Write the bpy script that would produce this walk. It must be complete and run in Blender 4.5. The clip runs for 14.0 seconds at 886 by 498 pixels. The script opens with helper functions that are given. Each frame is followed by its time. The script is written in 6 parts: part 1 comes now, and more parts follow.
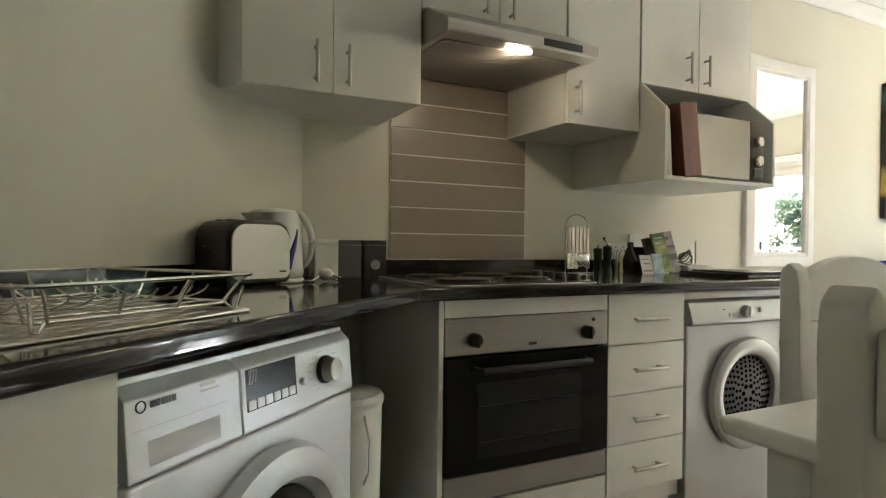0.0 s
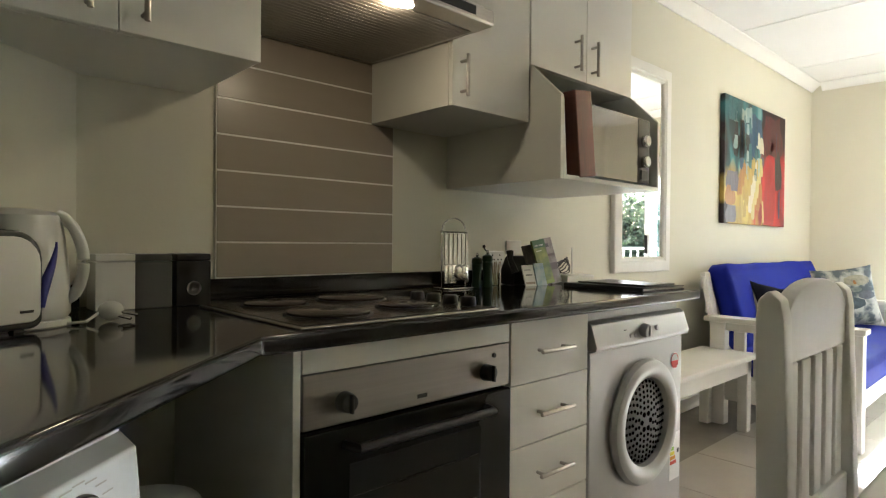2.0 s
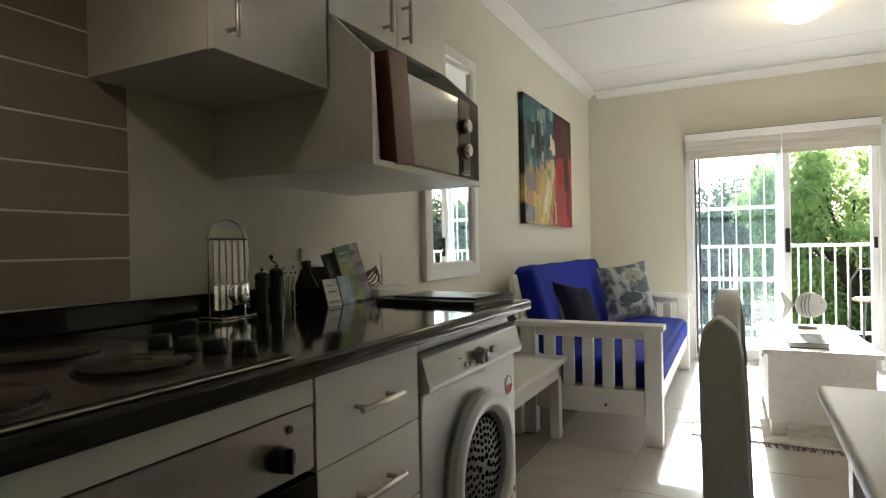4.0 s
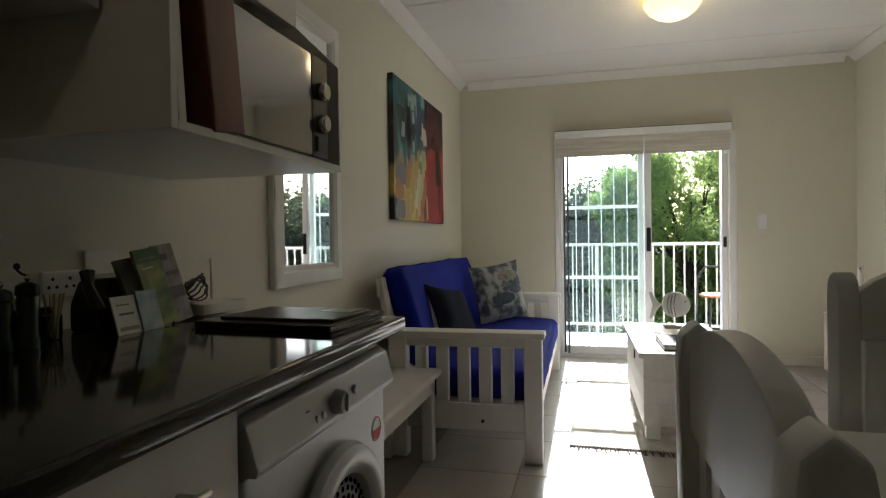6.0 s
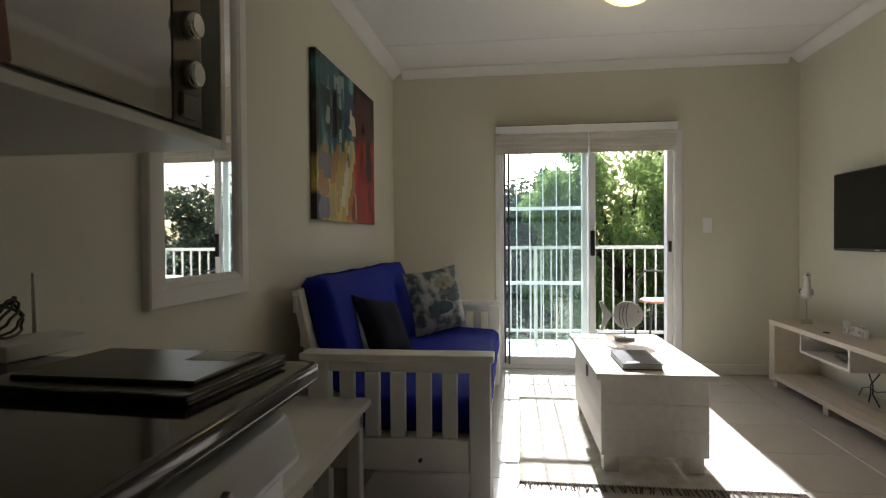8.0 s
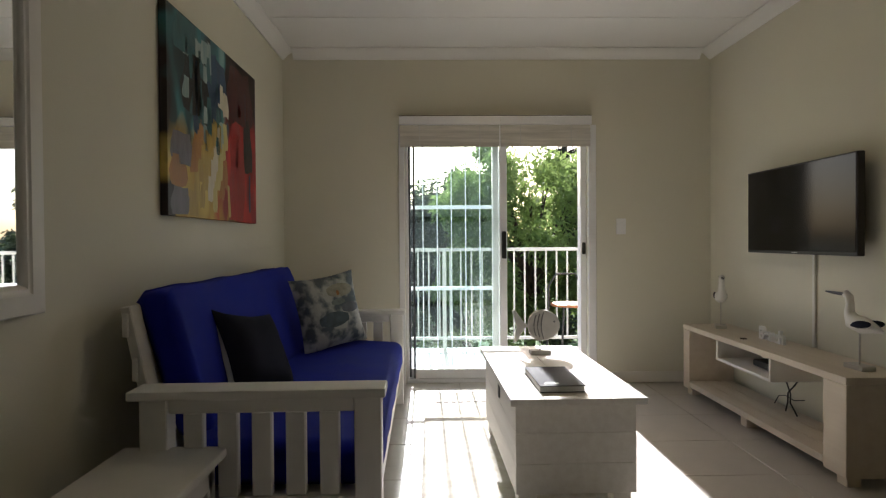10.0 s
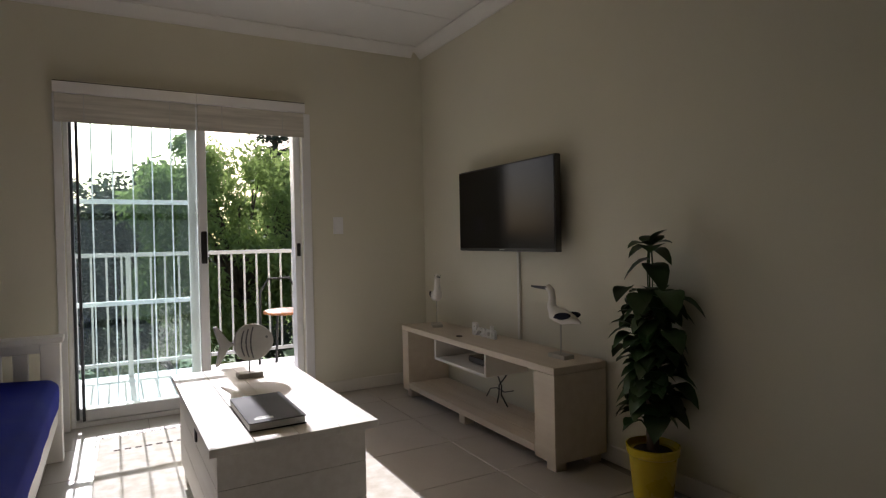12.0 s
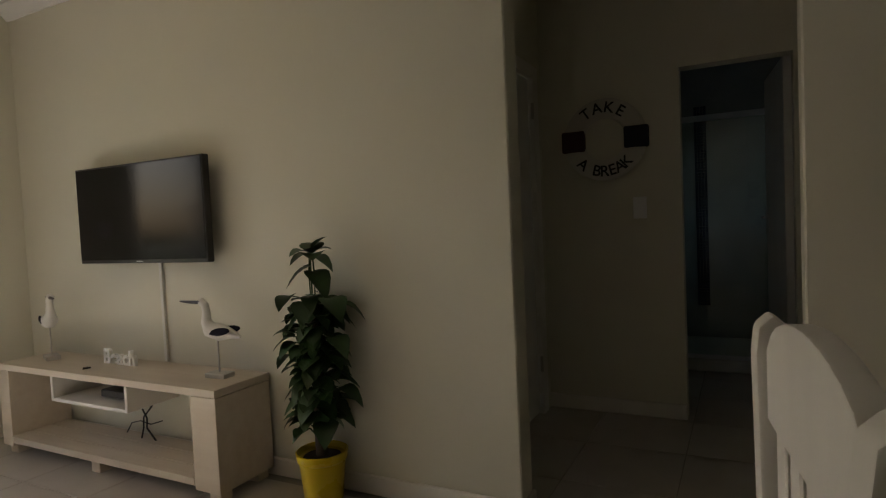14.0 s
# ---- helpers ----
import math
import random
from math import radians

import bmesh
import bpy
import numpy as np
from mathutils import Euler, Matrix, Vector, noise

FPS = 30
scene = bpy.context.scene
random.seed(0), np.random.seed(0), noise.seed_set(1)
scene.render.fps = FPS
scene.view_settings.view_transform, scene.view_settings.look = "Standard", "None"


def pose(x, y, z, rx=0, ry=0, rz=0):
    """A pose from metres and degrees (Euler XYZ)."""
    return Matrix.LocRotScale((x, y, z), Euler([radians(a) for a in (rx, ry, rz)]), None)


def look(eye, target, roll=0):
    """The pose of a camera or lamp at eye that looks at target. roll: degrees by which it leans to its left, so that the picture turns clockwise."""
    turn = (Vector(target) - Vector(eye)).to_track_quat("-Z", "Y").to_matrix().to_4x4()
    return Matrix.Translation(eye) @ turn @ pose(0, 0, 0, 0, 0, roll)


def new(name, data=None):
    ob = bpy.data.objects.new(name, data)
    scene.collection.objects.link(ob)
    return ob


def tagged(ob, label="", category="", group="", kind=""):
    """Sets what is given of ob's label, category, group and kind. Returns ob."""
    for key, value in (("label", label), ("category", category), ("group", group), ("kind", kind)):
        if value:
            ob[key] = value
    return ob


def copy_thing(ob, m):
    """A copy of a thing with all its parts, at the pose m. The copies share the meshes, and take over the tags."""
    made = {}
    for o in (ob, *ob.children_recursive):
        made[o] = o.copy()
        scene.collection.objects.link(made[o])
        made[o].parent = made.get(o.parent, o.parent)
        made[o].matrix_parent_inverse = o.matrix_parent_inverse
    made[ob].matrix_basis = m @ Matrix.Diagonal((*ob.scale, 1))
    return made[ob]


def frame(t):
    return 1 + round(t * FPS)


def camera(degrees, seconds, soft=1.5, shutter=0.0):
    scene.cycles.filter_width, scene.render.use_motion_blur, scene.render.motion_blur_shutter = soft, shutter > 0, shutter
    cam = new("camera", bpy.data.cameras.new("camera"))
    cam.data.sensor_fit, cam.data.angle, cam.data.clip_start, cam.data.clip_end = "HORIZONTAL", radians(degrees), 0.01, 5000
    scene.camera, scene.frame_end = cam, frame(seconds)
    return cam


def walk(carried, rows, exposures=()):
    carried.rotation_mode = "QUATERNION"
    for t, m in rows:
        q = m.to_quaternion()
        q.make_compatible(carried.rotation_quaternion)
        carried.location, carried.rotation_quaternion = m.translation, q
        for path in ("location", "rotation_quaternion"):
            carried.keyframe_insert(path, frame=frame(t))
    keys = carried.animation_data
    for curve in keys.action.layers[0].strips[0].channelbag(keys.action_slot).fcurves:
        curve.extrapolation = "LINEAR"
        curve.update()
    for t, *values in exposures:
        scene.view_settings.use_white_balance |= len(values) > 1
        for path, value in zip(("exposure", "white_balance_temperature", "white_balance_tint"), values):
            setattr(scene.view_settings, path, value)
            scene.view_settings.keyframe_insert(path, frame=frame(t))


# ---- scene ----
cam = camera(74.2, 14.0, soft=1.2)
PATH = [
    (0, (-0.05, 0.092, 1.0), (0.854, 1.876, 0.985), 0.6),
    (0.5, (0.014, 0.226, 1.002), (0.926, 2.006, 0.991), 0.6),
    (1, (0.074, 0.339, 1.011), (1.005, 2.109, 1.003), 0.6),
    (1.5, (0.105, 0.449, 1.037), (1.194, 2.126, 1.015), 0.8),
    (2, (0.143, 0.559, 1.045), (1.498, 2.03, 1.026), 0.5),
    (2.5, (0.224, 0.665, 1.037), (1.743, 1.966, 1.025), -0.1),
    (3, (0.298, 0.736, 1.042), (1.917, 1.91, 1.03), -0.4),
    (3.5, (0.405, 0.828, 1.048), (2.112, 1.869, 1.041), -0.8),
    (6, (0.902, 1.049, 1.073), (2.84, 1.543, 1.043), -0.8),
    (6.5, (1.003, 1.12, 1.077), (2.964, 1.51, 1.046), -0.5),
    (7, (1.104, 1.153, 1.085), (3.077, 1.475, 1.053), -0.4),
    (9.5, (1.723, 1.165, 1.094), (3.72, 1.272, 1.066), -0.4),
    (10, (1.828, 1.117, 1.09), (3.828, 1.082, 1.062), -0.4),
    (10.5, (1.921, 1.08, 1.099), (3.904, 0.822, 1.065), -0.6),
    (11, (2.029, 1.069, 1.091), (3.957, 0.54, 1.052), -0.8),
    (11.5, (2.123, 1.046, 1.088), (3.966, 0.27, 1.052), -1.0),
    (12, (2.238, 1.024, 1.08), (3.995, 0.069, 1.046), -1.1),
    (12.5, (2.302, 0.989, 1.083), (3.95, -0.143, 1.044), -1.2),
    (13, (2.331, 0.986, 1.099), (3.775, -0.397, 1.047), -1.7),
    (13.5, (2.358, 0.983, 1.108), (3.52, -0.643, 1.034), -2.3),
    (14, (2.365, 1.016, 1.135), (3.278, -0.761, 1.046), -2.6),
]
EXPOSURES = [(0.0, 3.88, 5700, 10), (1.0, 3.82, 5750, 10), (2.5, 3.5, 5750, 10), (3.7, 2.75, 5750, 11), (6.0, 1.47, 5850, 12), (9.5, 1.0, 6050, 14), (11.0, 0.82, 6100, 16), (12.5, 0.28, 6050, 20), (13.0, 0.48, 6150, 18), (13.5, 0.78, 6600, 16), (14.0, 1.12, 6500, 16)]
walk(cam, [(t, look(eye, target, roll)) for t, eye, target, roll in PATH], EXPOSURES)

# ---- light ----
SUN_ELEV, SUN_AZ = 30.0, 0.8          # degrees above the horizon; degrees from +x towards +y
world = bpy.data.worlds.new("world")
scene.world = world
world.use_nodes = True
wn = world.node_tree
sky = wn.nodes.new("ShaderNodeTexSky")
sky.sky_type = "NISHITA"
sky.sun_disc = False
sky.sun_elevation = radians(SUN_ELEV)
sky.sun_rotation = radians(90 - SUN_AZ)
sky.air_density, sky.dust_density = 1.0, 3.0
wn.nodes["Background"].inputs["Strength"].default_value = 0.15
wn.links.new(sky.outputs[0], wn.nodes["Background"].inputs["Color"])


def lamp(name, kind, m, energy, color, **kw):
    data = bpy.data.lights.new(name, kind)
    data.energy, data.color = energy, color
    if kind == "SUN":
        data.angle = radians(kw["angle"])
    if kind == "AREA":
        data.shape, data.size, data.size_y = "RECTANGLE", kw["size"], kw["size_y"]
    if kind == "POINT":
        data.shadow_soft_size = kw["radius"]
    ob = new(name, data)
    ob.matrix_world = m
    return ob


sun_dir = Vector((math.cos(radians(SUN_ELEV)) * math.cos(radians(SUN_AZ)), math.cos(radians(SUN_ELEV)) * math.sin(radians(SUN_AZ)), math.sin(radians(SUN_ELEV))))
lamp("sun", "SUN", look(sun_dir * 30, (0, 0, 0)), 5.0, (1.0, 0.97, 0.92), angle=0.6)


# ---- mesh helpers ----
class Shape:
    """A bmesh with shaped pieces added to it."""

    def __init__(self):
        self.bm = bmesh.new()
        self.bevelled = False

    def box(self, x0, x1, y0, y1, z0, z1, bev=0.0, seg=1, m=None):
        r = bmesh.ops.create_cube(self.bm, size=1.0)
        mm = Matrix.Translation(((x0 + x1) / 2, (y0 + y1) / 2, (z0 + z1) / 2)) @ Matrix.Diagonal((abs(x1 - x0), abs(y1 - y0), abs(z1 - z0), 1))
        bmesh.ops.transform(self.bm, matrix=(m @ mm) if m else mm, verts=r["verts"])
        if bev:
            self.bevelled = True
            edges = list({e for v in r["verts"] for e in v.link_edges})
            bmesh.ops.bevel(self.bm, geom=edges, offset=bev, segments=seg, profile=0.5, affect="EDGES")
        return self

    def cyl(self, p0, p1, r0, r1=None, seg=20, bev=0.0):
        p0, p1 = Vector(p0), Vector(p1)
        r1 = r0 if r1 is None else r1
        ax = p1 - p0
        q = ax.to_track_quat("Z", "Y").to_matrix().to_4x4()
        r = bmesh.ops.create_cone(self.bm, cap_ends=True, segments=seg, radius1=max(r0, 1e-5), radius2=max(r1, 1e-5), depth=ax.length)
        bmesh.ops.transform(self.bm, matrix=Matrix.Translation((p0 + p1) / 2) @ q, verts=r["verts"])
        if bev:
            caps = list({e for v in r["verts"] for e in v.link_edges if any(len(f.verts) > 4 for f in e.link_faces)})
            bmesh.ops.bevel(self.bm, geom=caps, offset=bev, segments=2, profile=0.5, affect="EDGES")
        return self

    def tube(self, pts, r, seg=8, closed=False):
        pts = [Vector(p) for p in pts]
        n = len(pts)
        rings = []
        up = Vector((0, 0, 1))
        for i, p in enumerate(pts):
            if closed:
                d = pts[(i + 1) % n] - pts[i - 1]
            else:
                d = pts[min(i + 1, n - 1)] - pts[max(i - 1, 0)]
            d.normalize()
            side = d.cross(up)
            if side.length < 1e-3:
                side = d.cross(Vector((0.3, 1, 0)))
            side.normalize()
            nor = side.cross(d)
            rr = r[i] if isinstance(r, (list, tuple)) else r
            rings.append([self.bm.verts.new(p + side * (rr * math.cos(a)) + nor * (rr * math.sin(a))) for a in (2 * math.pi * k / seg for k in range(seg))])
        for i in range(n if closed else n - 1):
            a, b = rings[i], rings[(i + 1) % n]
            for k in range(seg):
                self.bm.faces.new((a[k], a[(k + 1) % seg], b[(k + 1) % seg], b[k]))
        if not closed:
            self.bm.faces.new(list(reversed(rings[0])))
            self.bm.faces.new(rings[-1])
        return self

    def lathe(self, prof, seg=28, c=(0, 0, 0), m=None):
        rings = []
        made = []
        for r, z in prof:
            ring = [self.bm.verts.new((c[0] + max(r, 1e-4) * math.cos(2 * math.pi * k / seg), c[1] + max(r, 1e-4) * math.sin(2 * math.pi * k / seg), c[2] + z)) for k in range(seg)]
            rings.append(ring)
            made += ring
        for a, b in zip(rings, rings[1:]):
            for k in range(seg):
                self.bm.faces.new((a[k], a[(k + 1) % seg], b[(k + 1) % seg], b[k]))
        self.bm.faces.new(list(reversed(rings[0])))
        self.bm.faces.new(rings[-1])
        if m:
            bmesh.ops.transform(self.bm, matrix=m, verts=made)
        return self

    def prism(self, poly, a0, a1, axis="z", bev=0.0, seg=1):
        """A polygon of (u, v) drawn out along an axis: z (u=x, v=y), y (u=x, v=z), x (u=y, v=z)."""
        def put(u, v, a):
            return {"z": (u, v, a), "y": (u, a, v), "x": (a, u, v)}[axis]
        lo = [self.bm.verts.new(put(u, v, a0)) for u, v in poly]
        hi = [self.bm.verts.new(put(u, v, a1)) for u, v in poly]
        n = len(poly)
        faces = [self.bm.faces.new(lo), self.bm.faces.new(hi)]
        for k in range(n):
            faces.append(self.bm.faces.new((lo[k], lo[(k + 1) % n], hi[(k + 1) % n], hi[k])))
        bmesh.ops.recalc_face_normals(self.bm, faces=faces)
        if bev:
            self.bevelled = True
            edges = list({e for v in lo + hi for e in v.link_edges})
            bmesh.ops.bevel(self.bm, geom=edges, offset=bev, segments=seg, profile=0.5, affect="EDGES")
        return self

    def ball(self, c, radii, u=20, v=12, m=None):
        r = bmesh.ops.create_uvsphere(self.bm, u_segments=u, v_segments=v, radius=1.0)
        mm = Matrix.Translation(c) @ (m or Matrix()) @ Matrix.Diagonal((*radii, 1))
        bmesh.ops.transform(self.bm, matrix=mm, verts=r["verts"])
        return self

    def pillow(self, w, h, t, m, n=14, sag=0.06):
        """A stuffed cushion in its own x-z plane, w wide, h high, t thick."""
        grid = {}
        for side in (1, -1):
            for i in range(n + 1):
                for j in range(n + 1):
                    u, v = 2 * i / n - 1, 2 * j / n - 1
                    edge = i in (0, n) or j in (0, n)
                    if side == -1 and edge:
                        grid[side, i, j] = grid[1, i, j]
                        continue
                    pu = u * (1 - sag * (1 - v * v))
                    pv = v * (1 - sag * (1 - u * u))
                    th = t / 2 * ((1 - u ** 4) * (1 - v ** 4)) ** 0.6 + 0.004 * noise.noise(Vector((u * 3, v * 3, side)))
                    p = m @ Vector((pu * w / 2, side * (0 if edge else th), pv * h / 2))
                    grid[side, i, j] = self.bm.verts.new(p)
        for side in (1, -1):
            for i in range(n):
                for j in range(n):
                    f = [grid[side, i, j], grid[side, i + 1, j], grid[side, i + 1, j + 1], grid[side, i, j + 1]]
                    self.bm.faces.new(f if side == -1 else f[::-1])
        return self


def mesh_of(name, shape, material):
    me = bpy.data.meshes.new(name)
    bm = shape.bm
    bmesh.ops.recalc_face_normals(bm, faces=bm.faces[:])
    loop_normals = []
    if shape.bevelled:                 # normals weighted by area, so that broad faces stay flat between soft edges
        bm.normal_update()
        area = {f: f.calc_area() for f in bm.faces}
        for f in bm.faces:
            for lp in f.loops:
                n = Vector((0, 0, 0))
                for g in lp.vert.link_faces:
                    if g.normal.dot(f.normal) > 0.77:
                        n += g.normal * area[g]
                loop_normals.append(n.normalized() if n.length > 1e-12 else f.normal.copy())
    bm.to_mesh(me)
    bm.free()
    me.materials.append(material)
    me.polygons.foreach_set("use_smooth", [True] * len(me.polygons))
    if loop_normals:
        me.normals_split_custom_set(loop_normals)
    else:
        me.set_sharp_from_angle(angle=radians(38))
    return me


def part(name, shape, material, parent, label=""):
    ob = new(name, mesh_of(name, shape, material))
    ob.parent = parent
    if label:
        ob["label"] = label
    return ob


def thing(name, m, label, category, group="", kind=""):
    ob = new(name)
    ob.empty_display_size = 0.05
    ob.matrix_basis = m
    return tagged(ob, label, category, group, kind)


def solid(name, shape, material, label, category, kind="", m=None, group=""):
    ob = new(name, mesh_of(name, shape, material))
    if m:
        ob.matrix_basis = m
    return tagged(ob, label, category, group, kind)


# ---- materials ----
def material(name, color, rough=0.5, metal=0.0, vary=0.08, scale=6.0, fine=120.0, bump=0.05, stretch=(1, 1, 1), coat=0.0, spec=0.5, second=None, amount=0.5, island=0.0):
    """Colour with variation at two scales, roughness variation and fine relief; second: a colour blended in by the coarse noise."""
    mt = bpy.data.materials.new(name)
    mt.use_nodes = True
    nt = mt.node_tree
    b = nt.nodes["Principled BSDF"]
    b.inputs["Metallic"].default_value = metal
    b.inputs["Specular IOR Level"].default_value = spec
    b.inputs["Coat Weight"].default_value = coat
    tc = nt.nodes.new("ShaderNodeTexCoord")
    mp = nt.nodes.new("ShaderNodeMapping")
    mp.inputs["Scale"].default_value = stretch
    nt.links.new(tc.outputs["Object"], mp.inputs["Vector"])
    big = nt.nodes.new("ShaderNodeTexNoise")
    big.inputs["Scale"].default_value = scale
    big.inputs["Detail"].default_value = 5.0
    small = nt.nodes.new("ShaderNodeTexNoise")
    small.inputs["Scale"].default_value = fine
    small.inputs["Detail"].default_value = 3.0
    for n in (big, small):
        nt.links.new(mp.outputs[0], n.inputs["Vector"])
    ramp = nt.nodes.new("ShaderNodeValToRGB")
    dark = tuple(c * (1 - vary * 2) for c in color)
    light = tuple(min(1.0, c * (1 + vary)) for c in color)
    if second:
        light = tuple(second)
        dark = tuple(color)
    ramp.color_ramp.elements[0].position, ramp.color_ramp.elements[1].position = 0.5 - amount / 2, 0.5 + amount / 2
    ramp.color_ramp.elements[0].color = (*dark, 1)
    ramp.color_ramp.elements[1].color = (*light, 1)
    nt.links.new(big.outputs[0], ramp.inputs[0])
    mix = nt.nodes.new("ShaderNodeMix")
    mix.data_type, mix.blend_type = "RGBA", "MULTIPLY"
    mix.inputs["Factor"].default_value = 0.5
    r2 = nt.nodes.new("ShaderNodeValToRGB")
    r2.color_ramp.elements[0].color = (1 - vary * 2, 1 - vary * 2, 1 - vary * 2, 1)
    nt.links.new(small.outputs[0], r2.inputs[0])
    nt.links.new(ramp.outputs[0], mix.inputs["A"])
    nt.links.new(r2.outputs[0], mix.inputs["B"])
    out = mix.outputs["Result"]
    if island:
        info = nt.nodes.new("ShaderNodeObjectInfo")
        geo = nt.nodes.new("ShaderNodeNewGeometry")
        add = nt.nodes.new("ShaderNodeMath")
        add.operation = "ADD"
        nt.links.new(info.outputs["Random"], add.inputs[0])
        nt.links.new(geo.outputs["Random Per Island"], add.inputs[1])
        fr = nt.nodes.new("ShaderNodeMath")
        fr.operation = "FRACT"
        nt.links.new(add.outputs[0], fr.inputs[0])
        mr = nt.nodes.new("ShaderNodeMapRange")
        mr.inputs["To Min"].default_value, mr.inputs["To Max"].default_value = 1 - island, 1 + island
        nt.links.new(fr.outputs[0], mr.inputs["Value"])
        m2 = nt.nodes.new("ShaderNodeMix")
        m2.data_type, m2.blend_type = "RGBA", "MULTIPLY"
        m2.inputs["Factor"].default_value = 1.0
        nt.links.new(out, m2.inputs["A"])
        nt.links.new(mr.outputs[0], m2.inputs["B"])
        out = m2.outputs["Result"]
    nt.links.new(out, b.inputs["Base Color"])
    rr = nt.nodes.new("ShaderNodeMapRange")
    rr.inputs["To Min"].default_value, rr.inputs["To Max"].default_value = max(0.02, rough * 0.8), min(1, rough * 1.2)
    nt.links.new(big.outputs[0], rr.inputs["Value"])
    nt.links.new(rr.outputs[0], b.inputs["Roughness"])
    if bump:
        bp = nt.nodes.new("ShaderNodeBump")
        bp.inputs["Strength"].default_value = bump
        bp.inputs["Distance"].default_value = 0.004
        nt.links.new(small.outputs[0], bp.inputs["Height"])
        nt.links.new(bp.outputs[0], b.inputs["Normal"])
    return mt


def glowing(name, color, strength, base=(0.8, 0.8, 0.8)):
    mt = bpy.data.materials.new(name)
    mt.use_nodes = True
    b = mt.node_tree.nodes["Principled BSDF"]
    b.inputs["Base Color"].default_value = (*base, 1)
    b.inputs["Emission Color"].default_value = (*color, 1)
    b.inputs["Emission Strength"].default_value = strength
    return mt


def clear_glass(name, tint=(0.95, 1.0, 0.98), haze=0.0):
    """Thin pane: see-through with a clear reflection; haze mixes in a pale veil for glare."""
    mt = bpy.data.materials.new(name)
    mt.use_nodes = True
    nt = mt.node_tree
    nt.nodes.remove(nt.nodes["Principled BSDF"])
    tr = nt.nodes.new("ShaderNodeBsdfTransparent")
    tr.inputs[0].default_value = (*tint, 1)
    gl = nt.nodes.new("ShaderNodeBsdfGlossy")
    gl.inputs["Roughness"].default_value = 0.01
    fr = nt.nodes.new("ShaderNodeFresnel")
    fr.inputs[0].default_value = 1.5
    mx = nt.nodes.new("ShaderNodeMixShader")
    nt.links.new(fr.outputs[0], mx.inputs[0])
    nt.links.new(tr.outputs[0], mx.inputs[1])
    nt.links.new(gl.outputs[0], mx.inputs[2])
    out = mx
    if haze:
        df = nt.nodes.new("ShaderNodeBsdfDiffuse")
        df.inputs[0].default_value = (0.75, 0.85, 0.9, 1)
        tl = nt.nodes.new("ShaderNodeBsdfTranslucent")
        tl.inputs[0].default_value = (0.75, 0.85, 0.9, 1)
        ns = nt.nodes.new("ShaderNodeTexNoise")
        ns.inputs["Scale"].default_value = 3.0
        md = nt.nodes.new("ShaderNodeMapRange")
        md.inputs["To Min"].default_value, md.inputs["To Max"].default_value = haze * 0.4, haze * 1.6
        nt.links.new(ns.outputs[0], md.inputs["Value"])
        m2 = nt.nodes.new("ShaderNodeMixShader")
        nt.links.new(md.outputs[0], m2.inputs[0])
        nt.links.new(mx.outputs[0], m2.inputs[1])
        nt.links.new(tl.outputs[0], m2.inputs[2])
        out = m2
    nt.links.new(out.outputs[0], nt.nodes["Material Output"].inputs[0])
    return mt


WALL_PAINT = material("wall_paint", (0.69, 0.665, 0.55), 0.75, vary=0.02, scale=1.2, fine=90, bump=0.12)
CEILING_PAINT = material("ceiling_paint", (0.82, 0.81, 0.78), 0.85, vary=0.02, scale=1.5, fine=60, bump=0.05)
TRIM_PAINT = material("trim_paint", (0.78, 0.75, 0.68), 0.4, vary=0.03, scale=3, fine=50, bump=0.04)
FLOOR_TILE = material("floor_tile", (0.49, 0.45, 0.40), 0.3, vary=0.05, scale=5, fine=60, bump=0.02, island=0.04)
GROUT = material("grout", (0.35, 0.325, 0.29), 0.9, vary=0.1)
WALL_TILE = material("wall_tile", (0.31, 0.262, 0.205), 0.30, vary=0.02, scale=5, fine=60, bump=0.04, stretch=(1, 1, 6), island=0.03)
WALL_GROUT = material("wall_grout", (0.80, 0.77, 0.70), 0.8, vary=0.05)
CABINET_WHITE = material("cabinet_white", (0.73, 0.715, 0.65), 0.38, vary=0.02, scale=2, fine=80, bump=0.02)
CABINET_INSIDE = material("cabinet_inside", (0.70, 0.68, 0.60), 0.5, vary=0.02)
GRANITE = material("granite", (0.012, 0.011, 0.010), 0.085, vary=0.1, scale=160, fine=700, bump=0.0, spec=0.5, second=(0.016, 0.0145, 0.013), amount=0.4)
STEEL = material("brushed_steel", (0.52, 0.49, 0.45), 0.32, 1.0, vary=0.05, scale=3, fine=40, bump=0.03, stretch=(1, 1, 40))
CHROME = material("chrome", (0.75, 0.74, 0.72), 0.14, 1.0, vary=0.03)
BLACK_GLASS = material("black_glass", (0.008, 0.008, 0.008), 0.08, vary=0.05, bump=0.0, spec=0.3)
BLACK_PLASTIC = material("black_plastic", (0.018, 0.017, 0.016), 0.35, vary=0.1, bump=0.02)
DARK_METAL = material("dark_metal", (0.05, 0.045, 0.04), 0.4, 0.6, vary=0.1)
SILVER = material("silver_paint", (0.47, 0.47, 0.46), 0.36, 0.35, vary=0.03, fine=300, bump=0.01)
APPLIANCE_WHITE = material("appliance_white", (0.66, 0.69, 0.73), 0.33, 0.12, vary=0.02, bump=0.0)
WHITE_PLASTIC = material("white_plastic", (0.74, 0.73, 0.68), 0.35, vary=0.02, bump=0.01)
WHITE_WOOD = material("white_painted_wood", (0.80, 0.78, 0.73), 0.42, vary=0.05, scale=4, fine=30, bump=0.08, stretch=(1, 1, 0.3))
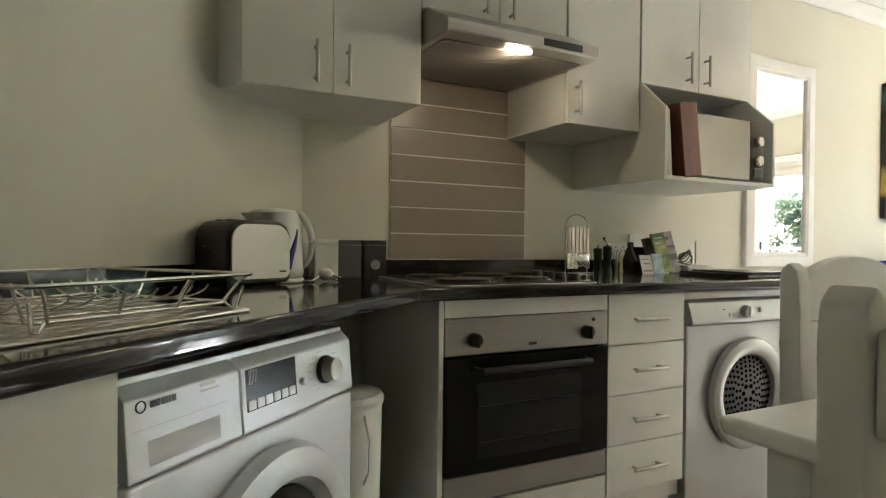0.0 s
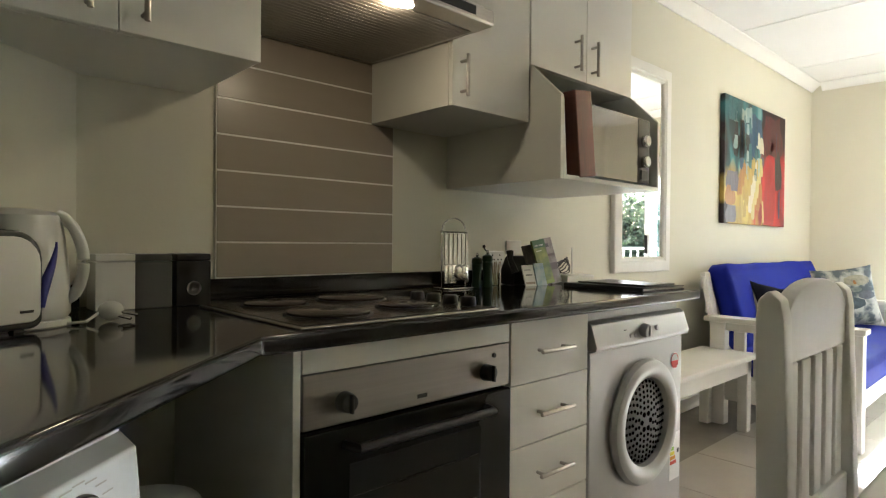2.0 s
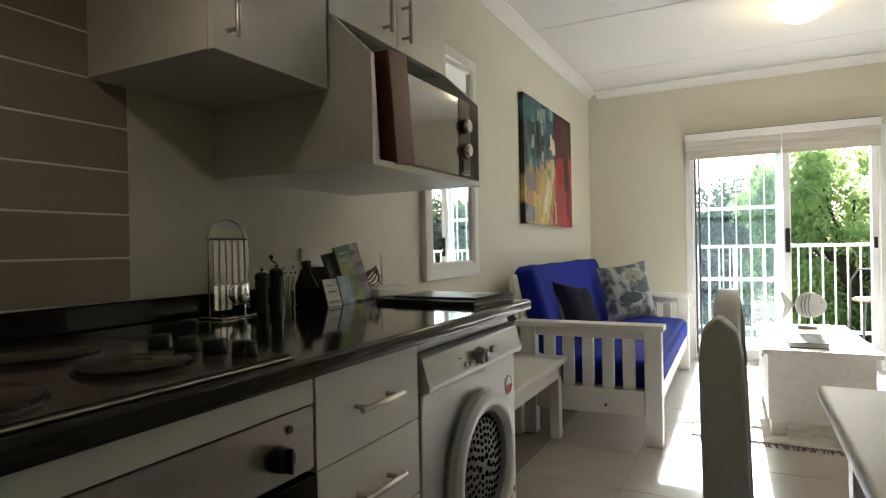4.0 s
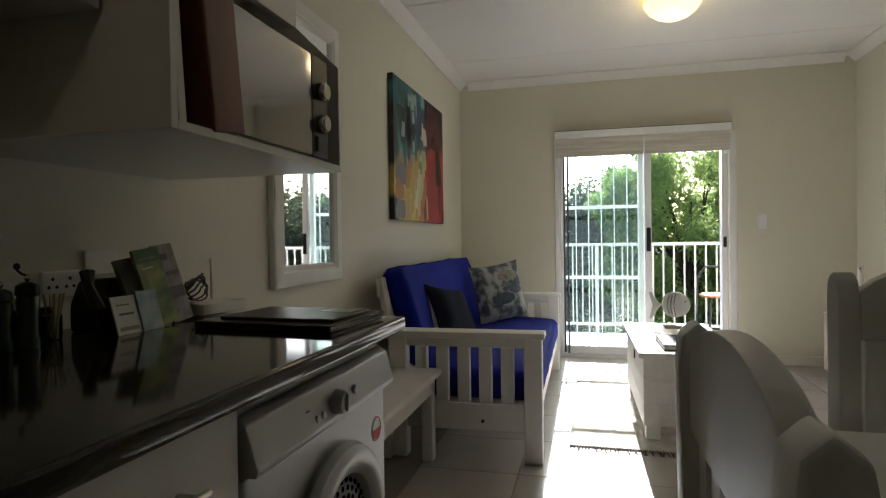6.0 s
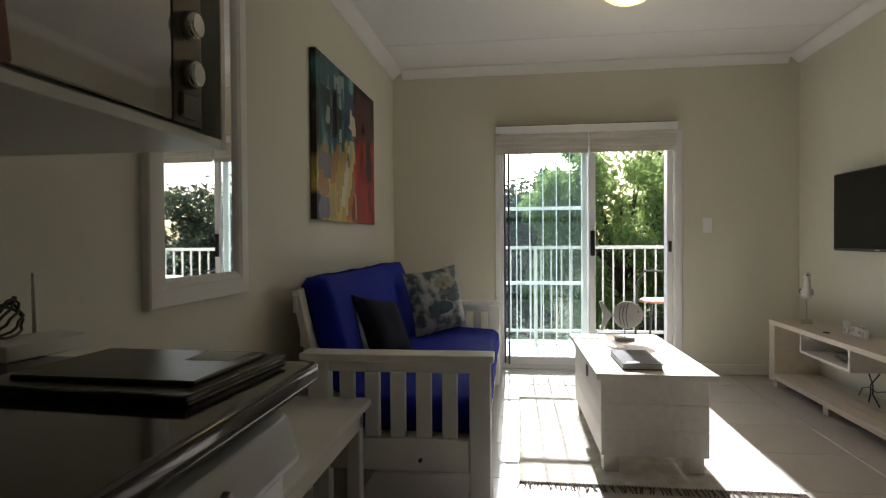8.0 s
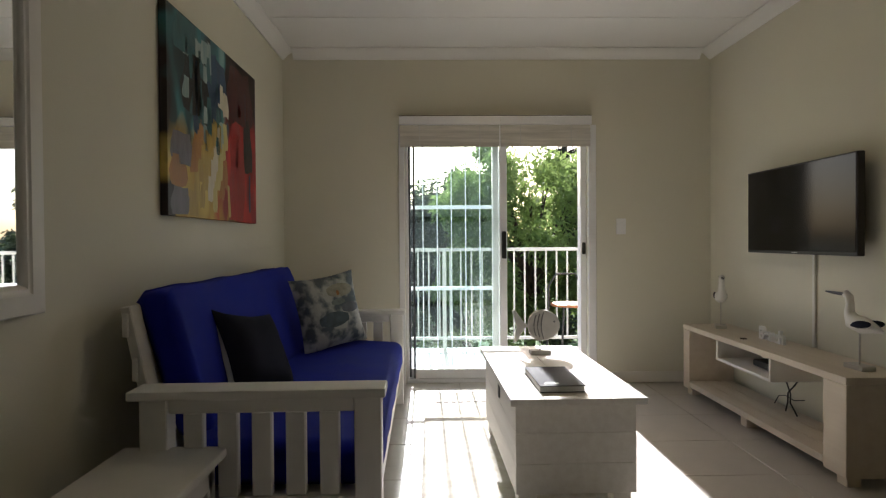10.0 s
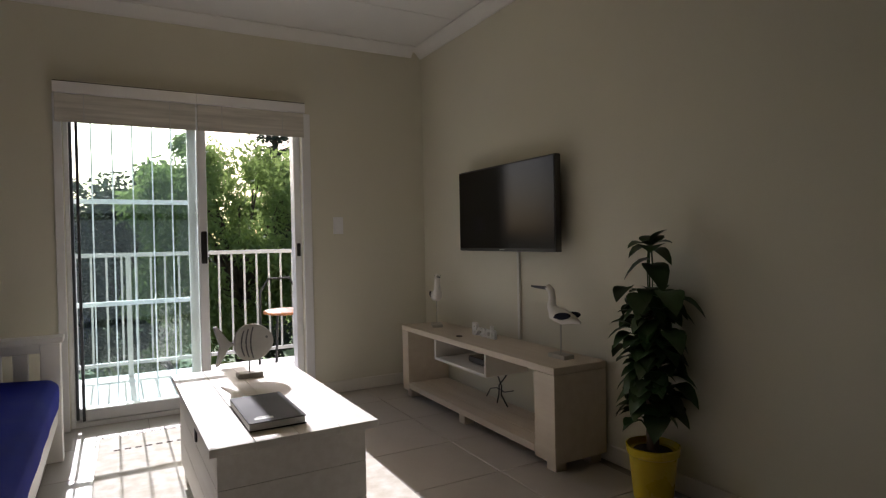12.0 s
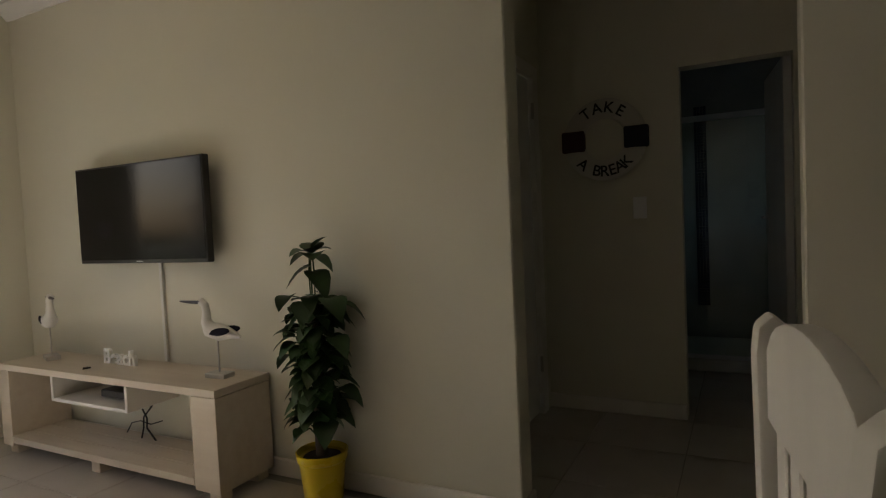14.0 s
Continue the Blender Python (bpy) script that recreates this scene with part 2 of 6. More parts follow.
WASHED_WOOD = material("whitewashed_pine", (0.74, 0.70, 0.62), 0.5, vary=0.06, scale=7, fine=22, bump=0.12, stretch=(0.25, 4, 4), second=(0.84, 0.81, 0.74), amount=0.5, island=0.04)
TV_WOOD = material("limed_wood", (0.60, 0.51, 0.40), 0.5, vary=0.06, scale=6, fine=26, bump=0.08, stretch=(0.3, 3, 3), second=(0.68, 0.60, 0.49), amount=0.5)
BLUE_CLOTH = material("blue_cotton", (0.008, 0.018, 0.30), 0.85, vary=0.08, scale=6, fine=400, bump=0.25, spec=0.2)
NAVY_CLOTH = material("navy_cotton", (0.010, 0.012, 0.028), 0.9, vary=0.1, fine=300, bump=0.3, spec=0.2)
PALE_CLOTH = material("pale_piping", (0.6, 0.6, 0.58), 0.9, vary=0.05, fine=300)
RUG = material("wool_rug", (0.84, 0.81, 0.74), 0.95, vary=0.05, scale=14, fine=160, bump=0.25, spec=0.1, second=(0.68, 0.63, 0.53), amount=0.3)
UPVC = material("white_aluminium", (0.82, 0.82, 0.82), 0.3, vary=0.02, bump=0.0)
MIRROR = material("mirror_silver", (0.88, 0.90, 0.89), 0.012, 1.0, vary=0.0, bump=0.0)
GLASS = clear_glass("pane_glass")
# Bluish tint and translucent veil stand in for sun glare on this pane.
HAZY_GLASS = clear_glass("glare_hazed_glass", (0.91, 0.965, 0.975), 0.012)
GREEN_LEAF = material("pot_leaf", (0.028, 0.080, 0.020), 0.45, vary=0.25, scale=12, fine=60, bump=0.1, island=0.25)
YELLOW = material("yellow_glaze", (0.62, 0.46, 0.015), 0.28, vary=0.05, bump=0.02)
BARK = material("bark", (0.09, 0.06, 0.04), 0.9, vary=0.3, scale=10, fine=60, bump=0.5)
SOIL = material("soil", (0.03, 0.02, 0.015), 0.95, vary=0.3, fine=80, bump=0.8)
RED_WOOD = material("red_wood", (0.15, 0.035, 0.022), 0.4, vary=0.2, scale=8, fine=40, bump=0.05, stretch=(4, 4, 0.4))
PAPER = material("paper", (0.72, 0.72, 0.68), 0.7, vary=0.04)
BLIND = material("woven_blind", (0.70, 0.67, 0.60), 0.8, vary=0.14, scale=3, fine=60, bump=0.6, stretch=(1, 1, 14))

# ---- structure ----
WY, WX, TVY = 2.235, 6.26, -1.0       # kitchen wall, door wall, television wall
CEIL = 2.52
D = Vector((0.743, 0.669, 0))         # along the slanted wall
N = Vector((0.669, -0.743, 0))        # out of the slanted wall, into the room
CORNER = Vector((0.456, WY, 0))       # where the slanted wall meets the kitchen wall
SLANT = Matrix.Translation(CORNER) @ Matrix(((D.x, -N.x, 0, 0), (D.y, -N.y, 0, 0), (0, 0, 1, 0), (0, 0, 0, 1)))  # x along the wall, y into the wall


def wall(name, shape, label="cream painted plaster wall"):
    return solid(name, shape, WALL_PAINT, label, "wall", "structure")


wall("wall_kitchen", Shape().box(0.30, WX + 0.2, WY, WY + 0.2, -0.1, CEIL + 0.1))
wall("wall_slanted", Shape().box(-2.3, 0.0, 0.0, 0.2, -0.1, CEIL + 0.1, m=SLANT))
DY0, DY1, DZ = -0.065, 1.325, 1.96     # sliding door opening
w = Shape().prism([(TVY - 0.2, -0.1), (DY0, -0.1), (DY0, DZ), (DY1, DZ), (DY1, -0.1), (WY, -0.1), (WY, CEIL + 0.1), (TVY - 0.2, CEIL + 0.1)], WX, WX + 0.2, "x")
wall("wall_balcony", w)
HX0, HX1 = 2.205, 3.116                # hall opening in the television wall
w = Shape()
w.box(HX1, WX, TVY - 0.12, TVY, -0.1, CEIL + 0.1, bev=0.006)
wall("wall_television", w)
wall("wall_dining", Shape().box(-1.4, HX0, TVY - 0.12, TVY, -0.1, CEIL + 0.1, bev=0.006))
wall("wall_behind", Shape().box(-1.4, -1.2, TVY - 0.1, 0.9, -0.1, CEIL + 0.1))
# hall and bathroom
HB = -2.38
BX0, BX1, BZ = 2.13, 2.655, 1.905      # bathroom opening
w = Shape().prism([(1.6, -0.1), (BX0, -0.1), (BX0, BZ), (BX1, BZ), (BX1, -0.1), (3.75, -0.1), (3.75, CEIL + 0.1), (1.6, CEIL + 0.1)], HB - 0.11, HB, "y")
wall("wall_hall", w)
w = Shape()
w.box(3.42, 3.75, -1.42, TVY - 0.12, -0.1, CEIL + 0.1)
w.box(3.42, 3.75, HB, -1.42, 2.0, CEIL + 0.1)
w.box(3.42, 3.75, HB, -2.30, -0.1, 2.0)
wall("wall_hall_side", w)
wall("wall_hall_end", Shape().box(1.6, 1.75, HB, TVY - 0.12, -0.1, CEIL + 0.1))
BATH = material("bathroom_tile", (0.42, 0.41, 0.39), 0.3, vary=0.1, scale=4, fine=50, bump=0.02)
w = Shape()
w.box(2.95, 3.05, -4.3, HB - 0.11, -0.1, CEIL + 0.1)
w.box(1.5, 2.95, -4.4, -4.3, -0.1, CEIL + 0.1)
w.box(1.4, 1.5, -4.4, -4.05, -0.1, CEIL + 0.1)
w.box(1.4, 1.5, -3.25, HB - 0.11, -0.1, CEIL + 0.1)
w.box(1.4, 1.5, -4.05, -3.25, -0.1, 1.05)
w.box(1.4, 1.5, -4.05, -3.25, 1.95, CEIL + 0.1)
# Unseen window, inferred from bluish daylight inside; it also brightens the hall.
bw = thing("window_1", pose(1.45, 0, 0), "small unseen bathroom window, inferred from bluish daylight inside", "window", kind="structure")
part("window_frame", Shape().box(-0.03, 0.03, -4.05, -4.01, 1.05, 1.95, 0.003).box(-0.03, 0.03, -3.29, -3.25, 1.05, 1.95, 0.003).box(-0.03, 0.03, -4.01, -3.29, 1.05, 1.09, 0.003).box(-0.03, 0.03, -4.01, -3.29, 1.91, 1.95, 0.003), UPVC, bw)
bp_ = part("pane", Shape().box(-0.003, 0.003, -4.01, -3.29, 1.09, 1.91), GLASS, bw)
bp_.visible_shadow = False
solid("wall_bathroom", w, BATH, "pale grey tiled bathroom wall", "wall", "structure")

solid("ceiling", Shape().box(-1.4, WX + 0.2, -4.4, WY + 0.2, CEIL, CEIL + 0.12), CEILING_PAINT, "white painted board ceiling", "ceiling", "structure")
for x in (1.95, 3.17, 4.39, 5.61):
    solid("ceiling_strip", Shape().box(x - 0.02, x + 0.02, TVY + 0.09, WY - 0.09, CEIL - 0.0045, CEIL - 0.0005, 0.0015), CEILING_PAINT, "flat white cover strip on the ceiling joint", "ceiling strip", "structure")
COVE = [(0, 0), (0.085, 0), (0.085, -0.008), (0.07, -0.012), (0.045, -0.028), (0.025, -0.05), (0.015, -0.058), (0.012, -0.066), (0, -0.066)]
CL = CEIL - 0.0005


def cornice(name, shape):
    solid(name, shape, CEILING_PAINT, "white coved ceiling cornice", "cornice", "structure")


cornice("cornice_balcony", Shape().prism([(WX - u, CL + v) for u, v in COVE], TVY + 0.085, WY - 0.085, axis="y"))
cornice("cornice_kitchen", Shape().prism([(WY - u, CL + v) for u, v in COVE], 0.5, WX, axis="x"))
cornice("cornice_television", Shape().prism([(TVY + u, CL + v) for u, v in COVE], -1.2, WX, axis="x"))


def skirting(name, x0, x1, y0, y1):
    solid(name, Shape().box(x0, x1, y0, y1, 0.001, 0.085, 0.005), TRIM_PAINT, "cream painted skirting board", "baseboard", "structure")


skirting("baseboard_television", HX1, WX - 0.016, TVY, TVY + 0.016)
skirting("baseboard_balcony", WX - 0.016, WX, TVY, DY0 - 0.08)
skirting("baseboard_balcony", WX - 0.016, WX, DY1 + 0.08, WY)
skirting("baseboard_kitchen", 2.35, WX - 0.016, WY - 0.016, WY)
skirting("baseboard_hall", BX1, 3.42, HB, HB + 0.016)
skirting("baseboard_dining", -1.2, HX0, TVY, TVY + 0.016)
skirting("baseboard_end", HX1 - 0.016, HX1, TVY - 0.12, TVY + 0.016)

floor = solid("floor", Shape().box(-1.4, WX + 0.21, -4.4, WY + 0.2, -0.12, -0.004), GROUT, "light grey-beige ceramic tiled floor", "floor", "structure")
TS = 0.4667
tile_mesh = mesh_of("tile", Shape().box(-TS / 2 + 0.002, TS / 2 - 0.002, -TS / 2 + 0.002, TS / 2 - 0.002, -0.01, 0.0, 0.0015), FLOOR_TILE)

# ---- sliding door, blinds ----
GREY_ALU = material("grey_aluminium", (0.10, 0.11, 0.115), 0.4, 0.3, vary=0.05, bump=0.0)
sd = thing("door_1", pose(WX + 0.1, 0, 0), "white aluminium sliding door standing half open", "door", kind="structure")
s = Shape()
s.box(-0.05, 0.05, DY0, DY0 + 0.045, 0, DZ, 0.003)
s.box(-0.05, 0.05, DY1 - 0.022, DY1, 0, DZ, 0.003)
s.box(-0.05, 0.05, DY0 + 0.045, DY1 - 0.022, DZ - 0.05, DZ, 0.003)
s.box(-0.05, 0.05, DY0 + 0.045, DY1 - 0.022, 0, 0.03, 0.003)
part("door_frame", s, UPVC, sd)
for nm, x, y0, y1 in (("fixed_panel", 0.022, 0.60, DY1 - 0.023), ("sliding_panel", -0.022, 0.545, 1.268)):
    s = Shape()
    s.box(x - 0.018, x + 0.018, y0, y0 + 0.055, 0.032, DZ - 0.052, 0.003)
    s.box(x - 0.018, x + 0.018, y0 + 0.055, y1 - 0.016, 0.032, 0.10, 0.003)
    s.box(x - 0.018, x + 0.018, y0 + 0.055, y1 - 0.016, DZ - 0.11, DZ - 0.052, 0.003)
    p = part(nm, s, UPVC, sd)
    part("outer_stile", Shape().box(x - 0.018, x + 0.018, y1 - 0.0155, y1, 0.032, DZ - 0.052, 0.003), GREY_ALU, p, "dark grey edge profile")
    g = part("pane", Shape().box(x - 0.003, x + 0.003, y0 + 0.05, y1 - 0.012, 0.095, DZ - 0.105), HAZY_GLASS if nm == "fixed_panel" else GLASS, p, "clear window glass")
    g.visible_shadow = False
part("handle", Shape().box(-0.062, -0.041, 0.552, 0.588, 0.95, 1.16, 0.008, 2), BLACK_PLASTIC, sd, "black plastic pull handle")
part("latch", Shape().box(-0.062, -0.051, DY0 + 0.01, DY0 + 0.035, 0.98, 1.07, 0.004), BLACK_PLASTIC, sd)
# plaster reveal lining
s = Shape()
s.box(WX - 0.012, WX - 0.001, DY0 - 0.06, DY0 - 0.001, 0.001, DZ, 0.003)
s.box(WX - 0.012, WX - 0.001, DY1 + 0.001, DY1 + 0.045, 0.001, DZ, 0.003)
solid("trim_door", s, UPVC, "white painted door architrave", "trim", "structure")

gate = thing("security_gate", pose(WX + 0.30, 0, 0), "white steel security gate folded across half the doorway", "security gate")
part("gate_rail", Shape().box(-0.012, 0.012, 0.58, 1.33, 0.69, 0.72, 0.002), UPVC, gate)
part("gate_rail", Shape().box(-0.012, 0.012, 0.58, 1.33, 1.345, 1.375, 0.002), UPVC, gate)
part("gate_rail", Shape().box(-0.012, 0.012, 0.58, 1.33, 0.02, 0.05, 0.002), UPVC, gate)
part("gate_rail", Shape().box(-0.012, 0.012, 0.58, 1.33, 1.92, 1.95, 0.002), UPVC, gate)
for i in range(7):
    y = 0.62 + i * 0.115
    part("gate_bar", Shape().box(-0.006, 0.006, y - 0.0045, y + 0.0045, 0.05, 1.92, 0.002), UPVC, gate)

for y0, y1 in ((0.6105, 1.36), (-0.07, 0.6095)):
    bl = thing("roller_blind", pose(0, 0, 0), "off-white woven blind drawn up under a painted headrail", "blind", "blinds over the door")
    part("headrail", Shape().box(6.165, 6.258, y0, y1, 1.950, 2.012, 0.002), UPVC, bl)
    # Thin dark strip paints in the shadow line above the headrail.
    part("top_shadow_strip", Shape().box(6.170, 6.256, y0 + 0.002, y1 - 0.002, 2.0122, 2.0165), DARK_METAL, bl, "dark strip drawn as the shadow line above the headrail")
    for y in (y0 + 0.15, y1 - 0.15):
        part("cord", Shape().cyl((6.184, y, 1.785), (6.184, y, 1.949), 0.0025, seg=6), PALE_CLOTH, bl)
    for k in range(5):
        part("fold", Shape().box(6.186 + 0.008 * k, 6.192 + 0.008 * k, y0 + 0.006, y1 - 0.006, 1.786 + 0.009 * k, 1.949, 0.002), BLIND, bl)

# ---- balcony and garden ----
GZ = -2.7
BALC = material("balcony_tile", (0.62, 0.60, 0.56), 0.6, vary=0.05, scale=4, fine=40, bump=0.05)
solid("balcony_floor", Shape().box(WX + 0.21, 7.95, -3.5, 4.5, -0.25, -0.03, 0.01), BALC, "pale tiled balcony floor in the sun", "balcony", "structure")
# White paint greyed, so the backlit shade of the railing sits in its colour.
RAIL_PAINT = material("backlit_white_steel", (0.52, 0.52, 0.51), 0.45, vary=0.06, bump=0.02)
rail = thing("balcony_railing", pose(7.85, 0, -0.03), "white painted steel balcony railing with upright bars", "railing")
part("top_rail", Shape().box(-0.025, 0.025, -3.4, 4.4, 1.01, 1.045, 0.004), RAIL_PAINT, rail)
part("bottom_rail", Shape().box(-0.015, 0.015, -3.4, 4.4, 0.10, 0.13, 0.003), RAIL_PAINT, rail)
bar_mesh = mesh_of("bar", Shape().box(-0.008, 0.008, -0.008, 0.008, 0.13, 1.01), RAIL_PAINT)
for i in range(71):
    b = new("bar", bar_mesh)
    b.parent = rail
    b.location = (0, -3.35 + i * 0.11, 0)
for y in (-3.4, -1.2, 1.0, 3.2, 4.4):
    part("post", Shape().box(-0.02, 0.02, y - 0.02, y + 0.02, 0, 1.01, 0.003), RAIL_PAINT, rail)

GRASS = material("lawn", (0.10, 0.20, 0.04), 0.9, vary=0.25, scale=1.5, fine=30, bump=0.8)
solid("ground", Shape().box(WX + 0.2, 900, -600, 600, GZ - 0.5, GZ), GRASS, "green mown lawn below the balcony", "ground", "structure")
solid("wall_house", Shape().box(WX + 0.21, WX + 0.3, -9, TVY - 0.2, GZ, 3.2).box(WX + 0.21, WX + 0.3, WY + 0.2, 9, GZ, 3.2), WALL_PAINT, "cream outer wall of the house", "wall", "structure")


def leaf_material(name, color, back):
    mt = material(name, color, 0.55, vary=0.2, scale=0.8, fine=8, bump=0.0, island=0.35, spec=0.3)
    nt = mt.node_tree
    b = nt.nodes["Principled BSDF"]
    tl = nt.nodes.new("ShaderNodeBsdfTranslucent")
    tl.inputs[0].default_value = (*back, 1)
    mx = nt.nodes.new("ShaderNodeMixShader")
    mx.inputs[0].default_value = 0.5
    nt.links.new(b.outputs[0], mx.inputs[1])
    nt.links.new(tl.outputs[0], mx.inputs[2])
    nt.links.new(mx.outputs[0], nt.nodes["Material Output"].inputs[0])
    return mt


LEAF_BRIGHT = leaf_material("leaf_bright", (0.12, 0.175, 0.055), (0.36, 0.48, 0.15))
LEAF_DARK = leaf_material("leaf_dark", (0.045, 0.058, 0.032), (0.075, 0.095, 0.05))
# Leaf colour shifted to blue-grey; it carries the haze over these trees.
LEAF_HAZED = leaf_material("leaf_hazed", (0.065, 0.088, 0.07), (0.10, 0.135, 0.10))
LEAF_PINE = leaf_material("leaf_pine", (0.035, 0.05, 0.035), (0.045, 0.06, 0.04))


def leaves(seed, clumps, per, size, droop=0.0, slim=0.3):
    """Many small folded leaves round the clump centres (place, radius)."""
    rnd = random.Random(seed)
    verts, faces = [], []
    for c, rad in clumps:
        for _ in range(per):
            d = Vector((rnd.gauss(0, 1), rnd.gauss(0, 1), rnd.gauss(0, 1)))
            d.normalize()
            p = Vector(c) + d * rad * (rnd.random() ** 0.4)
            a = Vector((rnd.gauss(0, 1), rnd.gauss(0, 1), rnd.gauss(0, 0.6) - droop * 2))
            a.normalize()
            b = a.cross(Vector((rnd.gauss(0, 1), rnd.gauss(0, 1), rnd.gauss(0, 1))))
            b.normalize()
            L = size * rnd.uniform(0.6, 1.4)
            i = len(verts)
            verts += [p, p + a * L * 0.5 + b * L * slim, p + a * L, p + a * L * 0.5 - b * L * slim]
            faces.append((i, i + 1, i + 2, i + 3))
    me = bpy.data.meshes.new("crown")
    me.from_pydata(verts, [], faces)
    return me


def tree(name, x, y, height, crown, n, per, size, leafmat, label, seed, low=0.35, droop=0.0, slim=0.3, rad=0.45):
    """Tapered trunk with limbs, and a crown of clumps inside an uneven dome."""
    rnd = random.Random(seed)
    t = thing(name, pose(x, y, GZ), label, "tree")
    s = Shape()
    s.tube([(0, 0, 0), (0.06, 0.03, height * 0.25), (-0.05, 0.05, height * 0.5), (0.02, 0, height * 0.8)], [0.16, 0.13, 0.09, 0.03], 8)
    clumps = []
    for i in range(n):
        a, h = rnd.uniform(0, 2 * math.pi), rnd.uniform(low, 1.0)
        rr = crown * math.sqrt(max(0.05, 1 - ((h - 0.62) / 0.42) ** 2)) * rnd.uniform(0.45, 1.08)
        c = Vector((rr * math.cos(a), rr * math.sin(a), height * h * rnd.uniform(0.93, 1.06)))
        clumps.append((c, rad * rnd.uniform(0.6, 1.3)))
        if i % 3 == 0:
            z0 = height * rnd.uniform(0.25, 0.6)
            mid = Vector((c.x * 0.5, c.y * 0.5, (z0 + c.z) / 2 + 0.25))
            s.tube([(0, 0, z0), mid, c], [0.06, 0.035, 0.01], 5)
    part("trunk", s, BARK, t)
    me = leaves(seed, clumps, per, size, droop, slim=slim)
    me.materials.append(leafmat)
    cr = new("crown", me)
    cr.parent = t
    return t


tree("tree", 15.0, -1.1, 5.7, 2.2, 120, 420, 0.14, LEAF_BRIGHT, "feathery bright green garden tree with drooping leaves", 1, droop=0.45, slim=0.16, rad=0.42)
tree("tree", 14.0, -3.6, 4.9, 1.9, 80, 260, 0.14, LEAF_DARK, "dark green bushy garden tree", 2, droop=0.4, slim=0.2)
tree("tree", 18.0, 0.9, 5.3, 1.8, 70, 220, 0.16, LEAF_DARK, "dark green tree behind the lawn", 3, low=0.2, slim=0.25)
tree("tree", 17.5, 2.4, 4.9, 1.3, 60, 240, 0.14, LEAF_HAZED, "cypress-like garden tree with haze put into its blue-green leaves", 4, low=0.2, droop=0.3, slim=0.2)
tree("tree", 26.0, 6.2, 4.5, 3.0, 60, 100, 0.35, LEAF_HAZED, "round tree across the lawn with haze put into its blue-green leaves", 5, low=0.2)
tree("tree", 30.0, 2.6, 4.8, 3.0, 60, 100, 0.35, LEAF_DARK, "dark green hedge tree across the lawn", 6, low=0.15)
tree("tree", 34.0, 11.5, 4.9, 3.4, 60, 90, 0.4, LEAF_DARK, "dark green tree at the garden's edge", 7, low=0.15)
for i, (x, y, h, r) in enumerate([(12.5, -1.6, 1.7, 1.2), (13.0, 0.2, 1.6, 1.1), (12.2, -3.4, 1.9, 1.3)]):
    tree("shrub", x, y, h * 1.3, r, 44, 200, 0.10, (LEAF_DARK, LEAF_BRIGHT)[i % 2], "leafy green garden shrub below the railing", 20 + i, low=0.15, rad=0.35)
# tiered pine
pine = thing("pine_tree", pose(24.0, -3.9, GZ), "dark tiered pine rising behind the other trees", "tree")
s = Shape().tube([(0, 0, 0), (0, 0, 5), (0, 0, 9.0)], [0.3, 0.2, 0.04], 8)
cl = []
rnd = random.Random(9)
for k in range(14):
    z = 3.0 + k * 0.45
    for a in range(7):
        an = a * 0.9 + k * 0.5
        R = (9.4 - z) * 0.36
        e = Vector((R * math.cos(an), R * math.sin(an), z + 0.15))
        s.tube([(0, 0, z), e * 0.5 + Vector((0, 0, z * 0.5)), e], [0.05, 0.03, 0.01], 4)
        for q in (0.35, 0.6, 0.8, 1.0):
            cl.append((Vector((e.x * q, e.y * q, z + 0.12 * q)), 0.17))
part("trunk", s, BARK, pine)
me = leaves(31, cl, 16, 0.17, 0.0, slim=0.15)
me.materials.append(LEAF_PINE)
new("crown", me).parent = pine
rnd = random.Random(12)
cl = [((70 + rnd.uniform(-4, 4), y, GZ + rnd.uniform(0.5, 3.6)), 1.6) for y in np.arange(-55, 75, 1.0)]
me = leaves(33, cl, 60, 0.9, 0.0, slim=0.35)
me.materials.append(LEAF_HAZED)
tagged(new("far_woods", me), "belt of distant trees with haze put into their blue-green", "trees", kind="stuff")

# ---- kitchen ----
def handle_bar(parent, x, z, length, vertical, y):
    """Steel bar handle on two stems, standing out towards -y."""
    s = Shape()
    a = Vector((0, 0, length / 2)) if vertical else Vector((length / 2, 0, 0))
    c = Vector((x, y - 0.03, z))
    s.cyl(c - a, c + a, 0.006, seg=12, bev=0.001)
    for k in (-0.72, 0.72):
        q = c + a * k
        s.cyl(q, q + Vector((0, 0.03, 0)), 0.005, seg=10)
    part("handle", s, STEEL, parent, "brushed steel bar handle")


CT, CU = 0.88, 0.845                   # worktop top and underside
FR = CORNER + N * 0.62                 # front line of the slanted worktop
inner = Vector((0.60, 1.515, 0))
far = inner - D * 2.2 + N * 0.06
back = CORNER - D * 2.2
solid("worktop", Shape().prism([(inner.x, inner.y), (2.335, 1.515), (2.335, WY - 0.001), (CORNER.x, WY - 0.001), (back.x + N.x * 0.001, back.y + N.y * 0.001), (far.x, far.y)], CU, CT, "z", 0.008, 3), GRANITE, "polished black granite worktop running round the corner", "worktop")
s = Shape().box(0.48, 1.95, WY - 0.021, WY - 0.001, CT + 0.0005, CT + 0.058, 0.003)
s.box(-2.0, -0.012, -0.021, -0.001, CT + 0.0005, CT + 0.058, 0.003, m=SLANT)
solid("upstand", s, GRANITE, "black granite upstand along the wall", "upstand")

splash = thing("wall_tiles", pose(0, WY, 0), "panel of long beige-brown wall tiles above the hob", "wall tiles", kind="structure")
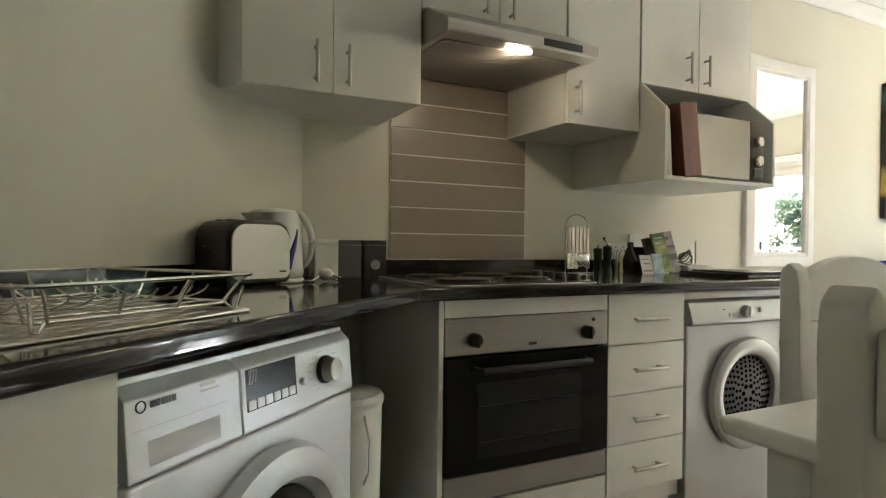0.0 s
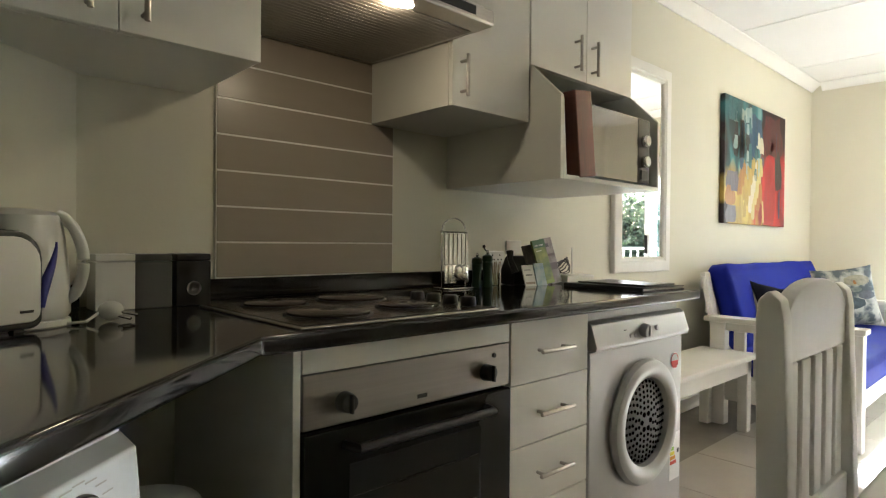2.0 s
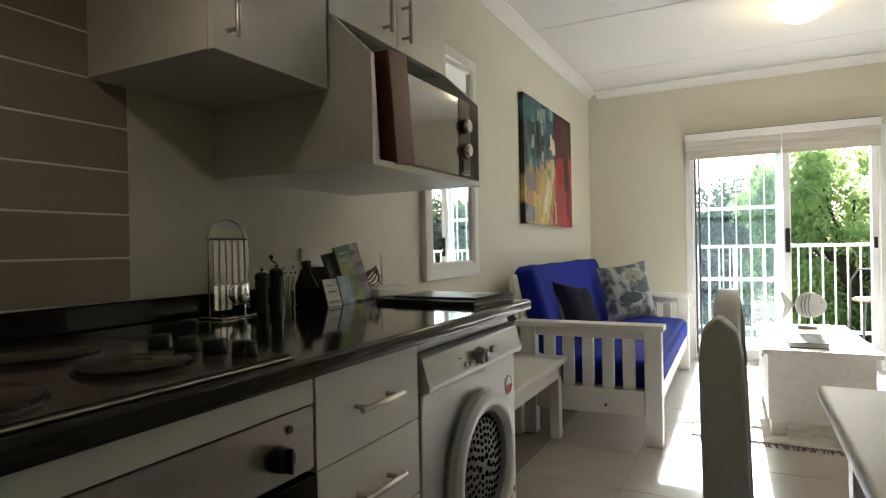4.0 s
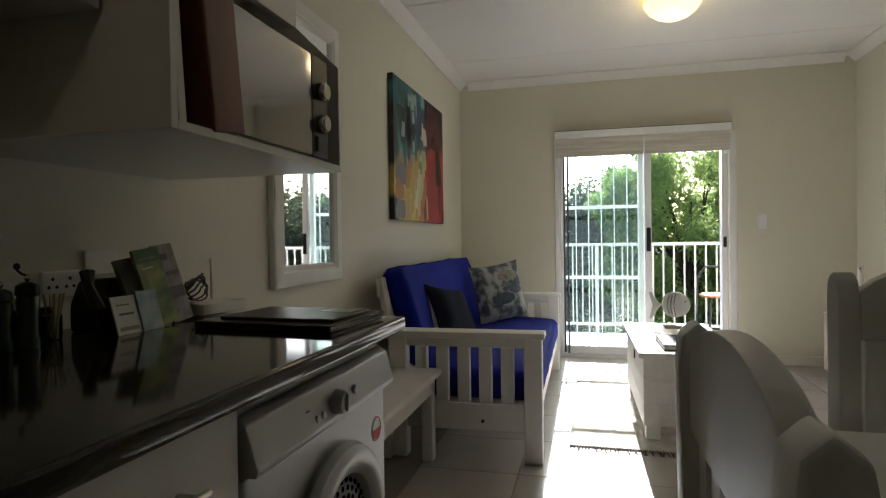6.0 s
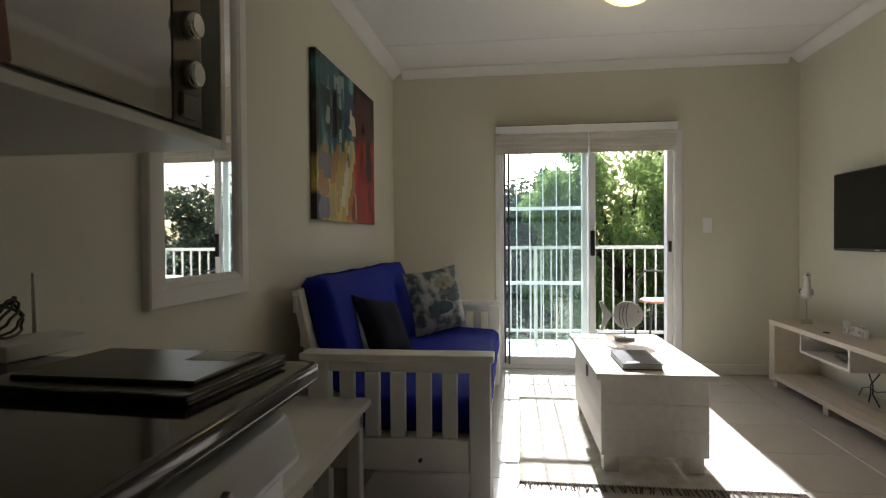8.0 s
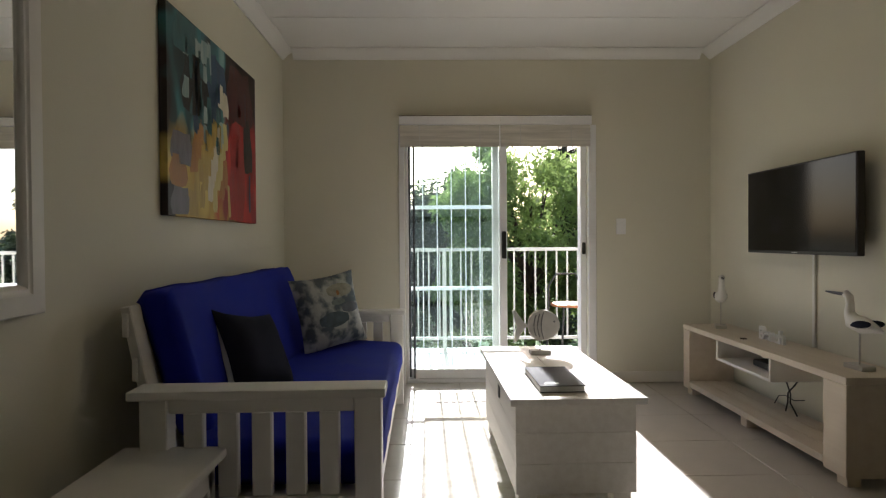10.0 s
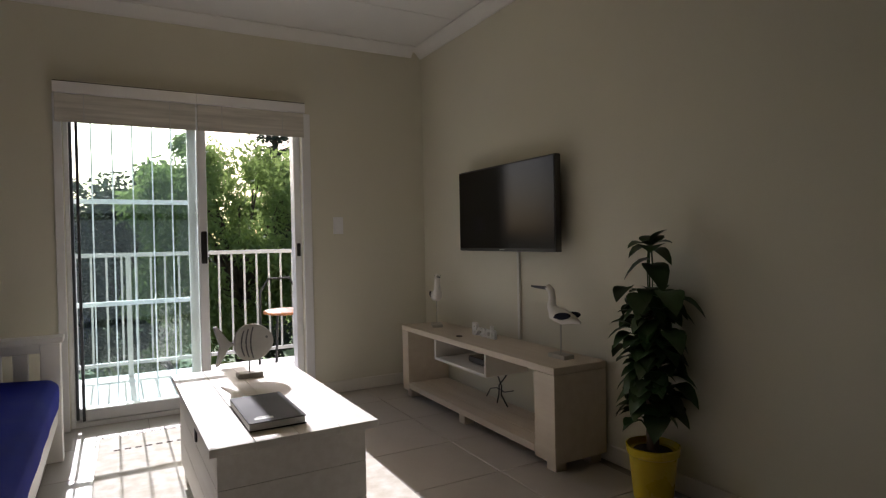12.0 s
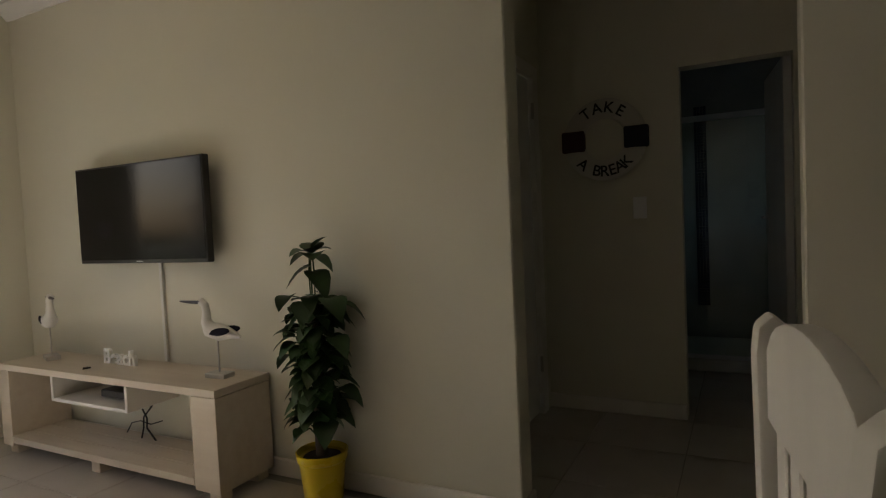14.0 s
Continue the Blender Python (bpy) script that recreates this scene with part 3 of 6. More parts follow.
part("grout", Shape().box(0.797, 1.433, -0.0092, -0.001, CT + 0.059, 1.72), WALL_GROUT, splash)
tm = mesh_of("wall_tile", Shape().box(0.80, 1.43, -0.011, -0.004, 0.0025, 0.1005, 0.0012), WALL_TILE)
for k in range(8):
    o = new("wall_tile", tm)
    o.parent = splash
    o.location = (0, 0, 0.94 + k * 0.1035)

# oven housing
oh = thing("oven_cabinet", pose(0, 0, 0), "white laminate oven housing under the worktop", "cabinet")
part("side_panel", Shape().box(0.679, 0.695, 1.552, 2.20, 0.02, CU - 0.001, 0.001), CABINET_WHITE, oh)
part("side_panel", Shape().box(1.297, 1.313, 1.575, 2.20, 0.10, CU - 0.001, 0.001), CABINET_WHITE, oh)
part("top_filler", Shape().box(0.698, 1.294, 1.552, 1.57, 0.793, CU - 0.001, 0.001), CABINET_WHITE, oh)
part("bottom_panel", Shape().box(0.698, 1.294, 1.552, 1.57, 0.12, 0.252, 0.001), CABINET_WHITE, oh)
part("plinth", Shape().box(0.66, 1.66, 1.62, 1.64, 0.001, 0.115, 0.001), CABINET_WHITE, oh)
OVEN_BLACK = material("oven_enamel", (0.010, 0.010, 0.009), 0.16, vary=0.05, bump=0.0, spec=0.2)
ov = thing("oven", pose(0, 0.008, -0.010), "built-in stainless steel oven with black glass door", "oven")
part("body", Shape().box(0.71, 1.285, 1.575, 2.15, 0.27, 0.80), DARK_METAL, ov)
OVEN_STEEL = material("matt_oven_steel", (0.34, 0.315, 0.285), 0.42, 0.9, vary=0.05, scale=3, fine=40, bump=0.02, stretch=(1, 1, 40))
part("control_panel", Shape().box(0.70, 1.295, 1.545, 1.574, 0.692, 0.80, 0.004, 2), OVEN_STEEL, ov)
dr = part("oven_door", Shape().box(0.70, 1.295, 1.538, 1.572, 0.352, 0.686, 0.004, 2), OVEN_BLACK, ov, "black glass drop-down door")
OVEN_GLASS = material("oven_window", (0.02, 0.02, 0.019), 0.10, vary=0.1, bump=0.0, spec=0.3)
part("window", Shape().box(0.80, 1.18, 1.5345, 1.5365, 0.39, 0.612, 0.0005), OVEN_GLASS, dr)
for z in (0.545, 0.44):
    part("oven_rack", Shape().cyl((0.81, 1.5335, z), (1.17, 1.5335, z), 0.0011, seg=6), DARK_METAL, dr)
part("oven_handle", Shape().tube([(0.79, 1.536, 0.652), (0.80, 1.50, 0.652), (1.0, 1.495, 0.654), (1.19, 1.50, 0.652), (1.20, 1.536, 0.652)], 0.010, 10), BLACK_PLASTIC, dr)
part("lower_trim", Shape().box(0.70, 1.295, 1.545, 1.574, 0.268, 0.348, 0.003), OVEN_STEEL, ov)
for x in (0.792, 1.205):
    k = part("knob", Shape().cyl((x, 1.545, 0.737), (x, 1.52, 0.737), 0.022, 0.019, 24, 0.003), BLACK_PLASTIC, ov)
    part("pointer", Shape().box(x - 0.003, x + 0.003, 1.511, 1.521, 0.718, 0.757, 0.001), BLACK_PLASTIC, k)
part("indicator_lamp", Shape().cyl((1.235, 1.545, 0.775), (1.235, 1.541, 0.775), 0.006, seg=12), BLACK_PLASTIC, ov)
part("badge", Shape().box(0.985, 1.013, 1.5435, 1.545, 0.709, 0.718).box(0.99, 1.008, 1.543, 1.5436, 0.711, 0.716), BLACK_PLASTIC, ov)

du = thing("drawer_unit", pose(0, 0, 0), "white laminate drawer unit with four drawers and bar handles", "cabinet")
part("carcass", Shape().box(1.315, 1.648, 1.572, 2.20, 0.12, CU - 0.001), CABINET_INSIDE, du)
ZS = (0.178, 0.341, 0.507, 0.673, 0.842)
for a, b in zip(ZS, ZS[1:]):
    d = part("drawer_front", Shape().box(1.300, 1.650, 1.552, 1.571, a + 0.0015, b - 0.0015, 0.0012), CABINET_WHITE, du)
    handle_bar(d, 1.468, (a + b) / 2, 0.148, False, 1.552)

GRILLE = material("dark_steel", (0.075, 0.07, 0.065), 0.45, 0.4, vary=0.05)
# tumble dryer
ty = thing("tumble_dryer", pose(1.668, 1.545, 0), "silver tumble dryer with a round perforated door", "tumble dryer")
part("body", Shape().box(0, 0.605, 0.01, 0.58, 0.012, 0.718, 0.008, 2), SILVER, ty)
part("top", Shape().box(0, 0.605, 0.03, 0.58, 0.720, 0.838, 0.006, 2), SILVER, ty)
part("control_panel", Shape().prism([(-0.012, 0.722), (-0.016, 0.735), (0.004, 0.800), (0.02, 0.812), (0.028, 0.812), (0.028, 0.722)], -0.003, 0.608, "x", 0.004, 2), SILVER, ty, "slanted silver control panel")
kn = part("dial", Shape().cyl((0.280, -0.008, 0.764), (0.280, -0.032, 0.762), 0.024, 0.021, 28, 0.003), SILVER, ty)
part("grip", Shape().box(0.277, 0.283, -0.038, -0.031, 0.745, 0.781, 0.002), SILVER, kn)
part("button", Shape().cyl((0.372, -0.006, 0.764), (0.372, -0.016, 0.764), 0.010, 0.009, 16, 0.002), SILVER, ty)
for x in (0.20, 0.225):
    part("button", Shape().cyl((x, -0.006, 0.752), (x, -0.014, 0.752), 0.008, 0.007, 14, 0.001), SILVER, ty)
s = Shape()
for k in range(4):
    s.box(0.168, 0.182, -0.0115 + 0.002 * k, -0.004 + 0.002 * k, 0.735 + k * 0.012, 0.738 + k * 0.012)
part("marking", s, BLACK_PLASTIC, ty)
DC = Vector((0.315, 0.0, 0.452))
FACE = Matrix.Translation((DC.x, 0.01, DC.z)) @ Matrix.Rotation(radians(90), 4, "X")   # z of the lathe points towards the room
ring = part("door_ring", Shape().lathe([(0.205, 0), (0.212, 0.012), (0.205, 0.028), (0.188, 0.036), (0.165, 0.034), (0.148, 0.022), (0.146, 0.008), (0.146, 0.0)], 56, m=FACE), SILVER, ty, "silver round door ring")
part("door_grille", Shape().lathe([(0.0, 0.016), (0.06, 0.015), (0.12, 0.010), (0.146, 0.002), (0.146, 0.0), (0, 0.0)], 48, m=FACE), GRILLE, ring, "perforated metal door plate")
s = Shape()
for rr, n in ((0.028, 6), (0.048, 12), (0.066, 16), (0.084, 22), (0.101, 26), (0.118, 30), (0.133, 34)):
    for k in range(n):
        a = 2 * math.pi * (k + 0.5 * (n % 4 == 0)) / n
        hr = 0.0088 if rr < 0.04 else 0.0058
        zz = 0.0162 - 0.011 * (rr / 0.146) ** 2.2
        s.cyl(FACE @ Vector((rr * math.cos(a), rr * math.sin(a), zz - 0.004)), FACE @ Vector((rr * math.cos(a), rr * math.sin(a), zz + 0.0022)), hr, seg=8)
HOLE = material("drum_hole", (0.004, 0.004, 0.004), 0.9, vary=0.05, bump=0.0, spec=0.0)
tagged(part("hole", s, HOLE, ring), kind="stuff")
part("door_catch", Shape().box(0.50, 0.535, -0.014, 0.008, 0.43, 0.50, 0.006, 2), SILVER, ty)
RED = material("red_print", (0.55, 0.03, 0.02), 0.5, vary=0.05)
WHITE_PRINT = material("white_print", (0.8, 0.8, 0.78), 0.4, vary=0.02)
st = part("sticker", Shape().cyl((0.545, 0.0105, 0.625), (0.545, 0.0085, 0.625), 0.030, seg=32), WHITE_PRINT, ty, "round white and red sticker")
part("sticker_print", Shape().prism([(0.545 + 0.024 * math.cos(a), 0.625 + 0.024 * math.sin(a)) for a in np.linspace(math.pi, 2 * math.pi, 16)], 0.0076, 0.0084, "y"), RED, st)
s = Shape()
for k in range(32):
    a0, a1 = 2 * math.pi * k / 32, 2 * math.pi * (k + 1) / 32
    s.prism([(0.545 + r * math.cos(a), 0.625 + r * math.sin(a)) for r, a in ((0.0255, a0), (0.0285, a0), (0.0285, a1), (0.0255, a1))], 0.0076, 0.0084, "y")
part("sticker_rim", s, RED, st)
el = part("energy_label", Shape().box(0.515, 0.592, 0.0088, 0.0105, 0.19, 0.36), WHITE_PRINT, ty, "white energy label with coloured bars")
for k, c in enumerate([(0.02, 0.35, 0.05), (0.25, 0.5, 0.03), (0.7, 0.6, 0.02), (0.7, 0.3, 0.02), (0.6, 0.05, 0.02)]):
    part("label_bar", Shape().box(0.519, 0.540 + 0.006 * k, 0.0079, 0.0087, 0.315 - 0.017 * k, 0.328 - 0.017 * k), material("label_colour", c, 0.5, vary=0.02), el)
part("label_letter", Shape().box(0.572, 0.585, 0.0079, 0.0087, 0.283, 0.298), BLACK_PLASTIC, el)

# washing machine under the slanted worktop
wm = thing("washing_machine", SLANT @ pose(-1.258, -0.588, 0) @ Matrix.Diagonal((1, 1, 0.965, 1)), "white front-loading washing machine with a black display", "washing machine")
WMW = 0.61
part("body", Shape().box(0.02, WMW, 0.03, 0.56, 0.012, 0.842, 0.006, 2), APPLIANCE_WHITE, wm)
part("front_panel", Shape().box(0.02, WMW, 0.0, 0.029, 0.06, 0.694, 0.008, 3), APPLIANCE_WHITE, wm)
fas = part("fascia", Shape().prism([(0.0, 0.698), (-0.002, 0.701), (0.008, 0.812), (0.03, 0.832), (0.04, 0.835), (0.04, 0.698)], 0.247, WMW, "x", 0.004, 2), APPLIANCE_WHITE, wm, "white control fascia")
dw = part("detergent_drawer", Shape().prism([(0.0, 0.698), (-0.002, 0.701), (0.008, 0.812), (0.03, 0.832), (0.04, 0.835), (0.04, 0.698)], 0.02, 0.244, "x", 0.004, 2), APPLIANCE_WHITE, wm, "white detergent drawer front")
tilt = Matrix.Translation((0, 0.0045, 0.768)) @ Matrix.Rotation(radians(-4.5), 4, "X")
# Flush plate; the shade of the grip's hollow is put into its grey.
part("grip_recess", Shape().box(0.052, 0.196, -0.0012, 0.01, -0.058, -0.016, 0.003, 2, m=tilt), material("recess_shade", (0.50, 0.50, 0.49), 0.4, vary=0.03), dw)
s = Shape()
for k in range(5):
    s.box(0.062 + 0.0095 * k, 0.0695 + 0.0095 * k, -0.0012, 0.01, 0.028, 0.038, m=tilt)
part("brand_mark", s, BLACK_PLASTIC, dw, "dark maker's mark drawn as plain bars")
part("brand_badge", Shape().lathe([(0.007, 0), (0.009, 0), (0.009, 0.002), (0.007, 0.002), (0.007, 0.0)], 20, m=tilt @ Matrix.Translation((0.046, 0.0005, 0.033)) @ Matrix.Rotation(radians(90), 4, "X")), DARK_METAL, dw)
s = Shape().box(0.155, 0.188, -0.0010, 0.01, 0.036, 0.041, m=tilt).box(0.155, 0.195, -0.0010, 0.01, 0.028, 0.031, m=tilt).box(0.03, 0.21, -0.0008, 0.01, 0.0, 0.0008, m=tilt)
part("small_print", s, SILVER, dw)
disp = part("display", Shape().box(0.258, 0.40, -0.0012, 0.01, -0.033, 0.042, m=tilt), material("display_glass", (0.008, 0.008, 0.009), 0.2, vary=0.05, bump=0.0, spec=0.2), fas, "black glass display")
s = Shape()
for k in range(4):
    x = 0.266 + 0.004 * k
    s.box(x, x + 0.001, -0.0018, 0, 0.015, 0.04, m=tilt).box(x + 0.008, x + 0.009, -0.0018, 0, 0.015, 0.04, m=tilt).box(x, x + 0.009, -0.0018, 0, 0.039, 0.04, m=tilt)
part("digits", s, SILVER, disp)
for k in range(6):
    part("key", Shape().box(0.262 + 0.0228 * k, 0.281 + 0.0228 * k, -0.0030, 0.01, -0.031, -0.014, 0.001, m=tilt), APPLIANCE_WHITE, fas)
part("start_button", Shape().cyl(tilt @ Vector((0.418, 0, -0.012)), tilt @ Vector((0.418, -0.011, -0.012)), 0.008, 0.007, 18, 0.001), APPLIANCE_WHITE, fas)
part("programme_dial", Shape().cyl(tilt @ Vector((0.500, 0, -0.004)), tilt @ Vector((0.500, -0.032, -0.004)), 0.027, 0.024, 32, 0.003), SILVER, fas, "silver programme dial")
part("dial_collar", Shape().cyl(tilt @ Vector((0.500, 0, -0.004)), tilt @ Vector((0.500, -0.010, -0.004)), 0.030, 0.029, 32, 0.002), DARK_METAL, fas)
s = Shape()
for k in range(14):
    a = radians(-150 + k * 22)
    c = Vector((0.500 + 0.052 * math.sin(a), 0, -0.004 + 0.042 * math.cos(a)))
    s.box(c.x - 0.009, c.x + 0.009, -0.0010, 0.01, c.z - 0.0008, c.z + 0.0008, m=tilt)
part("programme_marks", s, SILVER, fas)
FW = Matrix.Translation((0.318, 0.0, 0.432)) @ Matrix.Rotation(radians(90), 4, "X")
dd = part("door_ring", Shape().lathe([(0.222, 0), (0.228, 0.012), (0.218, 0.035), (0.192, 0.045), (0.165, 0.04), (0.150, 0.02), (0.145, 0.0)], 56, m=FW), APPLIANCE_WHITE, wm, "round white porthole door")
part("door_glass", Shape().lathe([(0.149, 0.004), (0.145, 0.018), (0.10, 0.006), (0.0, 0.003), (0.0, 0.0), (0.145, 0.0)], 40, m=FW), BLACK_GLASS, dd)

# sink cupboard, sink with drainer, dish rack
sc = thing("sink_cabinet", SLANT @ pose(0, 0, 0), "white laminate sink cupboard beside the washing machine", "cabinet")
part("carcass", Shape().box(-2.2, -1.285, -0.575, -0.02, 0.1, CU - 0.001), CABINET_INSIDE, sc)
part("cabinet_door", Shape().box(-1.83, -1.258, -0.595, -0.576, 0.12, CU - 0.004, 0.0015), CABINET_WHITE, sc)
part("cabinet_door", Shape().box(-2.2, -1.833, -0.595, -0.576, 0.12, CU - 0.004, 0.0015), CABINET_WHITE, sc)
sk = thing("sink", SLANT @ pose(0, 0, CT), "inset stainless steel sink with ribbed drainer", "sink")
s = Shape()
SX0, SX1, SY0, SY1 = -1.90, -0.98, -0.575, -0.10
s.box(SX0, SX1, SY0, SY0 + 0.03, 0.0005, 0.006, 0.002)
s.box(SX0, SX1, SY1 - 0.03, SY1, 0.0005, 0.006, 0.002)
s.box(SX1 - 0.03, SX1, SY0 + 0.03, SY1 - 0.03, 0.0005, 0.006, 0.002)
s.box(SX0, SX0 + 0.45, SY0 + 0.03, SY1 - 0.03, 0.0005, 0.004, 0.001)
part("rim", s, STEEL, sk)
part("drainer", Shape().box(SX0 + 0.45, SX1 - 0.03, SY0 + 0.03, SY1 - 0.03, 0.0005, 0.002), STEEL, sk)
for k in range(9):
    part("rib", Shape().box(SX0 + 0.50, SX1 - 0.05, SY0 + 0.05 + k * 0.041, SY0 + 0.066 + k * 0.041, 0.0018, 0.0045, 0.001), STEEL, sk)
rk = thing("dish_rack", SLANT @ pose(-1.150, -0.360, CT + 0.005, 0, 0, -2.4), "chrome wire dish rack on the drainer", "dish rack")
RW, RD, RH = 0.195, 0.205, 0.060


def rim(w, d, z, r=0.03):
    pts = []
    for cx, cy, a0 in ((w - r, d - r, 0), (-w + r, d - r, 90), (-w + r, -d + r, 180), (w - r, -d + r, 270)):
        for k in range(5):
            a = radians(a0 + k * 22.5)
            pts.append((cx + r * math.cos(a), cy + r * math.sin(a), z))
    return pts


part("top_rim", Shape().tube(rim(RW, RD, RH, 0.02), 0.0033, 8, True), CHROME, rk)
part("base_rim", Shape().tube(rim(RW - 0.03, RD - 0.03, 0.012, 0.02), 0.0026, 8, True), CHROME, rk)
for k in range(4):                     # upright side wires from base to rim
    u = -0.9 + 0.6 * k
    for sg in (-1, 1):
        part("wire", Shape().tube([(u * (RW - 0.03), sg * (RD - 0.03), 0.012), (u * (RW - 0.012), sg * (RD - 0.01), 0.045), (u * RW, sg * RD, RH)], 0.0024, 6), CHROME, rk)
        part("wire", Shape().tube([(sg * (RW - 0.03), u * (RD - 0.03), 0.012), (sg * (RW - 0.01), u * (RD - 0.012), 0.045), (sg * RW, u * RD, RH)], 0.0024, 6), CHROME, rk)
for k in range(10):                    # plate arcs that cross the basket
    x = -0.155 + k * 0.0345
    arc = [(x + 0.012 * math.sin(q), (RD - 0.055) * math.sin(q), 0.057 - 0.045 * math.cos(q) ** 0.7) for q in np.linspace(-1.35, 1.35, 15)]
    part("plate_arc", Shape().tube(arc, 0.0017, 6), CHROME, rk)
for k in range(4):
    y = -0.12 + k * 0.08
    part("wire", Shape().tube([(-RW + 0.03, y, 0.012), (0, y, 0.0105), (RW - 0.03, y, 0.012)], 0.0018, 6), CHROME, rk)
for sx in (-1, 1):
    for sy in (-1, 1):
        part("foot", Shape().tube([(sx * 0.180, sy * (RD - 0.015), 0.04), (sx * 0.172, sy * (RD - 0.022), 0.002), (sx * 0.164, sy * (RD - 0.024), 0.0), (sx * 0.152, sy * (RD - 0.03), 0.012)], 0.0026, 6), CHROME, rk)

bn = thing("waste_bin", pose(0.43, 1.61, 0), "white round kitchen bin under the worktop corner", "bin")
part("body", Shape().lathe([(0.085, 0), (0.088, 0.01), (0.098, 0.57), (0.096, 0.575)], 32), WHITE_PLASTIC, bn)
part("lid", Shape().lathe([(0.102, 0.575), (0.104, 0.588), (0.096, 0.602), (0.06, 0.610), (0, 0.612)], 32), WHITE_PLASTIC, bn)
part("bin_handle", Shape().tube([(0.02, -0.094, 0.56), (0.025, -0.118, 0.5), (0.025, -0.114, 0.42), (0.02, -0.09, 0.38)], 0.003, 6), CHROME, bn)

# hob
hb = thing("hob", pose(0, 0, CT), "electric hob with four solid plates and steel rim", "hob")
HOBTOP = material("hob_plate", (0.045, 0.036, 0.03), 0.18, 0.0, vary=0.1, bump=0.0, spec=0.6)
part("steel_rim", Shape().box(0.685, 1.235, 1.535, 2.045, 0.0005, 0.006, 0.003, 2), STEEL, hb)
part("surface", Shape().box(0.692, 1.228, 1.542, 2.038, 0.006, 0.0085, 0.001), HOBTOP, hb)
for x, y, r in ((0.825, 1.665, 0.09), (0.82, 1.905, 0.075), (1.06, 1.68, 0.075), (1.05, 1.915, 0.09)):
    pl = part("hot_plate", Shape().lathe([(r, 0), (r, 0.008), (r - 0.006, 0.011), (0.022, 0.011), (0.02, 0.009), (0, 0.009)], 40, (x, y, 0.0085)), HOBTOP, hb)
    part("plate_trim", Shape().lathe([(r + 0.001, 0), (r + 0.001, 0.003), (r + 0.006, 0.003), (r + 0.007, 0)], 40, (x, y, 0.0086)), DARK_METAL, pl)
for k in range(4):
    part("knob", Shape().cyl((1.19, 1.60 + k * 0.066, 0.0085), (1.19, 1.60 + k * 0.066, 0.032), 0.021, 0.018, 20, 0.003), BLACK_PLASTIC, hb)

# wall cupboards
UT = 2.14
uc = thing("corner_wall_cabinet", pose(0, 0, 0), "white two-door wall cupboard fitted against the slanted wall", "cabinet")
part("carcass", Shape().prism([(0.186, 1.862), (0.742, 1.845), (0.742, WY - 0.002), (0.462, WY - 0.002), (0.135, 1.945)], 1.455, UT, "z"), CABINET_WHITE, uc)
for x0, x1, hx in ((0.186, 0.4495, 0.396), (0.4515, 0.742, 0.494)):
    d = part("cabinet_door", Shape().box(x0, x1, 1.827, 1.844, 1.453, UT, 0.0012), CABINET_WHITE, uc)
    handle_bar(d, hx, 1.537, 0.125, True, 1.827)
hc = thing("hood_cabinet", pose(0, 0, 0), "white two-door wall cupboard above the extractor hood", "cabinet")
part("carcass", Shape().box(0.745, 1.334, 1.845, WY - 0.002, 1.77, UT), CABINET_WHITE, hc)
for x0, x1, hx in ((0.745, 1.0385, 0.977), (1.0405, 1.334, 1.082)):
    d = part("cabinet_door", Shape().box(x0, x1, 1.827, 1.844, 1.768, UT, 0.0012), CABINET_WHITE, hc)
    handle_bar(d, hx, 1.845, 0.125, True, 1.827)
FILTER = material("filter_mesh", (0.30, 0.275, 0.235), 0.5, 0.6, vary=0.06, fine=200)
hd = thing("extractor_hood", pose(0, 0, 0), "slim stainless steel extractor hood with its lamp lit", "extractor hood")
part("body", Shape().prism([(1.655, 1.640), (1.65, 1.647), (1.65, 1.678), (1.655, 1.684), (1.80, 1.762), (2.215, 1.762), (2.215, 1.66), (1.70, 1.640)], 0.748, 1.332, "x", 0.002), STEEL, hd)
part("control_strip", Shape().box(1.10, 1.26, 1.6485, 1.652, 1.652, 1.676, 0.001), BLACK_PLASTIC, hd)
part("filter", Shape().prism([(1.72, 1.6395), (2.20, 1.6585), (2.20, 1.656), (1.72, 1.637)], 0.77, 1.31, "x"), FILTER, hd)
for k in range(24):
    y = 1.735 + k * 0.0195
    z = 1.6375 + (y - 1.72) * 0.0396
    part("filter_slat", Shape().box(0.775, 1.305, y, y + 0.006, z - 0.0015, z, 0.0), FILTER, hd)
LAMP_WARM = glowing("hood_lamp_glow", (1.0, 0.80, 0.50), 5.0)
part("lamp_lens", Shape().ball((1.035, 1.70, 1.6375), (0.05, 0.022, 0.007)), LAMP_WARM, hd, "lit oval lamp lens")
lamp("hood_lamp", "POINT", pose(1.035, 1.72, 1.615), 0.07, (1.0, 0.78, 0.5), radius=0.02)

c2 = thing("wall_cabinet", pose(0, 0, 0), "white single-door wall cupboard beside the hood", "cabinet")
part("carcass", Shape().box(1.336, 1.693, 1.838, WY - 0.002, 1.457, UT), CABINET_WHITE, c2)
d = part("cabinet_door", Shape().box(1.3365, 1.6925, 1.82, 1.8365, 1.4555, UT, 0.0012), CABINET_WHITE, c2)
handle_bar(d, 1.373, 1.545, 0.125, True, 1.82)
c3 = thing("microwave_cabinet", pose(0, 0, 0), "white wall cupboard with an open microwave niche below", "cabinet")
part("carcass", Shape().box(1.700, 2.352, 1.838, WY - 0.002, 1.652, UT), CABINET_WHITE, c3)
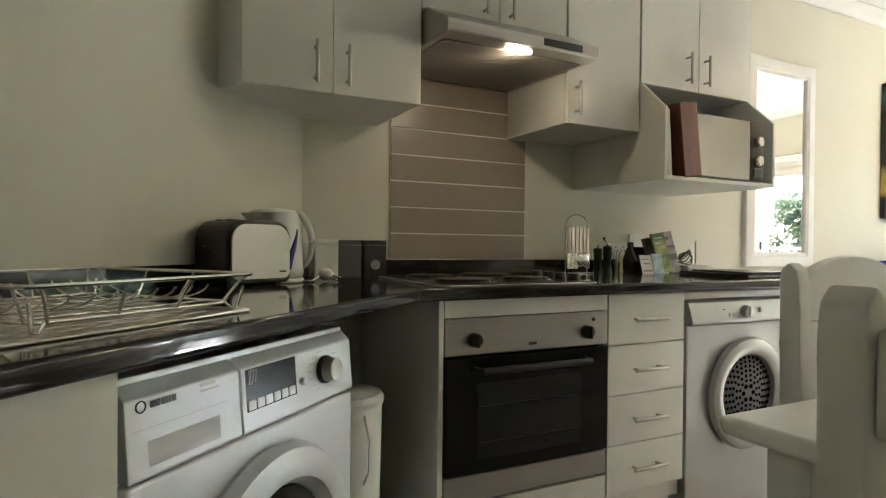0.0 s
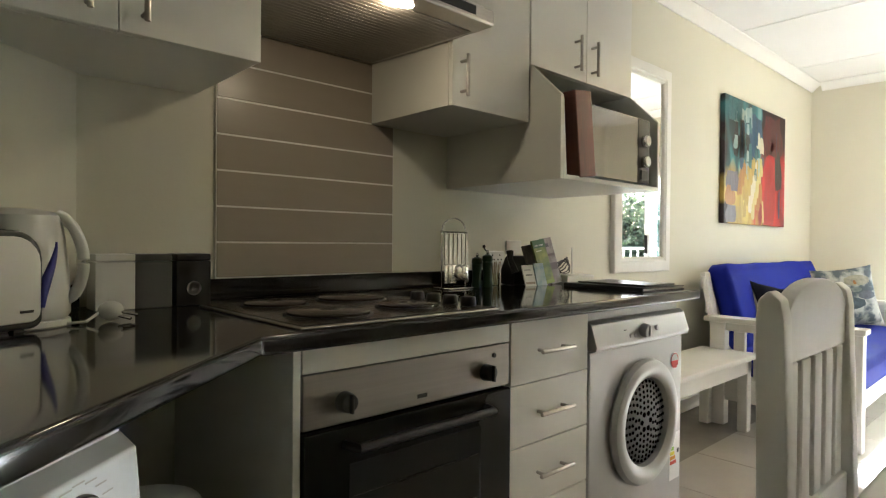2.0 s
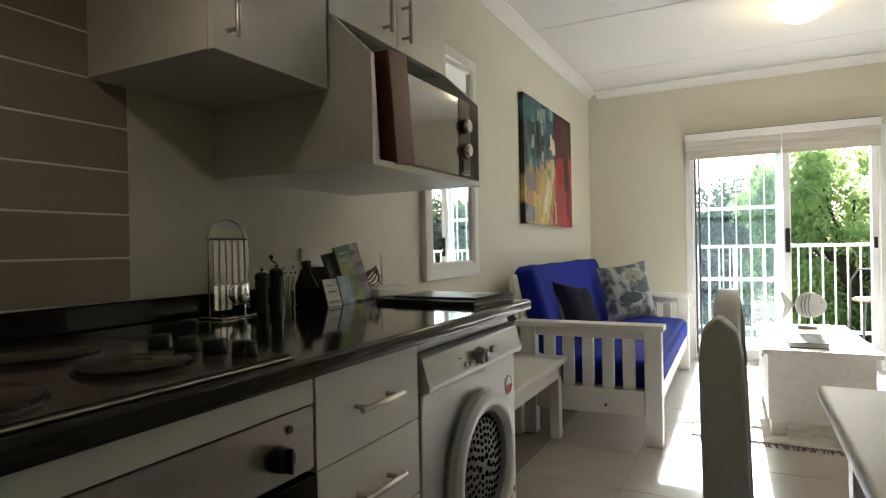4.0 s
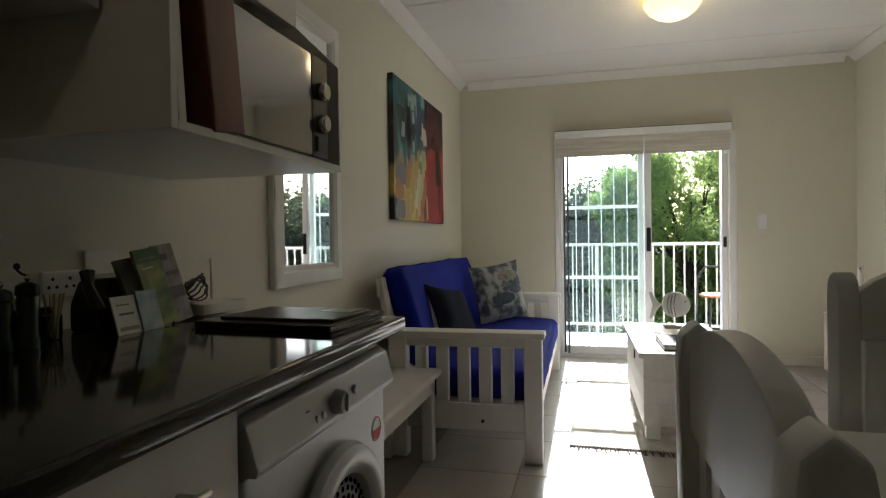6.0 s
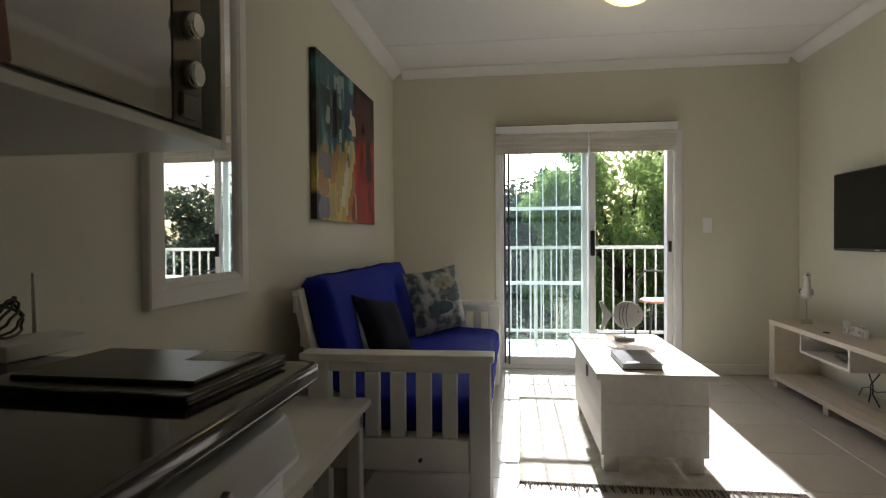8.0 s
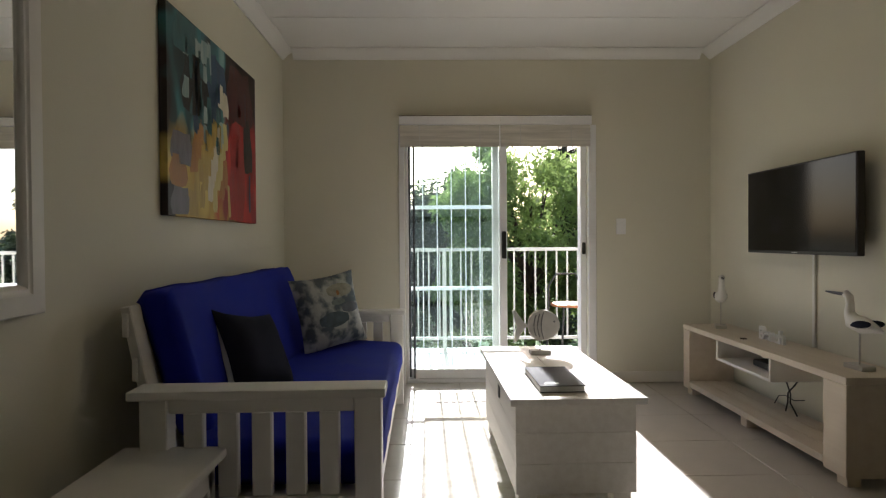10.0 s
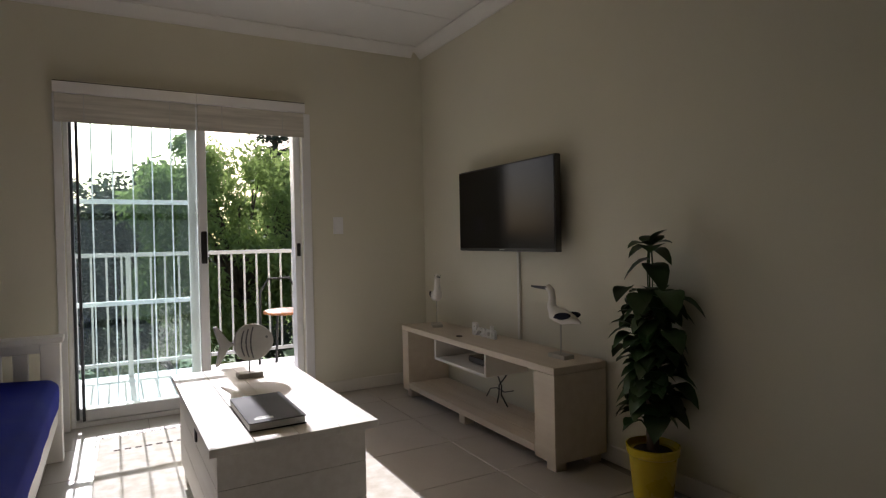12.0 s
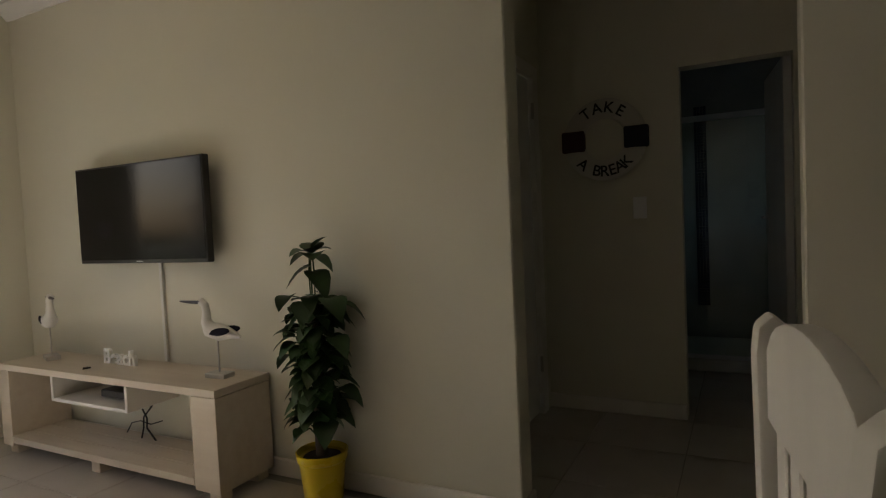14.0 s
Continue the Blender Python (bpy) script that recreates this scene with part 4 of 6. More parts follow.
for x0, x1, hx in ((1.7005, 2.029, 1.955), (2.031, 2.352, 2.063)):
    d = part("cabinet_door", Shape().box(x0, x1, 1.82, 1.8365, 1.652, UT, 0.0012), CABINET_WHITE, c3)
    handle_bar(d, hx, 1.741, 0.128, True, 1.82)
PROFILE = [(1.694, 1.258), (1.694, 1.530), (1.818, 1.6505), (WY - 0.002, 1.6505), (WY - 0.002, 1.258)]
part("side_panel", Shape().prism(PROFILE, 1.700, 1.716, "x", 0.001), CABINET_WHITE, c3)
part("side_panel", Shape().prism(PROFILE, 2.338, 2.354, "x", 0.001), CABINET_WHITE, c3)
part("shelf", Shape().box(1.716, 2.338, 1.694, WY - 0.002, 1.258, 1.274, 0.001), CABINET_WHITE, c3)
part("back_panel", Shape().box(1.716, 2.338, WY - 0.012, WY - 0.003, 1.274, 1.65), CABINET_WHITE, c3)
mw = thing("microwave", pose(1.878, 1.71, 1.2745) @ Matrix.Diagonal((1, 1, 1.10, 1)), "silver microwave oven with two round dials in the niche", "microwave")
part("body", Shape().box(0, 0.415, 0.008, 0.36, 0.006, 0.235, 0.004, 2), SILVER, mw)
part("microwave_door", Shape().box(0.0, 0.328, -0.006, 0.0075, 0.008, 0.233, 0.004, 2), material("grey_mirror_glass", (0.34, 0.33, 0.31), 0.06, 0.75, vary=0.03, bump=0.0), mw, "grey reflecting glass door")
part("control_panel", Shape().box(0.33, 0.415, -0.006, 0.0075, 0.008, 0.233, 0.003, 2), DARK_METAL, mw)
for z in (0.155, 0.083):
    k = part("dial", Shape().cyl((0.370, -0.006, z), (0.370, -0.026, z), 0.0225, 0.020, 28, 0.003), CHROME, mw)
    part("dial_face", Shape().cyl((0.370, -0.026, z), (0.370, -0.028, z), 0.0165, seg=24), WHITE_PLASTIC, k)
part("open_button", Shape().box(0.345, 0.397, -0.012, -0.005, 0.018, 0.055, 0.003), DARK_METAL, mw)
for x in (0.03, 0.40):
    for y in (0.03, 0.30):
        part("foot", Shape().box(x, x + 0.02, y, y + 0.03, 0, 0.006), BLACK_PLASTIC, mw)
solid("wooden_board", Shape().box(-0.052, 0.042, -0.012, 0.29, 0, 0.290, 0.005, 2), RED_WOOD, "reddish-brown wooden board standing beside the microwave", "board", m=pose(1.856, 1.700, 1.2755, 0, -7, 0))
tr = thing("chopping_board", pose(1.748, 1.71, 1.2755, 0, -4, 0), "white plastic chopping board with a black handle slot", "chopping board")
part("board", Shape().box(-0.008, 0.012, 0, 0.33, 0, 0.255, 0.004, 2), WHITE_PLASTIC, tr)
part("handle_slot", Shape().tube([(0.0135, 0.03, 0.10), (0.0135, 0.016, 0.14), (0.0135, 0.03, 0.18)], 0.009, 8), BLACK_PLASTIC, tr)

# mirror
mr = thing("wall_mirror", pose(0, WY, 0), "tall mirror in a wide white moulded frame", "mirror")
MX0, MX1, MZ0, MZ1, MF = 2.885, 3.495, 0.895, 2.07, 0.085
prof = [(0, -0.001), (0, -0.024), (0.004, -0.029), (0.010, -0.030), (0.056, -0.031), (0.060, -0.027), (0.064, -0.026), (0.072, -0.028), (0.078, -0.024), (MF, -0.013), (MF, -0.001)]


def frame_side(a, b, inn):
    """A mitred frame side from corner a to corner b; inn: the way to the picture's middle."""
    s = Shape()
    a, b, inn = Vector(a), Vector(b), Vector(inn)
    along = (b - a).normalized()
    r0 = [s.bm.verts.new(a + inn * u + along * u + Vector((0, v, 0))) for u, v in prof]
    r1 = [s.bm.verts.new(b + inn * u - along * u + Vector((0, v, 0))) for u, v in prof]
    for k in range(len(prof) - 1):
        s.bm.faces.new((r0[k], r0[k + 1], r1[k + 1], r1[k]))
    return s


part("frame_side", frame_side((MX0, 0, MZ0), (MX1, 0, MZ0), (0, 0, 1)), WHITE_WOOD, mr)
part("frame_side", frame_side((MX1, 0, MZ1), (MX0, 0, MZ1), (0, 0, -1)), WHITE_WOOD, mr)
part("frame_side", frame_side((MX0, 0, MZ1), (MX0, 0, MZ0), (1, 0, 0)), WHITE_WOOD, mr)
part("frame_side", frame_side((MX1, 0, MZ0), (MX1, 0, MZ1), (-1, 0, 0)), WHITE_WOOD, mr)
part("mirror_glass", Shape().box(MX0 + MF - 0.01, MX1 - MF + 0.01, -0.013, -0.003, MZ0 + MF - 0.01, MZ1 - MF + 0.01), MIRROR, mr, "clear silvered glass")

# ---- living room: large things ----
# painting
pt = thing("painting", pose(4.25, WY, 1.203), "abstract canvas in teal, yellow, red and black", "painting")
mt = bpy.data.materials.new("abstract_paint")
mt.use_nodes = True
nt = mt.node_tree
b = nt.nodes["Principled BSDF"]
b.inputs["Roughness"].default_value = 0.45
tc = nt.nodes.new("ShaderNodeTexCoord")
warp = nt.nodes.new("ShaderNodeTexNoise")
warp.inputs["Scale"].default_value = 3.0
add = nt.nodes.new("ShaderNodeMix")
add.data_type, add.blend_type = "RGBA", "LINEAR_LIGHT"
add.inputs["Factor"].default_value = 0.07
mp = nt.nodes.new("ShaderNodeMapping")
mp.inputs["Scale"].default_value = (1.6, 0.0, 0.8)
nt.links.new(tc.outputs["Object"], warp.inputs["Vector"])
nt.links.new(tc.outputs["Object"], add.inputs["A"])
nt.links.new(warp.outputs["Color"], add.inputs["B"])
nt.links.new(add.outputs["Result"], mp.inputs["Vector"])
vor = nt.nodes.new("ShaderNodeTexVoronoi")
vor.inputs["Scale"].default_value = 6.5
vor.feature = "SMOOTH_F1"
vor.inputs["Smoothness"].default_value = 0.7
nt.links.new(mp.outputs[0], vor.inputs["Vector"])
sep = nt.nodes.new("ShaderNodeSeparateXYZ")
nt.links.new(tc.outputs["Object"], sep.inputs[0])
rn = nt.nodes.new("ShaderNodeSeparateColor")
nt.links.new(vor.outputs["Color"], rn.inputs[0])


def ramp_of(stops, value):
    r = nt.nodes.new("ShaderNodeValToRGB")
    e = r.color_ramp.elements
    while len(e) < len(stops):
        e.new(0.5)
    for el, (p, c) in zip(e, stops):
        el.position, el.color = p, (*c, 1)
    nt.links.new(value, r.inputs[0])
    return r.outputs[0]


def blend(fac, a, c):
    m = nt.nodes.new("ShaderNodeMix")
    m.data_type = "RGBA"
    nt.links.new(fac, m.inputs["Factor"])
    nt.links.new(a, m.inputs["A"])
    nt.links.new(c, m.inputs["B"])
    return m.outputs["Result"]


def mathn(op, a, c):
    m = nt.nodes.new("ShaderNodeMath")
    m.operation = op
    for k, v in enumerate((a, c)):
        if isinstance(v, (int, float)):
            m.inputs[k].default_value = v
        else:
            nt.links.new(v, m.inputs[k])
    return m.outputs[0]


def mapr(v, a, c):
    m = nt.nodes.new("ShaderNodeMapRange")
    m.inputs["From Min"].default_value, m.inputs["From Max"].default_value = a, c
    nt.links.new(v, m.inputs["Value"])
    return m.outputs[0]


teal = ramp_of([(0, (0.005, 0.012, 0.014)), (0.4, (0.012, 0.06, 0.075)), (0.7, (0.05, 0.22, 0.25)), (0.93, (0.30, 0.50, 0.50)), (1, (0.62, 0.66, 0.6))], rn.outputs[0])
gold = ramp_of([(0, (0.08, 0.05, 0.02)), (0.4, (0.45, 0.27, 0.03)), (0.8, (0.62, 0.47, 0.10)), (1, (0.60, 0.55, 0.35))], rn.outputs[1])
red = ramp_of([(0, (0.16, 0.004, 0.006)), (0.6, (0.40, 0.012, 0.012)), (1, (0.55, 0.03, 0.02))], rn.outputs[2])
night = ramp_of([(0, (0.004, 0.004, 0.006)), (0.75, (0.02, 0.008, 0.012)), (0.9, (0.16, 0.006, 0.01)), (1, (0.02, 0.12, 0.19))], rn.outputs[0])
jit = mathn("MULTIPLY", mathn("SUBTRACT", rn.outputs[1], 0.5), 0.35)
xx = mathn("ADD", sep.outputs[0], mathn("ADD", jit, mathn("MULTIPLY", mathn("SUBTRACT", warp.outputs[0], 0.5), 0.5)))
zz = mathn("ADD", sep.outputs[2], mathn("MULTIPLY", jit, 0.8))
left_col = blend(mapr(zz, 0.42, 0.30), teal, gold)
right_col = blend(mapr(zz, 0.60, 0.50), night, red)
final = blend(mapr(xx, 0.62, 0.70), left_col, right_col)
final = blend(mapr(xx, 0.06, -0.02), final, night)
nt.links.new(final, b.inputs["Base Color"])
bp = nt.nodes.new("ShaderNodeBump")
bp.inputs["Strength"].default_value = 0.3
bp.inputs["Distance"].default_value = 0.004
nt.links.new(vor.outputs["Distance"], bp.inputs["Height"])
nt.links.new(bp.outputs[0], b.inputs["Normal"])
part("canvas", Shape().box(0, 1.20, -0.036, -0.002, 0, 0.883, 0.003, 2), mt, pt, "stretched canvas with a soft blended ground")
rnd = random.Random(17)


def brush_stroke(u, v, w, h, color, lean=0.0):
    """One dab of paint on the canvas: ragged ends, a slight lean, barely raised."""
    s = Shape()
    n = 7
    rows = []
    for k in range(n + 1):
        f = k / n
        half = w / 2 * (0.72 + 0.28 * math.sin(math.pi * min(1, f * 1.15 + 0.08)))
        row = []
        for q in (-1, -0.33, 0.33, 1):
            end = rnd.uniform(-0.06, 0.06) * h if k in (0, n) else 0
            x = u + q * half * (1 + rnd.uniform(-0.06, 0.06)) + lean * (f - 0.5) * h
            z = v + (f - 0.5) * h + end
            row.append(s.bm.verts.new((min(max(x, 0.008), 1.192), -0.0366 - 0.0007 * (1 - q * q), min(max(z, 0.008), 0.875))))
        rows.append(row)
    for a, c in zip(rows, rows[1:]):
        for k in range(3):
            s.bm.faces.new((a[k], a[k + 1], c[k + 1], c[k]))
    part("brush_stroke", s, PAINTS[color], pt)


PAINTS = {}
for nm, c, c2 in (("teal", (0.02, 0.09, 0.11), (0.06, 0.19, 0.21)), ("pale", (0.20, 0.32, 0.34), (0.42, 0.50, 0.48)), ("blue", (0.012, 0.04, 0.11), (0.03, 0.09, 0.18)), ("cream", (0.55, 0.50, 0.38), (0.70, 0.64, 0.50)),
                  ("gold", (0.36, 0.22, 0.025), (0.55, 0.40, 0.09)), ("lemon", (0.50, 0.42, 0.12), (0.62, 0.55, 0.25)), ("orange", (0.34, 0.12, 0.02), (0.45, 0.22, 0.04)), ("red", (0.24, 0.006, 0.010), (0.42, 0.015, 0.015)),
                  ("maroon", (0.035, 0.005, 0.010), (0.10, 0.008, 0.012)), ("mauve", (0.11, 0.09, 0.11), (0.20, 0.18, 0.20)), ("dark", (0.006, 0.008, 0.010), (0.016, 0.016, 0.02))):
    PAINTS[nm] = material("paint_" + nm, c, 0.42, vary=0.12, scale=9, fine=90, bump=0.25, stretch=(3, 1, 0.6), second=c2, amount=0.5)
for u, v, w, h, c in ((0.30, 0.60, 0.34, 0.26, "dark"), (0.20, 0.80, 0.30, 0.16, "teal"), (0.56, 0.70, 0.28, 0.20, "blue"), (0.92, 0.70, 0.44, 0.30, "maroon"), (0.86, 0.22, 0.26, 0.50, "red"), (0.84, 0.42, 0.20, 0.24, "red"),
                      (1.04, 0.44, 0.16, 0.30, "dark"), (0.14, 0.30, 0.24, 0.14, "mauve"), (0.10, 0.20, 0.18, 0.14, "orange"), (0.12, 0.07, 0.20, 0.12, "mauve")):
    brush_stroke(u, v, w, h, c, rnd.uniform(-0.1, 0.1))
for k in range(26):                    # teal and pale dabs drift down the middle
    f = k / 26
    brush_stroke(0.14 + 0.42 * ((k * 0.618) % 1) + 0.08 * f, 0.80 - 0.42 * f + rnd.uniform(-0.04, 0.04), rnd.uniform(0.06, 0.13), rnd.uniform(0.07, 0.14), ("teal", "pale", "teal", "blue")[k % 4], rnd.uniform(-0.2, 0.2))
for k in range(24):                    # gold dabs fill the foot of the canvas
    f = (k * 0.618) % 1
    brush_stroke(0.26 + 0.42 * f, 0.06 + 0.36 * (k / 24) + 0.06 * f, rnd.uniform(0.06, 0.13), rnd.uniform(0.08, 0.15), ("gold", "lemon", "gold", "orange", "cream")[k % 5], rnd.uniform(-0.2, 0.2))
for u, v, w, h, c in ((0.62, 0.63, 0.12, 0.12, "cream"), (0.68, 0.60, 0.09, 0.12, "cream"), (0.33, 0.77, 0.12, 0.10, "pale"), (0.47, 0.78, 0.05, 0.16, "pale"), (0.60, 0.42, 0.07, 0.14, "gold"), (1.07, 0.17, 0.035, 0.22, "blue"),
                      (1.00, 0.66, 0.03, 0.16, "blue"), (0.90, 0.62, 0.16, 0.06, "red"), (0.72, 0.10, 0.04, 0.16, "lemon"), (1.14, 0.22, 0.05, 0.2, "red")):
    brush_stroke(u, v, w, h, c, rnd.uniform(-0.25, 0.1))

# futon sofa
sf = thing("futon_sofa", pose(3.675, 1.283, 0, 0, 0, 1.0) @ Matrix.Diagonal((1, 0.955, 0.985, 1)), "white wooden slatted sofa with a blue futon mattress", "sofa")
L = 2.12


def sofa_arm(x):
    a = part("arm_rest", Shape().box(x - 0.025, x + 0.095, -0.015, 0.82, 0.61, 0.64, 0.006, 2), WHITE_WOOD, sf)
    part("front_post", Shape().box(x, x + 0.07, 0.0, 0.09, 0.0, 0.609, 0.004), WHITE_WOOD, sf)
    part("rear_post", Shape().box(x, x + 0.07, 0.70, 0.79, 0.0, 0.609, 0.004), WHITE_WOOD, sf)
    part("lower_rail", Shape().box(x + 0.01, x + 0.06, 0.0905, 0.6995, 0.15, 0.285, 0.004), WHITE_WOOD, sf)
    part("upper_rail", Shape().box(x + 0.01, x + 0.06, 0.0905, 0.6995, 0.56, 0.609, 0.004), WHITE_WOOD, sf)
    for k in range(5):
        y = 0.142 + k * 0.112
        part("slat", Shape().box(x + 0.02, x + 0.05, y, y + 0.066, 0.2855, 0.5595, 0.004), WHITE_WOOD, sf)
    part("bolt", Shape().cyl((x + 0.01, 0.30, 0.20), (x - 0.002, 0.30, 0.20), 0.008, seg=10), DARK_METAL, sf)


sofa_arm(0.0)
sofa_arm(L - 0.07)
part("front_rail", Shape().box(0.075, L - 0.075, 0.02, 0.05, 0.20, 0.30, 0.004), WHITE_WOOD, sf)
part("seat_frame", Shape().box(0.075, L - 0.075, 0.06, 0.82, 0.24, 0.275, 0.004), WHITE_WOOD, sf)
part("back_frame", Shape().prism([(0.74, 0.30), (0.78, 0.30), (0.905, 0.89), (0.87, 0.895)], 0.11, 0.185, "x", 0.004), WHITE_WOOD, sf)
part("back_frame", Shape().prism([(0.74, 0.30), (0.78, 0.30), (0.905, 0.89), (0.87, 0.895)], L - 0.10, L - 0.02, "x", 0.004), WHITE_WOOD, sf)
for k in range(4):
    u = 0.15 + 0.25 * k
    y, z = 0.76 + 0.125 * u, 0.30 + 0.59 * u
    part("back_slat", Shape().box(0.10, L - 0.10, y, y + 0.02, z - 0.04, z + 0.04, 0.003), WHITE_WOOD, sf)


def mattress(x0, x1, prof, bulge=0.012):
    """Soft slab: its section drawn along x, with rounded ends and an uneven surface."""
    s = Shape()
    s.prism(prof, x0, x1, "x", 0.045, 4)
    bmesh.ops.subdivide_edges(s.bm, edges=[e for e in s.bm.edges if abs(e.verts[0].co.x - e.verts[1].co.x) > 0.5], cuts=24, use_grid_fill=True)
    for v in s.bm.verts:
        n = noise.noise(v.co * 3.0) * bulge + noise.noise(v.co * 9.0) * bulge * 0.35
        v.co += Vector((0, -n, n))
    return s


part("seat_mattress", mattress(0.08, L - 0.08, [(0.01, 0.285), (0.005, 0.36), (0.015, 0.435), (0.35, 0.452), (0.70, 0.44), (0.72, 0.285)]), BLUE_CLOTH, sf, "royal blue cotton seat mattress")
part("back_mattress", mattress(0.19, L - 0.06, [(0.62, 0.43), (0.75, 0.40), (0.905, 0.90), (0.88, 0.935), (0.79, 0.94), (0.765, 0.90)]), BLUE_CLOTH, sf, "royal blue cotton back mattress")
ns = solid("cushion", Shape().pillow(0.37, 0.37, 0.13, Matrix(), sag=0.12), NAVY_CLOTH, "dark navy scatter cushion with a pale edge on the sofa", "cushion", m=pose(4.28, 1.86, 0.632, -28, 9.4, -22))
part("back_cloth", Shape().pillow(0.385, 0.385, 0.10, Matrix.Translation((0.006, 0.030, 0.0)), sag=0.10), PALE_CLOTH, ns, "pale grey-white back cloth")
FISHY = material("printed_fish_cloth", (0.46, 0.48, 0.45), 0.85, vary=0.12, scale=11, fine=70, bump=0.2, second=(0.09, 0.12, 0.14), amount=0.14)
fc = solid("cushion", Shape().pillow(0.46, 0.46, 0.14, Matrix(), sag=0.08), FISHY, "pale cushion printed with grey-green fish on the sofa", "cushion", m=pose(5.43, 1.755, 0.662, -12, -6.5, -46))
for k, (cx, cz, rx, rz, col) in enumerate([(0.06, 0.115, 0.095, 0.042, (0.36, 0.36, 0.28)), (0.11, 0.0, 0.065, 0.032, (0.14, 0.16, 0.19)), (-0.02, -0.055, 0.105, 0.045, (0.09, 0.13, 0.15)), (0.03, 0.045, 0.05, 0.018, (0.20, 0.24, 0.23)), (0.04, 0.10, 0.012, 0.016, (0.35, 0.16, 0.05))]):
    s = Shape()
    pts = []
    for j in range(20):
        a = 2 * math.pi * j / 20
        pts.append((cx + rx * math.cos(a), cz + rz * math.sin(a) * (1 if abs(math.cos(a)) < 0.95 else 1.6)))
    n = 6
    vs = {}
    for j, (u, v) in enumerate(pts):
        for q in range(n + 1):
            f = q / n
            pu, pv = cx + (u - cx) * f, cz + (v - cz) * f
            uu, vv = pu / 0.205, pv / 0.205
            th = 0.070 * max(0, ((1 - uu ** 4) * (1 - vv ** 4))) ** 0.6 + 0.006
            vs[j, q] = s.bm.verts.new((pu, -th, pv))
    for j in range(20):
        for q in range(n):
            s.bm.faces.new((vs[j, q], vs[(j + 1) % 20, q], vs[(j + 1) % 20, q + 1], vs[j, q + 1]))
    bmesh.ops.remove_doubles(s.bm, verts=s.bm.verts[:], dist=0.0005)
    part("fish_print", s, material("fish_print", col, 0.85, vary=0.2, scale=30, fine=90), fc)

# bench
bc = thing("bench", pose(2.50, 1.775, 0), "white painted wooden bench against the wall", "bench")
part("seat", Shape().box(0, 1.205, 0, 0.33, 0.41, 0.44, 0.008, 2), WHITE_WOOD, bc)
part("apron", Shape().box(0.05, 1.16, 0.03, 0.05, 0.33, 0.409, 0.003), WHITE_WOOD, bc)
part("apron", Shape().box(0.05, 1.16, 0.28, 0.30, 0.33, 0.409, 0.003), WHITE_WOOD, bc)
for x in (0.04, 1.115):
    for y in (0.03, 0.245):
        part("leg", Shape().box(x, x + 0.055, y, y + 0.055, 0, 0.409, 0.004), WHITE_WOOD, bc)

# rug
rg = thing("rug", pose(0, 0, 0.0), "cream woven rug with knotted fringes under the chest", "rug")
s = Shape()
s.box(3.97, 5.98, -0.03, 1.175, 0.001, 0.010, 0.003)
part("weave", s, RUG, rg)
BROWN_YARN = material("brown_yarn", (0.16, 0.11, 0.07), 0.95, vary=0.2)
rnd = random.Random(4)
for x0, sg in ((3.97, -1), (5.98, 1)):
    s = Shape()
    for k in range(75):
        y = -0.02 + k * 0.016
        a, c = rnd.uniform(-0.01, 0.01), rnd.uniform(-0.012, 0.012)
        s.tube([(x0 - sg * 0.01, y, 0.008), (x0 + sg * 0.02, y + a, 0.007), (x0 + sg * 0.06, y + a + c, 0.004)], 0.0028, 4)
    tagged(part("fringe", s, BROWN_YARN, rg), kind="stuff")
RUG_MARK = material("rug_mark", (0.12, 0.08, 0.05), 0.95, vary=0.2)
for k in range(10):
    part("woven_mark", Shape().box(5.72, 5.74, 0.62 + k * 0.05, 0.65 + k * 0.05, 0.0095, 0.0112), RUG_MARK, rg)

# chest used as a coffee table
tk = thing("wooden_chest", pose(4.068, 0.288, 0.0105, 0, 0, 1.3) @ Matrix.Diagonal((0.93, 0.985, 0.93, 1)), "whitewashed pine chest used as a coffee table", "chest")
for k in range(4):
    part("lid_plank", Shape().box(0, 1.225, 0.136 * k + 0.0006, 0.136 * (k + 1) - 0.0006, 0.475, 0.503, 0.002, 2), WASHED_WOOD, tk)
for k in range(3):
    z0, z1 = 0.085 + k * 0.13, 0.085 + (k + 1) * 0.13 - 0.001
    part("front_plank", Shape().box(0.055, 0.08, 0.028, 0.516, z0, z1, 0.0018), WASHED_WOOD, tk)
    part("rear_plank", Shape().box(1.145, 1.17, 0.028, 0.516, z0, z1, 0.0018), WASHED_WOOD, tk)
    part("side_plank", Shape().box(0.0805, 1.1445, 0.028, 0.052, z0, z1, 0.0018), WASHED_WOOD, tk)
    part("side_plank", Shape().box(0.0805, 1.1445, 0.492, 0.516, z0, z1, 0.0018), WASHED_WOOD, tk)
for x in (0.07, 1.08):
    for y in (0.045, 0.43):
        part("foot", Shape().box(x, x + 0.075, y, y + 0.075, 0, 0.0845, 0.004), WASHED_WOOD, tk)
part("latch", Shape().box(0.52, 0.56, 0.517, 0.524, 0.37, 0.44, 0.003), DARK_METAL, tk, "dark metal latch")

# television bench
tb = thing("tv_cabinet", pose(4.318, TVY + 0.017, 0) @ Matrix.Diagonal((1.022, 1, 0.945, 1)), "limed wood television bench with open shelves", "tv cabinet")
W, DP = 1.615, 0.32
part("top", Shape().box(0, W, 0, DP, 0.478, 0.515, 0.006, 2), TV_WOOD, tb)
part("end_panel", Shape().box(0.001, 0.15, 0.002, DP - 0.002, 0.045, 0.4775, 0.006, 2), TV_WOOD, tb)
part("end_panel", Shape().box(W - 0.095, W - 0.001, 0.002, DP - 0.002, 0.045, 0.4775, 0.006, 2), TV_WOOD, tb)
